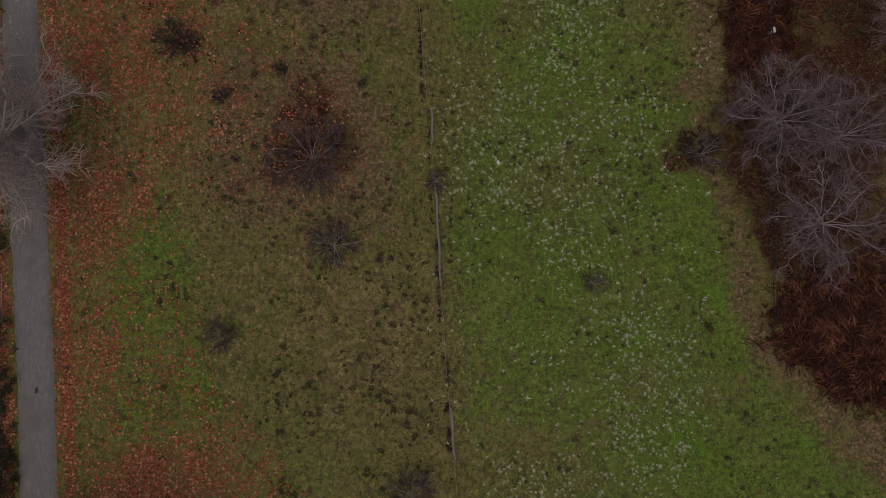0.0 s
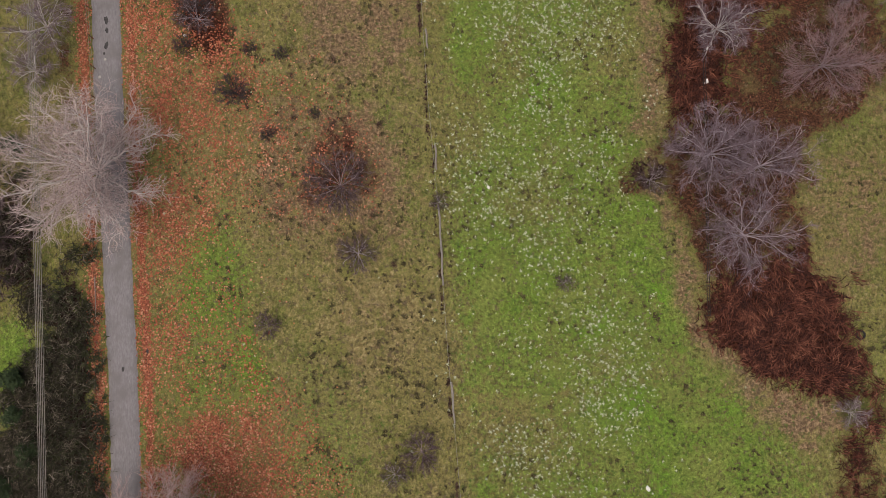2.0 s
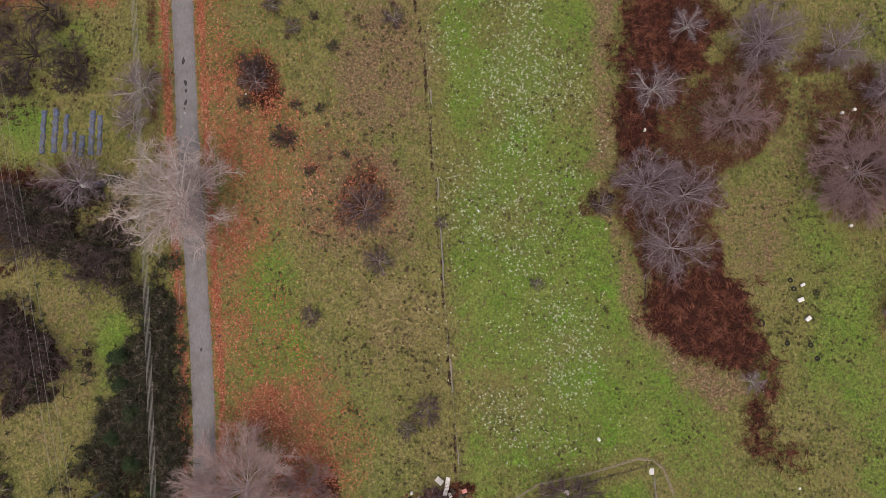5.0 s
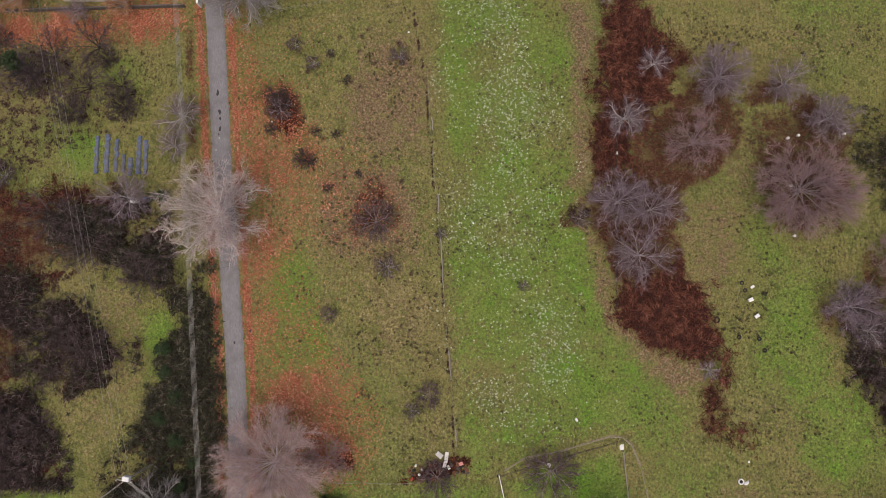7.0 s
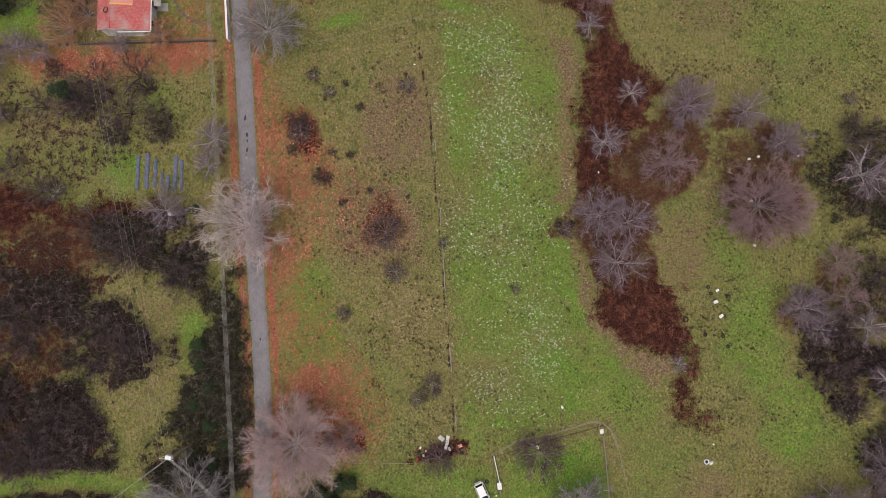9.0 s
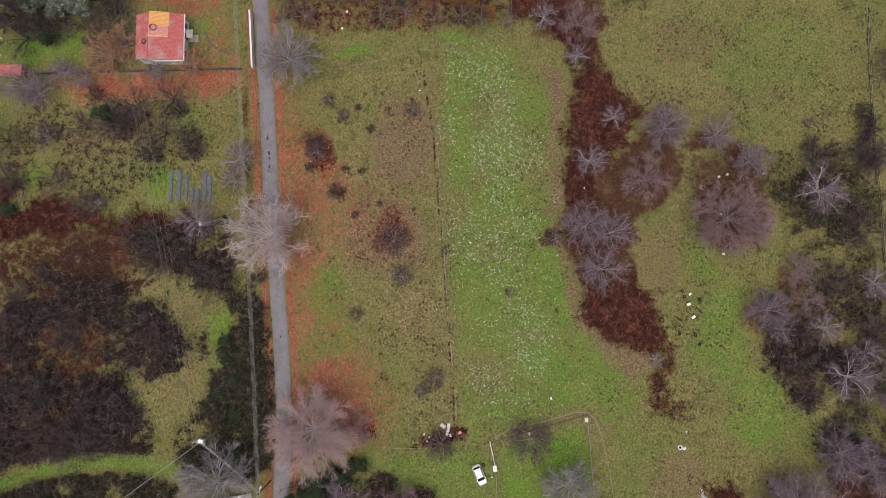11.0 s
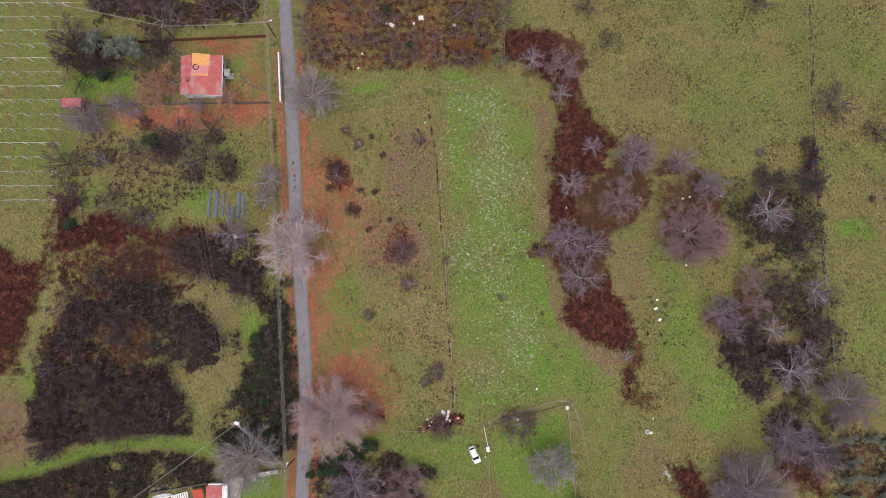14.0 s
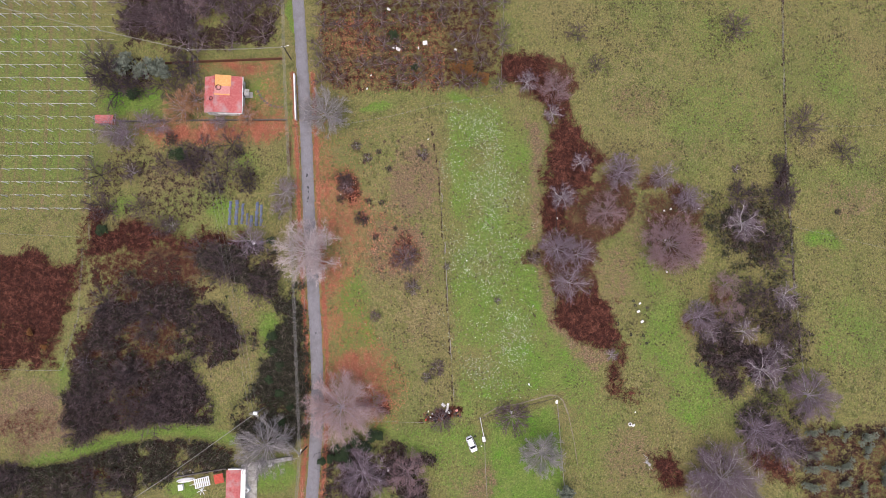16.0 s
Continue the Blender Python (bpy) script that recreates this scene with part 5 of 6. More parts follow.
def utility_pole(x, y, tall, turn, label, lamp=False, transformer=False, arm=1.6, wood=None):
    p = thing("utility_pole", label, "pole", (x, y, gz(x, y) - 0.1), turn)
    part("shaft", rod([(0, 0, 0), (0, 0, tall)], 0.15, 10, 0.62), wood or CONCRETE, p)
    bar = part("crossarm", box((-arm / 2, -0.06, tall - 0.55, arm / 2, 0.06, tall - 0.42), bevel=0.01), WIRE, p)
    for i in range(3):
        u = -arm / 2 + 0.12 + i * (arm - 0.24) / 2
        part("insulator", rod([(u, 0, tall - 0.42), (u, 0, tall - 0.33), (u, 0, tall - 0.28), (u, 0, tall - 0.2)], 0.07, 8, 0.7), WHITE_PAINT, bar)
    if lamp:
        a = part("lamp_arm", rod([(0.1, 0, tall - 0.8), (0.4, 0.12, tall - 0.5), (0.85, 0.26, tall - 0.45)], 0.045, 6), CHROME, p)
        part("lamp_head", box((0.75, 0.14, tall - 0.52, 1.3, 0.4, tall - 0.38), bevel=0.04), WHITE_PAINT, a, "white street lamp head")
    if transformer:
        part("transformer", box((-0.1, 0.12, tall - 0.6, 0.85, 0.75, tall + 0.15), bevel=0.08), WHITE_PAINT, p, "pale metal transformer box")
        part("bracket", box((-0.9, 0.1, tall - 1.0, 0.9, 0.2, tall - 0.9), (-0.9, -0.25, tall - 1.0, 0.9, -0.15, tall - 0.9)), WIRE, p)
    return p


def build_power():
    n, s, w = (-35.7, 57.9), (-30.2, -34.9), (-40.3, -26.0)
    utility_pole(*n, 8.0, 0, "dark wooden utility pole with street lamp by the lane", lamp=True, wood=DARK_WOOD, arm=1.0)
    utility_pole(*s, 8.0, 60, "dark wooden utility pole with lamp at the lane edge", lamp=True, wood=DARK_WOOD, arm=1.0)
    utility_pole(*w, 8.6, -10, "concrete pole carrying a pale transformer above the scrub", transformer=True, arm=2.2)
    m = (-57.8, 57.1)
    utility_pole(*m, 7.8, 80, "slim dark wooden utility pole beside the garden hedge", arm=0.7, wood=DARK_WOOD)
    off = (-0.3, -0.15, 0.0, 0.15, 0.3)
    power_line("bundle of grey overhead cables following the lane", [(-38.5, 135.0, 8.0), (*n, 7.6), (*s, 7.6), (-35.0, -120.0, 7.6)], off, 0.5, 0.02)
    power_line("slack grey cable pair crossing to the vineyard", [(*n, 7.3), (*m, 7.3), (-107.0, 68.3, 7.4), (-190.0, 98.0, 7.4)], (-0.08, 0.08), 0.4)
    power_line("thick grey cable bundle between two poles", [(*w, 7.7), (*s, 7.3)], (-0.15, -0.05, 0.05, 0.15), 0.4)
    power_line("single grey cable leaving the transformer pole", [(*w, 7.7), (-59.5, -39.7, 7.4), (-150.0, -98.0, 7.4)], (-0.05, 0.05), 0.3)
    power_line("three thin wires rising north from the transformer pole", [(*w, 8.2), (-55.8, 51.2, 8.2), (-62.0, 110.0, 8.2)], (-0.9, 0.0, 0.9), 0.3, 0.016)


def wall_run(name, label, a, b, tall, thick, material, coping=None):
    """A free-standing wall or solid fence between two points."""
    a, b = Vector((*a, 0)), Vector((*b, 0))
    d = b - a
    w = thing(name, label, "wall", (a.x, a.y, 0), math.degrees(math.atan2(d.y, d.x)))
    part("wall_body", box((0, -thick / 2, -0.2, d.length, thick / 2, tall), bevel=0.015), material, w)
    if coping:
        part("coping", box((-0.03, -thick / 2 - 0.04, tall + 0.003, d.length + 0.03, thick / 2 + 0.04, tall + 0.06), bevel=0.01), coping, w)


def fence_run(label, line, step, tall, wires, post_material=OLD_WOOD, post=0.05, wire=0.012, rails=False, wire_material=WIRE):
    """Posts along a line with wires or rails between them."""
    f = thing("fence", label, "fence", (*line[0], 0))
    o = Vector((*line[0], 0))
    rng = random.Random(int(abs(line[0][0] * 10)))
    tops = []
    for a, b in zip(line, line[1:]):
        a, b = Vector((*a, 0)) - o, Vector((*b, 0)) - o
        n = max(1, round((b - a).length / step))
        for i in range(n + (b == Vector((*line[-1], 0)) - o)):
            p = a + (b - a) * i / n
            z = gz(p.x + o.x, p.y + o.y)
            lean = Vector((rng.uniform(-0.06, 0.06), rng.uniform(-0.06, 0.06), 0))
            part("post", rod([p + Vector((0, 0, z - 0.15)), p + lean + Vector((0, 0, z + tall))], post, 6, 0.85), post_material, f)
            tops.append((p + lean, z))
    for k in range(wires):
        h = tall * (0.95 - 0.75 * k / max(1, wires))
        pts = [p + Vector((0, 0, z + h)) for p, z in tops]
        part("rail" if rails else "wire", rod(pts, 0.045 if rails else wire, 5), post_material if rails else wire_material, f)


def build_vineyard():
    x_end_a, y_top = (-78.0, 68.1)
    x_end_b = -81.6
    step = 3.16
    for k in range(-3, 16):
        y = y_top - step * k
        xe = x_end_a if k < 4 else x_end_b - 0.02 * k
        row = thing("trellis_row", "vineyard trellis row with white posts and a white wire", "trellis", (xe, y, 0), group="vineyard trellis rows")
        rng = random.Random(100 + k)
        n = 9 if k < 4 else 8
        first = 4.5 if k < 4 else 1.1
        for i in range(n):
            px = -first - i * 3.3 + rng.uniform(-0.15, 0.15)
            z = gz(xe + px, y)
            part("post", box((px - 0.08, -0.08, z - 0.2, px + 0.08, 0.08, z + 2.15 + rng.uniform(-0.08, 0.08)), bevel=0.012), WHITE_PAINT, row)
        end = -first - (n - 1) * 3.3
        pts = [(end * i / 24 * 1.04 + 0.0, rng.uniform(-0.06, 0.06), 2.12 + 0.05 * math.sin(i * 1.9)) for i in range(25)]
        part("wire", rod(pts, 0.035 if k in (3, 5, 7, 11, 15) else 0.02, 4), WHITE_PAINT, row, "white plastic-coated wire")


def corrugated(x0, y0, x1, y1, za, zb, axis, pitch=0.25, deep=0.03, thick=0.02):
    """A ribbed roof sheet sloping from za to zb along axis 'x', ribs following the slope."""
    bm = bmesh.new()
    n = max(2, int((y1 - y0) / pitch * 2))
    grid = []
    for lift in (0.0, -thick):
        for i in range(n + 1):
            y = y0 + (y1 - y0) * i / n
            h = deep * (0.5 if i % 2 else -0.5) + lift
            grid.append((bm.verts.new((x0, y, za + h)), bm.verts.new((x1, y, zb + h))))
    m = n + 1
    for i in range(n):
        a, b = grid[i], grid[i + 1]
        bm.faces.new((a[0], a[1], b[1], b[0]))
        a, b = grid[m + i], grid[m + i + 1]
        bm.faces.new((a[0], b[0], b[1], a[1]))
        for e in (0, 1):
            bm.faces.new((grid[i][e], grid[i + 1][e], grid[m + i + 1][e], grid[m + i][e]))
    for i in (0, n):
        bm.faces.new((grid[i][0], grid[i][1], grid[m + i][1], grid[m + i][0]))
    return bm


def ring(radius, tube_r, flat=0.6, n=18, sides=8):
    """A torus bmesh lying flat at z = tube radius."""
    bm = bmesh.new()
    rows = []
    for i in range(n):
        a = 2 * math.pi * i / n
        rows.append([bm.verts.new(((radius + tube_r * math.cos(b)) * math.cos(a), (radius + tube_r * math.cos(b)) * math.sin(a), tube_r * flat * (1 + math.sin(b)))) for b in [2 * math.pi * k / sides for k in range(sides)]])
    for i in range(n):
        for k in range(sides):
            bm.faces.new((rows[i][k], rows[(i + 1) % n][k], rows[(i + 1) % n][(k + 1) % sides], rows[i][(k + 1) % sides]))
    return bm


def build_house():
    cx, cy = (-50.9, 47.9)
    h = thing("house", "single-storey white cottage under a patched red sheet roof", "house", (cx, cy, 0))
    w, d = 4.1, 4.1
    part("wall", box((-w, -d, 0, w, -d + 0.3, 2.85)), WHITEWASH, h)
    part("wall", box((-w, d - 0.3, 0, w, d, 2.85)), WHITEWASH, h)
    part("wall", box((-w, -d + 0.302, 0, -w + 0.3, d - 0.302, 2.85)), WHITEWASH, h)
    part("wall", box((w - 0.3, -d + 0.302, 0, w, d - 0.302, 2.85)), WHITEWASH, h)
    part("plinth", box((-w - 0.12, -d - 0.12, -0.1, w + 0.12, d + 0.12, 0.15), bevel=0.02), CONCRETE, h)
    roof = part("roof", corrugated(-1.9, -4.45, 4.45, 4.45, 3.95, 2.95, "x"), RED_SHEET, h, "faded red corrugated roof slope")
    part("roof", corrugated(-4.5, -4.35, -1.85, 4.35, 2.95, 3.93, "x"), RED_SHEET, h, "darker red corrugated roof slope")
    part("gable", box((-1.95, -d + 0.02, 2.852, -1.75, -d + 0.2, 3.8), (-1.95, d - 0.2, 2.852, -1.75, d - 0.02, 3.8)), WHITEWASH, h)
    part("ridge_cap", rod([(-1.88, -4.45, 3.97), (-1.88, 4.45, 3.97)], 0.09, 8), RED_SHEET, roof)
    part("roof_sheet", corrugated(-1.7, 1.9, 1.9, 4.6, 4.03, 3.47, "x"), ORANGE_SHEET, roof, "bright orange-yellow replacement roof sheet")
    part("roof_sheet", corrugated(-1.8, -0.1, 1.7, 1.9, 4.02, 3.47, "x"), PINK_SHEET, roof, "salmon replacement roof sheet")
    part("roof_strip", box((-1.9, -0.3, 3.99, 1.7, 0.0, 4.03)), ORANGE_SHEET, roof, m=pose(0.0, 0, 0.0, 0, 0, 0) @ Matrix.Shear("XY", 4, (0, 0)) @ pose(-1.8, 0, 4.03, 0, 8.9, 0) @ pose(1.8, 0, -4.0))
    part("fascia", box((4.46, -4.45, 2.72, 4.6, 4.45, 2.93), bevel=0.01), WHITE_PAINT, h, "white eaves gutter")
    part("fascia", box((-1.2, -4.6, 2.62, 4.44, -4.47, 2.84), bevel=0.01), WHITE_PAINT, h)
    part("step", box((4.25, 0.2, 0, 6.1, 1.6, 0.22), (4.25, 0.3, 0.222, 5.3, 1.5, 0.4), bevel=0.02), CONCRETE, h)
    part("canopy", box((4.62, 0.1, 2.2, 5.9, 1.7, 2.27), bevel=0.02), CONCRETE, h)
    for y in (-2.6, 2.8):
        win = part("window", box((w - 0.01, y - 0.5, 1.0, w + 0.05, y + 0.5, 2.1)), OLD_WOOD, h)
        part("pane", box((w + 0.052, y - 0.4, 1.08, w + 0.06, y - 0.03, 2.02), (w + 0.052, y + 0.03, 1.08, w + 0.06, y + 0.4, 2.02)), CAR_GLASS, win)
        part("sill", box((w + 0.01, y - 0.6, 0.92, w + 0.16, y + 0.6, 0.99)), CONCRETE, win)
    door = part("door", box((w - 0.01, 0.45, 0.16, w + 0.06, 1.35, 2.16), bevel=0.01), DARK_WOOD, h)
    part("handle", box((w + 0.062, 0.55, 1.1, w + 0.1, 0.68, 1.14)), CHROME, door)
    for name, x, y, z, r in (("hose_coil", -0.9, 1.5, 3.95, 0.62), ("hose_coil", -2.7, -1.1, 3.66, 0.5)):
        c = thing(name, "coil of black hose lying on the red roof", "hose", (cx + x, cy + y, z))
        slope = 8.9 if x > -1.9 else -20.0
        c.matrix_basis = pose(cx + x, cy + y, z, 0, slope, 0)
        part("coil", ring(r, 0.05), BLACK_RUBBER, c)
        part("coil", ring(r * 0.82, 0.045), BLACK_RUBBER, c, m=pose(0.06, 0.03, 0.045))
    # low outbuilding at the garden corner
    sx, sy = (-79.5, 42.2)
    s = thing("garden_shed", "small shed with a red sheet roof at the garden corner", "shed", (sx, sy, 0))
    part("wall", box((-1.9, -0.85, 0, 1.9, 0.85, 1.9)), BRICK, s)
    part("roof", corrugated(-2.1, -1.05, 2.1, 1.05, 2.05, 1.95, "x"), RED_SHEET, s)
    part("door", box((-0.4, -0.9, 0.02, 0.4, -0.852, 1.8)), OLD_WOOD, s)


def build_garden():
    wall_run("garden_wall", "low dark stone garden wall above leaf litter", (-76.9, 42.1), (-54.6, 42.4), 1.0, 0.14, STONE, STONE)
    wall_run("garden_wall", "low dark stone garden wall beside the cottage", (-54.6, 42.4), (-36.3, 42.6), 1.0, 0.14, STONE, STONE)
    wall_run("hedge_fence", "rusty brown panel fence along the garden", (-72.6, 56.2), (-56.7, 57.0), 1.3, 0.12, RUST_IRON)
    wall_run("hedge_fence", "rusty brown panel fence ending at the lane pole", (-56.7, 57.0), (-37.6, 57.8), 1.3, 0.12, RUST_IRON)
    wall_run("roadside_wall", "white painted roadside wall with pale coping", (-34.0, 42.5), (-34.6, 53.7), 1.5, 0.26, WHITEWASH, WHITE_PAINT)
    fence_run("thin wire fence on dark posts beside the vineyard", [(-82.6, 43.5), (-82.6, 30.3), (-82.3, 13.3)], 4.0, 1.2, 2, DARK_WOOD)
    fence_run("thin wire fence below the vineyard rows", [(-119.7, 16.0), (-103.7, 14.8), (-84.3, 14.0)], 4.0, 1.2, 2, DARK_WOOD)
    fence_run("dark wire fence around the rusty bracken plot", [(-109.7, -17.0), (-87.4, -17.2), (-84.1, -4.7), (-83.8, 11.3)], 4.0, 1.2, 3, DARK_WOOD)
    fence_run("wire fence on slim posts along the lane", [(-33.9, 40.8), (-32.8, 30.4), (-31.7, 18.1)], 3.0, 1.1, 2, RUST_IRON)
    # film strips over vegetable beds
    for u, v, length, wide in ((172, 274, 5.8, 0.75), (190, 272, 5.9, 0.85), (206.5, 276, 5.0, 0.7), (220, 290, 2.8, 0.55), (231, 296, 2.8, 0.8), (246, 276, 5.9, 0.8), (258, 280, 5.2, 0.7)):
        film_strip(u, v, length, wide)
    for k, (x, y) in enumerate(((-43.3, 12.6), (-41.7, 12.8))):
        c = thing("plastic_crate" if k else "white_canister", "dirty blue plastic crate on the scrub edge" if k else "white plastic canister lying in scrub", "container", (x, y, gz(x, y) + 1.0), 20)
        part("body", box((-0.45, -0.28, -1.0, 0.45, 0.28, 0.35), bevel=0.08), BLUE_FILM if k else WHITE_PAINT, c)
        part("lid", box((-0.2, -0.2, 0.352, 0.2, 0.2, 0.42), bevel=0.02), BLUE_FILM if k else WHITE_PAINT, c)
    p = thing("garden_path", "curved strip of dark paving slabs in the garden", "path", (-42.5, 49.6, 0))
    for i in range(9):
        a = math.radians(200 + i * 9)
        part("slab", box((-0.35, -0.28, -0.05, 0.35, 0.28, 0.09), bevel=0.015), STONE, p, m=pose(4.6 + 6 * math.cos(a), 4.2 + 6 * math.sin(a) - 2.0, 0, 0, 0, math.degrees(a) + 90))


def film_strip(u, v, length, wide):
    x, y = -45.8 + (u - 215) * 0.087, 19.75 - (v - 275) * 0.0885
    s = thing("mulch_strip", "strip of crumpled blue mulch film on a bed", "mulch film", (x, y, gz(x, y)), -2, group="mulch strips")
    rng = random.Random(u)
    bm = bmesh.new()
    n, rows = 22, []
    for i in range(n + 1):
        t = -length / 2 + length * i / n
        off, w = rng.uniform(-0.1, 0.1), wide / 2 * rng.uniform(0.72, 1.1)
        rows.append([bm.verts.new((off + e * w, t, z + rng.uniform(0, 0.07))) for e, z in ((-1, 0.0), (-0.7, 0.14), (0, 0.2), (0.7, 0.14), (1, 0.0))])
    for a, b in zip(rows, rows[1:]):
        for k in range(4):
            bm.faces.new((a[k], a[k + 1], b[k + 1], b[k]))
    part("film", bm, BLUE_FILM, s)


def build_car():
    x, y = (8.2, -34.3)
    c = thing("car", "small white hatchback parked on the grass", "car", (x, y, gz(x, y)), -67.0)
    # x ahead; a body of cross-sections, tapering to both ends
    def loft(rows, name, material, parent, label=""):
        bm = bmesh.new()
        rings = [[bm.verts.new((px, s * w, z)) for s, w, z in sec] for px, sec in rows]
        k = len(rings[0])
        for a, b in zip(rings, rings[1:]):
            for i in range(k):
                bm.faces.new((a[i], a[(i + 1) % k], b[(i + 1) % k], b[i]))
        bm.faces.new(rings[0][::-1]), bm.faces.new(rings[-1])
        bmesh.ops.recalc_face_normals(bm, faces=bm.faces)
        bmesh.ops.bevel(bm, geom=bm.edges[:], offset=0.03, segments=1, affect="EDGES")
        return part(name, bm, material, parent, label)

    def sec(w, low, top, inset):
        return ((-1, w * 0.94, low), (-1, w, low + 0.22), (-1, w * 0.98, top - 0.08), (-1, w - inset, top), (1, w - inset, top), (1, w * 0.98, top - 0.08), (1, w, low + 0.22), (1, w * 0.94, low))
    body = loft([(-1.82, sec(0.72, 0.35, 0.86, 0.1)), (-1.65, sec(0.80, 0.24, 0.95, 0.08)), (-0.6, sec(0.83, 0.2, 0.97, 0.06)), (0.75, sec(0.83, 0.2, 0.95, 0.06)), (1.45, sec(0.80, 0.22, 0.86, 0.1)), (1.8, sec(0.66, 0.32, 0.70, 0.14))], "body", CAR_WHITE, c)
    loft([(-1.62, ((-1, 0.70, 0.95), (-1, 0.66, 1.0), (1, 0.66, 1.0), (1, 0.70, 0.95))), (-1.3, ((-1, 0.74, 0.95), (-1, 0.60, 1.42), (1, 0.60, 1.42), (1, 0.74, 0.95))), (0.1, ((-1, 0.76, 0.95), (-1, 0.62, 1.45), (1, 0.62, 1.45), (1, 0.76, 0.95))), (0.95, ((-1, 0.72, 0.92), (-1, 0.68, 0.96), (1, 0.68, 0.96), (1, 0.72, 0.92)))], "glasshouse", CAR_GLASS, c, "dark tinted car windows")
    part("roof", box((-1.42, -0.6, 1.42, 0.3, 0.6, 1.49), bevel=0.03), CAR_WHITE, c)
    for s in (-1, 1):
        part("pillar", rod([(0.12, s * 0.6, 1.44), (0.9, s * 0.7, 0.96)], 0.035, 5), CAR_WHITE, c)
        part("pillar", rod([(-1.24, s * 0.58, 1.44), (-1.58, s * 0.68, 0.98)], 0.05, 5), CAR_WHITE, c)
        part("pillar", rod([(-0.35, s * 0.62, 1.44), (-0.35, s * 0.765, 0.97)], 0.035, 5), CAR_WHITE, c)
        part("mirror", box((0.62, s * 0.86 - 0.08, 0.95, 0.78, s * 0.86 + 0.08, 1.08), bevel=0.03), CAR_WHITE, c)
        part("headlight", box((1.6, s * 0.52 - 0.13, 0.58, 1.78, s * 0.52 + 0.13, 0.72), bevel=0.03), LAMP_CLEAR, c, "clear headlight")
        part("tail_light", box((-1.84, s * 0.66 - 0.07, 0.6, -1.72, s * 0.66 + 0.07, 0.9), bevel=0.02), LAMP_RED, c, "red tail light")
        for wx in (-1.15, 1.15):
            wheel = part("wheel", rod([(wx, s * 0.68, 0.29), (wx, s * 0.84, 0.29)], 0.29, 16), BLACK_RUBBER, c)
            part("rim", rod([(wx, s * 0.841, 0.29), (wx, s * 0.855, 0.29)], 0.18, 12), CHROME, wheel)
    part("bumper", box((1.74, -0.62, 0.3, 1.86, 0.62, 0.5), bevel=0.04), CAR_WHITE, c)
    part("rear_bumper", box((-1.9, -0.66, 0.3, -1.78, 0.66, 0.52), bevel=0.04), CAR_WHITE, c)


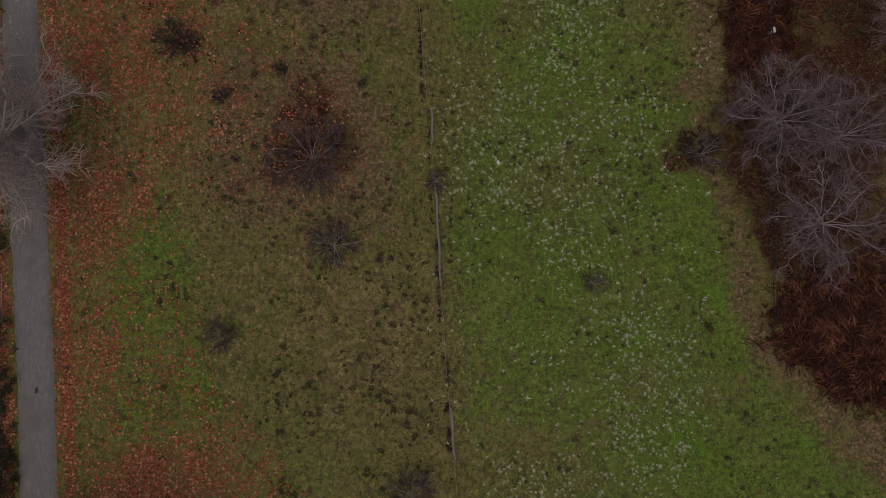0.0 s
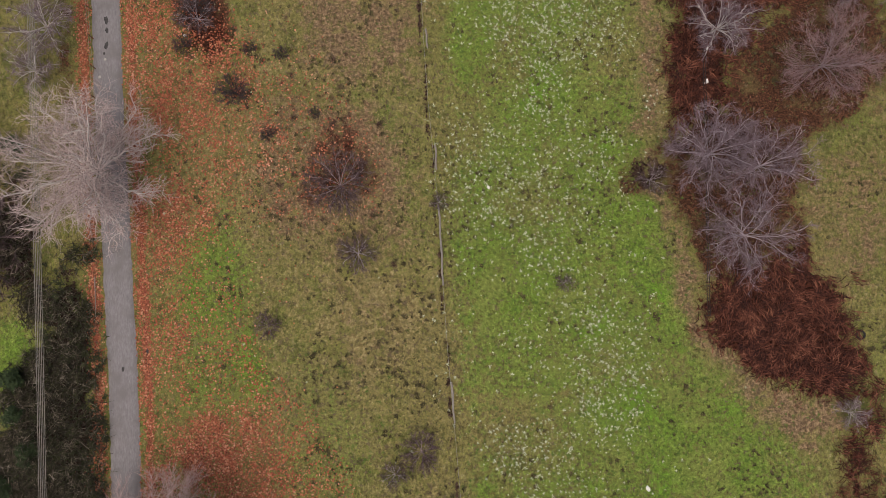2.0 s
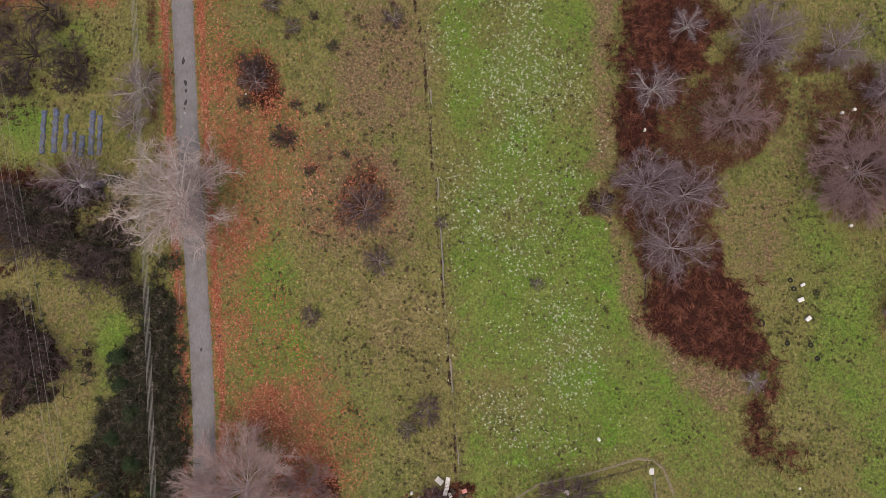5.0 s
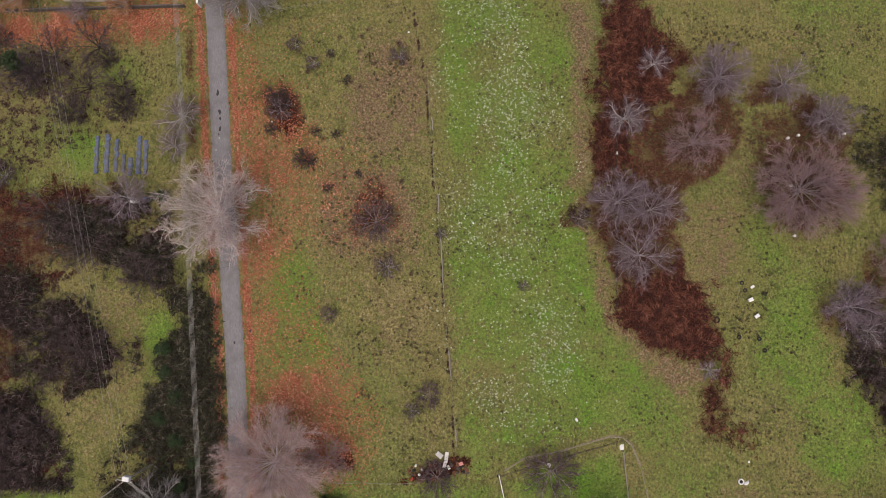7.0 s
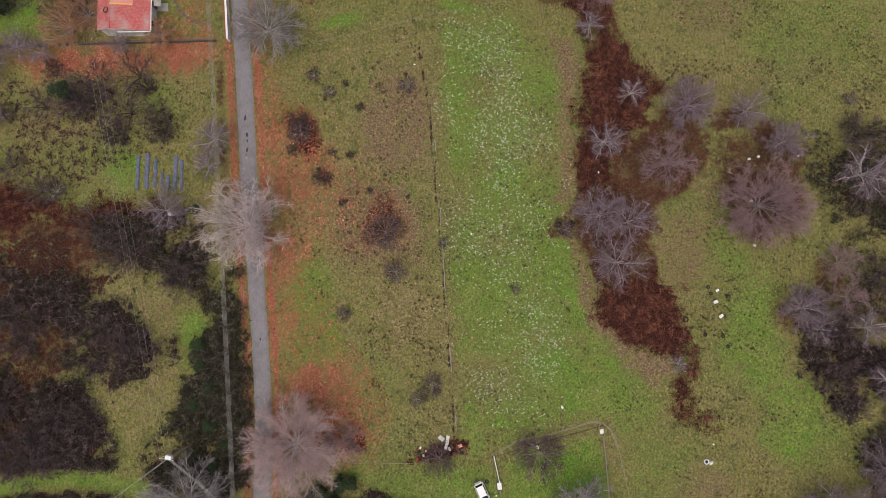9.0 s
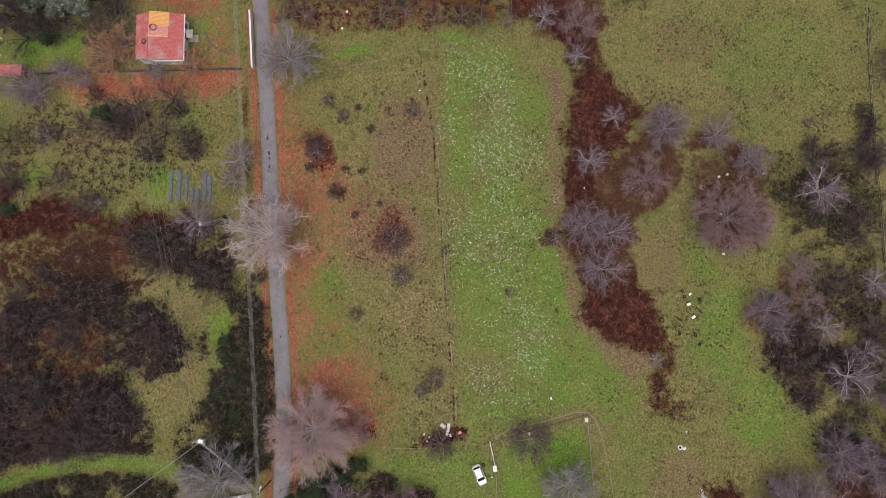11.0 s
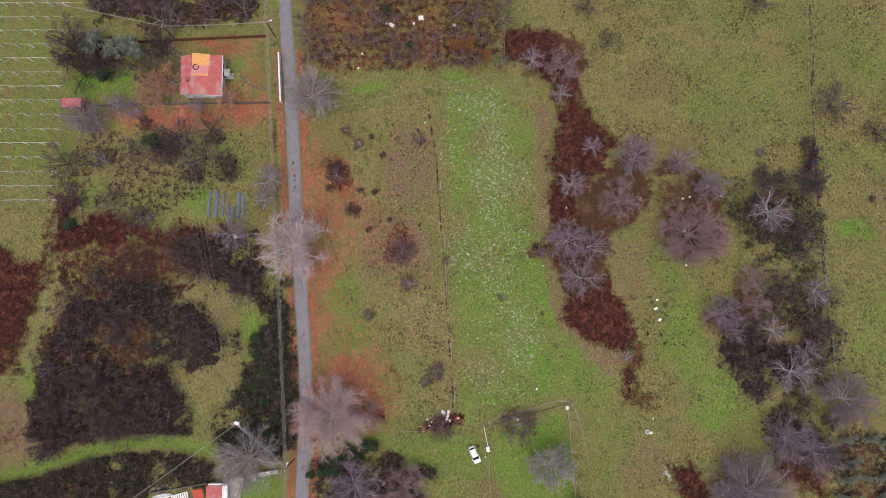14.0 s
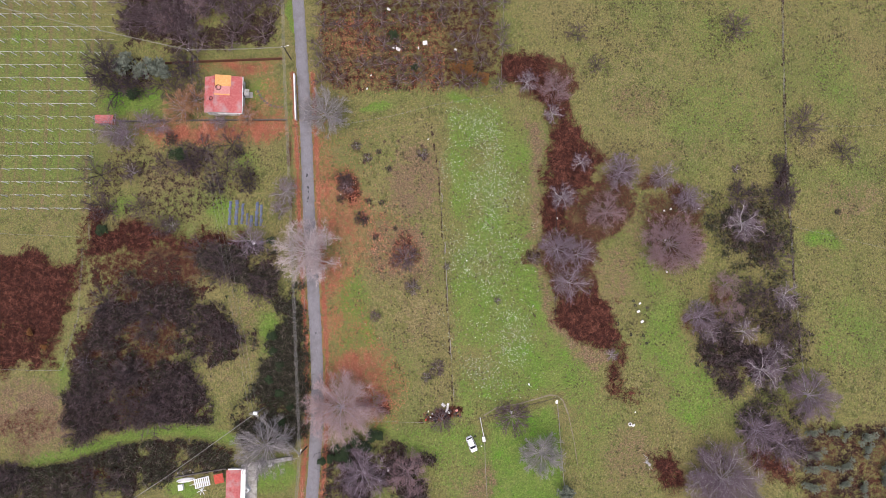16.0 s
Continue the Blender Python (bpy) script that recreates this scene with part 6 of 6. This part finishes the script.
def build_fences():
    fence_run("wire fence with slim dark posts through the bracken", [(28.9, 24.7), (28.6, 12.7), (28.0, -4.4)], 3.0, 1.25, 2, DARK_WOOD, 0.045, 0.032, wire_material=BLACK_RUBBER)
    for i, (x, y) in enumerate(((28.9, 18.6), (29.1, 21.9))):
        p = thing("fence_insulator", "white plastic insulator box on the fence", "insulator", (x, y, gz(x, y)), 8)
        part("stake", rod([(0, 0, -0.1), (0, 0, 1.1)], 0.04, 6), WHITE_PAINT, p)
        part("housing", box((-0.09, -0.2 + 0.1 * i, 0.85, 0.09, 0.22 - 0.12 * i, 1.12), bevel=0.03), WHITE_PAINT, p)
    # the field boundary: remains of a fence with fallen grey rails
    fence_run("remains of a dark post fence between two fields", [(0.6, 32.5), (1.4, 16.8), (2.2, 7.2), (2.6, -2.0), (3.4, -14.4), (4.1, -24.3)], 5.5, 0.7, 1, DARK_WOOD, 0.05, 0.015)
    for a, b, off in (((2.0, 12.8), (2.1, 10.3), 0.05), ((2.2, 6.9), (2.5, 2.5), 0.0), ((2.4, 3.1), (2.6, -1.1), 0.07), ((3.2, -10.4), (3.5, -14.3), 0.0), ((1.2, 24.7), (1.4, 22.7), 0.0), ((4.0, -21.8), (4.1, -23.5), 0.0)):
        d = Vector((b[0] - a[0], b[1] - a[1], 0))
        r = thing("fallen_rail", "fallen weathered grey wooden rail on the field boundary", "rail", (*a, max(gz(*a), gz(*b)) + 0.12 + off), math.degrees(math.atan2(d.y, d.x)), group="fallen rails")
        part("rail", rod([(0, 0, 0), (d.length * 0.3, 0.06, 0.05), (d.length * 0.7, -0.05, 0.03), (d.length, 0, 0)], 0.11, 6, 0.75), OLD_WOOD, r)
    # paddock by the car
    fence_run("wire fence with dark posts along the lawn", [(10.0, -28.5), (28.2, -23.7)], 2.6, 1.0, 3, DARK_WOOD, 0.05, 0.02, wire_material=DARK_WOOD)
    fence_run("brown wooden rail fence beside the parked car", [(11.1, -33.1), (11.7, -46.6), (12.2, -56.4)], 2.4, 0.9, 2, OLD_WOOD, 0.05, rails=True)
    fence_run("pale double rail fence along the lawn", [(28.4, -25.3), (28.8, -32.3), (29.8, -46.6), (30.4, -56.5)], 2.6, 0.9, 2, OLD_WOOD, 0.06, rails=True)
    g = thing("white_gate", "white painted tubular gate between post and lawn", "gate", (10.2, -28.4, 0), math.degrees(math.atan2(-1, 0.2)))
    for x in (0.0, 4.9):
        part("gate_post", box((x - 0.1, -0.1, -0.2, x + 0.1, 0.1, 1.15), bevel=0.02), WHITE_PAINT, g)
    for z in (0.3, 0.65, 1.0):
        part("rail", rod([(0.1, 0, z), (4.8, 0, z)], 0.06, 6), WHITE_PAINT, g)
    for x in (1.6, 3.2):
        part("stile", rod([(x, 0, 0.3), (x, 0, 1.0)], 0.04, 6), WHITE_PAINT, g)
    x, y = (11.0, -33.1)
    p = thing("gate_pier", "pale concrete gate pier with a small cap", "pier", (x, y, 0), 8)
    part("pier", box((-0.3, -0.5, -0.2, 0.3, 0.5, 1.0), bevel=0.03), CONCRETE, p)
    part("cap", box((-0.36, -0.56, 1.003, 0.36, 0.56, 1.1), bevel=0.02), WHITE_PAINT, p)
    fence_run("sagging wire fence on dark posts in the eastern hedge", [(86.1, 91.0), (85.2, 59.0), (84.8, 34.9), (85.4, 6.0), (86.7, -22.0)], 3.5, 1.1, 2, DARK_WOOD, 0.05, 0.02)
    fence_run("low wire fence crossing the eastern pasture", [(86.1, 16.6), (96.2, 14.2), (112.5, 10.4)], 4.0, 1.0, 2, DARK_WOOD)
    fence_run("low wire fence beside purple shrubs", [(92.1, 41.4), (103.2, 41.3), (117.2, 42.3)], 4.0, 1.0, 2, DARK_WOOD)
    fence_run("pale slender posts with wire at the orchard edge", [(16.5, 81.8), (16.3, 67.3), (15.7, 51.6)], 3.5, 1.5, 2, OLD_WOOD)
    fence_run("old wire fence along the top of the meadow", [(-21.6, 41.6), (-10.0, 43.7), (-0.4, 46.3), (14.7, 49.0)], 4.0, 1.0, 2, DARK_WOOD)
    fence_run("old low wire fence along the grass track", [(-14.8, -29.1), (-2.3, -29.4)], 2.5, 0.6, 2, RUST_IRON)


def tyre(x, y, turn, r=0.24):
    t = thing("tyre", "old black tyre lying flat in the pasture", "tyre", (x, y, gz(x, y)), turn, group="old tyres")
    part("casing", ring(r, 0.1, 0.8), BLACK_RUBBER, t)


def crate(x, y, turn, w=0.66, d=0.42, tall=0.5):
    c = thing("white_crate", "white box with a lid standing on a dark stand", "box", (x, y, gz(x, y)), turn, group="white boxes in the pasture")
    part("stand", box((-w / 2 + 0.05, -d / 2 + 0.05, -0.05, w / 2 - 0.05, d / 2 - 0.05, 0.2)), DARK_WOOD, c)
    part("body", box((-w / 2, -d / 2, 0.203, w / 2, d / 2, tall), bevel=0.02), WHITE_PAINT, c)
    part("lid", box((-w / 2 - 0.04, -d / 2 - 0.04, tall + 0.003, w / 2 + 0.04, d / 2 + 0.04, tall + 0.09), bevel=0.02), WHITE_PAINT, c)


def bucket(x, y, lift=0.0, r=0.3):
    b = thing("bucket", "white plastic bucket standing in rough grass", "bucket", (x, y, gz(x, y) + lift), 0, group="white buckets")
    part("body", rod([(0, 0, 0), (0, 0, 0.42)], r * 0.82, 12, 1.2), WHITE_PAINT, b)
    part("rim", ring(r * 0.95, 0.03), WHITE_PAINT, b, m=pose(0, 0, 0.4))
    part("handle", rod([(-r, 0, 0.4), (-r * 0.6, 0.15, 0.55), (r * 0.6, 0.15, 0.55), (r, 0, 0.4)], 0.012, 5), WIRE, b)


def crumple(name, label, category, x, y, w, d, h, material, seed, z=None):
    """A crumpled sheet or sack with folds."""
    rng = random.Random(seed)
    bm = bmesh.new()
    bmesh.ops.create_icosphere(bm, subdivisions=2, radius=1)
    for v in bm.verts:
        k = rng.uniform(0.65, 1.15)
        v.co = Vector((v.co.x * w / 2 * k, v.co.y * d / 2 * k, max(v.co.z, -0.4) * h * k + h * 0.4))
    t = thing(name, label, category, (x, y, gz(x, y) if z is None else z), rng.uniform(0, 180))
    part("fabric", bm, material, t)


def build_clutter():
    for x, y, a in ((48.0, -3.6, 20), (48.8, -6.0, 35)):
        crate(x, y, a)
    crate(48.4, -1.7, 30, 0.5, 0.28, 0.35)
    for x, y, a in ((47.4, -2.2, 0), (47.0, -1.1, 40), (49.2, -9.4, 90), (49.9, -11.1, 10), (46.2, -9.1, 70)):
        tyre(x, y, a)
    tyre(9.0, -32.6, 15)
    tyre(43.0, -6.5, 15, 0.4)
    for x, y in ((54.9, 20.6), (56.5, 21.0), (63.4, 21.1), (55.0, 13.4), (55.1, 5.8)):
        bucket(x, y, 0, 0.2)
    bucket(17.5, -27.1, 0, 0.3)
    for i, (x, y, s) in enumerate(((21.8, -20.7, 0.5), (7.2, 8.5, 0.36), (28.3, -24.8, 0.85), (-11.9, 70.7, 0.9), (-9.5, 60.6, 1.3), (4.6, 60.5, 0.7), (-10.6, 60.9, 0.6), (-11.2, -40.3, 0.9), (-13.1, -42.8, 0.6), (-4.5, 60.9, 0.6), (-23.1, 24.5, 0.3), (-16.1, 53.9, 0.5), (-17.0, 50.6, 0.5), (-2.1, 38.0, 0.35), (46.8, -27.2, 0.35), (10.5, -34.9, 0.35))):
        crumple("litter_sheet", "crumpled white plastic sheet lying in the grass", "plastic litter", x, y, s * 1.2, s * 0.8, 0.15, WHITE_PAINT, i + 3)
    x, y = (-2.9, 61.9)
    t = thing("white_table", "square white table among the orchard trees", "table", (x, y, gz(x, y)), 5)
    part("tabletop", box((-0.55, -0.5, 0.7, 0.55, 0.5, 0.76), bevel=0.02), WHITE_PAINT, t)
    for sx in (-0.48, 0.48):
        for sy in (-0.43, 0.43):
            part("leg", box((sx - 0.04, sy - 0.04, 0, sx + 0.04, sy + 0.04, 0.698)), WHITE_PAINT, t)
    x, y = (45.5, -30.0)
    t = thing("feed_tub", "round white feed tub with dark bottom in grass", "tub", (x, y, gz(x, y)), 0)
    part("tub", ring(0.36, 0.1, 1.4), WHITE_PAINT, t)
    part("bottom", rod([(0, 0, 0), (0, 0, 0.1)], 0.32, 14), BLACK_RUBBER, t)
    crumple("litter_sheet", "crumpled white plastic sheet beside a feed tub", "plastic litter", *(46.3, -30.2), 0.9, 0.5, 0.2, WHITE_PAINT, 91)
    # pale trough with dead branches
    x, y = (49.4, -38.9)
    t = thing("feed_trough", "pale cut log stump among dead branches", "log", (x, y, gz(x, y)), -40)
    part("log", rod([(-0.6, 0, 0.2), (0.7, 0.1, 0.3)], 0.32, 10, 0.8), CONCRETE, t)
    for a, l in ((150, 2.6), (135, 1.8), (170, 1.6), (-20, 1.9), (-45, 1.5), (200, 1.2)):
        part("branch", rod([(0, 0, 0.3), (l * 0.6 * math.cos(math.radians(a)), l * 0.6 * math.sin(math.radians(a)), 0.55), (l * math.cos(math.radians(a + 8)), l * math.sin(math.radians(a + 8)), 0.4)], 0.05, 5, 0.4), BARK_PALE, t)
    # burnt rubbish heap with boards
    hx, hy = (1.3, -27.8)
    heap = thing("rubbish_heap", "dark burnt rubbish heap of rubble and ash", "heap", (hx, hy, gz(hx, hy)))
    rng = random.Random(5)
    for i in range(70):
        a, d = rng.uniform(0, 6.28), rng.random() ** 0.6
        px, py = math.cos(a) * d * 4.6, math.sin(a) * d * 1.35 + 0.3 * math.sin(math.cos(a) * d * 4)
        s = rng.uniform(0.2, 0.6)
        bm = bmesh.new()
        bmesh.ops.create_icosphere(bm, subdivisions=1, radius=s * 0.6)
        for v in bm.verts:
            v.co = Vector((v.co.x * rng.uniform(0.7, 1.3), v.co.y * rng.uniform(0.7, 1.3), v.co.z * rng.uniform(0.4, 0.8)))
        part("rubble", bm, (RUST_IRON, DARK_WOOD, BLACK_RUBBER, RUST_IRON)[i % 4], heap, m=pose(px, py, s * 0.15))
    for i, (x, y, a, l, w) in enumerate(((1.6, -25.4, 140, 1.0, 0.7), (2.6, -25.7, 80, 1.5, 0.55), (2.4, -26.5, 75, 1.4, 0.5), (2.9, -27.1, 120, 0.6, 0.4), (4.7, -26.6, 20, 0.6, 0.5))):
        b = thing("board", "whitish weathered board thrown on the rubbish heap", "board", (x, y, gz(x, y) + 0.35 + 0.07 * i), a, group="discarded boards")
        b.matrix_basis = b.matrix_basis @ pose(0, 0, 0, 6 * (-1) ** i, 4, 0)
        part("board", box((-l / 2, -w / 2, 0, l / 2, w / 2, 0.05), bevel=0.01), PINK_SHEET if i == 4 else WHITEWASH, b)
    crumple("red_can", "bright red dented metal can in the rubbish heap", "can", *(-2.5, -28.8), 0.8, 0.35, 0.3, RED_PAINT, 17)
    for i, (x, y) in enumerate(((-1.9, -26.9), (-1.0, -27.5), (-1.4, -28.2))):
        crumple("white_lump", "small white plastic container on burnt rubbish", "plastic litter", x, y, 0.5, 0.35, 0.3, WHITE_PAINT, 60 + i)


def build_yard():
    # outbuilding and stored things at the foot of the scrub
    x0, y0 = (-47.8, -39.5)
    s = thing("outbuilding", "long outbuilding with a ribbed red roof and white side", "outbuilding", (x0, y0, 0))
    part("wall", box((0.15, -12.0, 0, 3.9, -0.15, 2.3)), WHITEWASH, s)
    part("roof", corrugated(0.0, -12.2, 3.2, 0.0, 2.75, 2.5, "x"), RED_SHEET, s, "ribbed red sheet roof")
    part("eaves", box((3.22, -12.2, 2.3, 4.3, 0.3, 2.42), bevel=0.02), WHITE_PAINT, s, "white flat eaves")
    part("parapet", box((0.3, 0.02, 2.3, 4.3, 0.3, 2.55), bevel=0.02), WHITE_PAINT, s)
    yx, yy = (-43.1, -42.4)
    p = thing("concrete_yard", "worn concrete yard beside the outbuilding", "paving", (yx, yy, 0), kind="structure")
    part("slab", box((-1.6, -9.0, -0.15, 1.6, 3.2, 0.14), bevel=0.02), CONCRETE, p)
    for u in ((-44.2, -43.7), (-43.6, -44.4)):
        t = thing("water_tank", "round white water tank standing on the yard", "tank", (*u, 0.14), 0, group="water tanks")
        part("tank", rod([(0, 0, 0), (0, 0, 0.1), (0, 0, 0.95), (0, 0, 1.1)], 0.6, 16, 0.95), WHITE_PAINT, t)
        part("lid", rod([(0, 0, 1.1), (0, 0, 1.2)], 0.25, 12), CONCRETE, t)
    wall_run("retaining_wall", "dark retaining wall behind the yard", (-60.2, -41.6), (-48.5, -39.7), 0.9, 0.3, STONE)
    wall_run("retaining_wall", "pale gravelly wall top along the yard", (-45.1, -39.3), (-33.5, -37.4), 0.7, 0.9, CONCRETE)
    tx, ty = (-49.9, -41.7)
    t = thing("lean_to", "small lean-to with an orange-red sheet roof", "shed", (tx, ty, 0), 12)
    for sx in (-0.85, 0.85):
        for sy in (-0.85, 0.85):
            part("post", box((sx - 0.05, sy - 0.05, -0.1, sx + 0.05, sy + 0.05, 1.5)), OLD_WOOD, t)
    part("roof", corrugated(-1.05, -1.05, 1.05, 1.05, 1.62, 1.52, "x"), RED_PAINT, t)
    bx, by = (-58.0, -42.4)
    b = thing("upturned_boat", "long white hull lying upside down", "boat", (bx, by, gz(bx, by)), 8)
    bm = bmesh.new()
    rows = []
    for i in range(9):
        u = -2.1 + 4.2 * i / 8
        w = 0.55 * (1 - (abs(u) / 2.3) ** 3)
        rows.append([bm.verts.new((u, sgn * w, z * (0.4 + w))) for sgn, z in ((-1, 0.0), (-0.85, 0.35), (0, 0.62), (0.85, 0.35), (1, 0.0))])
    for a, c in zip(rows, rows[1:]):
        for k in range(4):
            bm.faces.new((a[k], c[k], c[k + 1], a[k + 1]))
    part("hull", bm, WHITE_PAINT, b)
    part("keel", box((-1.9, -0.03, 0.42, 1.9, 0.03, 0.62)), CONCRETE, b)
    fx, fy = (-54.1, -42.8)
    f = thing("slatted_trailer", "white slatted frame trailer parked in the yard", "trailer", (fx, fy, gz(fx, fy)), 14)
    part("frame", box((-1.8, -1.05, 0.5, 1.8, -0.95, 0.62), (-1.8, 0.95, 0.5, 1.8, 1.05, 0.62), (-2.9, -0.05, 0.45, -1.8, 0.05, 0.55)), WHITE_PAINT, f)
    for i in range(8):
        part("slat", box((-1.7 + i * 0.46, -1.0, 0.625, -1.4 + i * 0.46, 1.0, 0.67)), WHITE_PAINT, f)
    for sy in (-1.12, 1.12):
        part("wheel", rod([(0.2, sy - 0.07, 0.28), (0.2, sy + 0.07, 0.28)], 0.28, 14), BLACK_RUBBER, f)
    for i, (u, w, d, tall) in enumerate((((-58.9, -43.9), 1.1, 1.3, 0.9), ((-38.4, -38.9), 1.0, 0.6, 0.9), ((-40.7, -39.1), 0.9, 0.6, 0.9), ((-35.7, -37.6), 0.5, 0.4, 0.9))):
        k = thing("white_cabinet", "discarded white household cabinet standing outdoors", "cabinet", (*u, -0.05), 10, group="discarded cabinets")
        part("body", box((-w / 2, -d / 2, 0, w / 2, d / 2, tall), bevel=0.03), WHITE_PAINT, k)
        part("door", box((-w / 2 + 0.04, -d / 2 - 0.03, 0.08, w / 2 - 0.04, -d / 2 - 0.002, tall - 0.05), bevel=0.01), WHITE_PAINT, k)
    dx, dy = (-53.8, -44.3)
    a = thing("airer", "white radial clothes airer on a short pole", "airer", (dx, dy, gz(dx, dy)))
    part("pole", rod([(0, 0, -0.1), (0, 0, 1.4)], 0.04, 6), WHITE_PAINT, a)
    for i in range(7):
        g = 2 * math.pi * i / 7
        part("arm", rod([(0, 0, 1.3), (1.1 * math.cos(g), 1.1 * math.sin(g), 1.5)], 0.06, 5), WHITE_PAINT, a)
    rng = random.Random(9)
    r = thing("rubble_pile", "heap of grey broken rubble beside the wall", "heap", (-58.1, -40.7, 0))
    for i in range(26):
        s = rng.uniform(0.2, 0.5)
        part("rubble", box((-s / 2, -s / 3, -s / 4, s / 2, s / 3, s / 4), bevel=0.04), STONE if i % 3 else CONCRETE, r, m=pose(rng.uniform(-2, 2), rng.uniform(-0.7, 0.7), s * 0.25, rng.uniform(-25, 25), rng.uniform(-25, 25), rng.uniform(0, 180)))


def build_verge_pole():
    a, b = Vector((-31.5, 0.3, 0)), Vector((-31.3, -3.6, 0))
    d = b - a
    p = thing("fallen_pole", "slim pale pole lying on leaf litter beside the lane", "pole", (a.x, a.y, max(gz(a.x, a.y), gz(b.x, b.y)) + 0.1), math.degrees(math.atan2(d.y, d.x)))
    part("pole", rod([(0, 0, 0), (d.length * 0.5, 0.03, 0.03), (d.length, 0, 0)], 0.045, 6, 0.8), OLD_WOOD, p)


def build_road_marks():
    rng = random.Random(3)
    for x, y, rx, ry, mat, kind in ((-31.3, 29.1, 0.22, 0.55, TAR, 0), (-31.0, 26.2, 0.22, 0.45, TAR, 0), (-30.9, 25.1, 0.2, 0.3, TAR, 0), (-30.9, 23.5, 0.2, 0.45, TAR, 0), (-31.1, 22.7, 0.12, 0.2, TAR, 0), (-26.2, -7.0, 0.12, 0.3, TAR, 0), (-28.5, -8.7, 0.14, 0.3, TAR, 0), (-29.2, 14.1, 0.3, 0.3, TAR, 0), (-31.0, 22.1, 0.13, 0.13, CONCRETE, 1), (-31.5, 20.3, 0.15, 0.15, CONCRETE, 1)):
        t = thing("road_patch", "round pale metal cover set in the asphalt" if kind else "small irregular dark tar repair on the lane", "road patch", (x, y, 0.0), rng.uniform(-10, 10), group="lane repairs")
        bm = bmesh.new()
        rim = [(math.cos(a) * rx * (1 if kind else rng.uniform(0.55, 1.2)), math.sin(a) * ry * (1 if kind else rng.uniform(0.6, 1.15))) for a in [2 * math.pi * i / 14 for i in range(14)]]
        low, top = [bm.verts.new((a, b, 0.02)) for a, b in rim], [bm.verts.new((a, b, 0.083)) for a, b in rim]
        bm.faces.new(top)
        for i in range(14):
            bm.faces.new((low[i], low[(i + 1) % 14], top[(i + 1) % 14], top[i]))
        part("cover" if kind else "tar", bm, mat, t)


def build_footpath():
    """A narrow trodden strip curving along the paddock fence."""
    pts = [Vector((*p, 0)) for p in ((11.0, -27.9), (14.1, -26.1), (19.8, -25.1), (24.1, -23.9), (26.7, -23.2), (28.5, -23.4), (29.8, -24.5), (31.0, -27.7), (32.3, -34.3), (33.0, -39.7))]
    rng = random.Random(8)
    bm = bmesh.new()
    last = None
    for a, b in zip(pts, pts[1:]):
        n = max(1, int((b - a).length / 0.5))
        s = Vector((a.y - b.y, b.x - a.x, 0)).normalized()
        for k in range(n):
            p = a + (b - a) * k / n
            wide = (0.16 if p.x < 31 else 0.09) * rng.uniform(0.6, 1.3)
            row = [bm.verts.new((q.x, q.y, gz(q.x, q.y) + h)) for q, h in ((p + s * wide, 0.03), (p, 0.09), (p - s * wide, 0.03))]
            if last:
                bm.faces.new((last[0], row[0], row[1], last[1])), bm.faces.new((last[1], row[1], row[2], last[2]))
            last = row
    me = bpy.data.meshes.new("footpath")
    bm.to_mesh(me)
    bm.free()
    me.materials.append(TRODDEN)
    tagged(new("footpath", me), "narrow trodden pale earth path through grass", "path", kind="structure")


build_footpath()
BUILT += [(-57.8, 43.7, -47.1, 55.0), (-61.0, -47.5, -41.5, -40.4), (-34.7, 42.4, -34.4, 54.4)]
build_power()
build_vineyard()
build_house()
build_garden()
build_car()
build_fences()
build_clutter()
build_yard()
build_road_marks()
build_verge_pole()
grow_trees()
grow_shrubs()
grow_evergreens()
grow_meadow()
grow_tussocks()
grow_weeds()
grow_leaves()
grow_bracken()
grow_thickets()
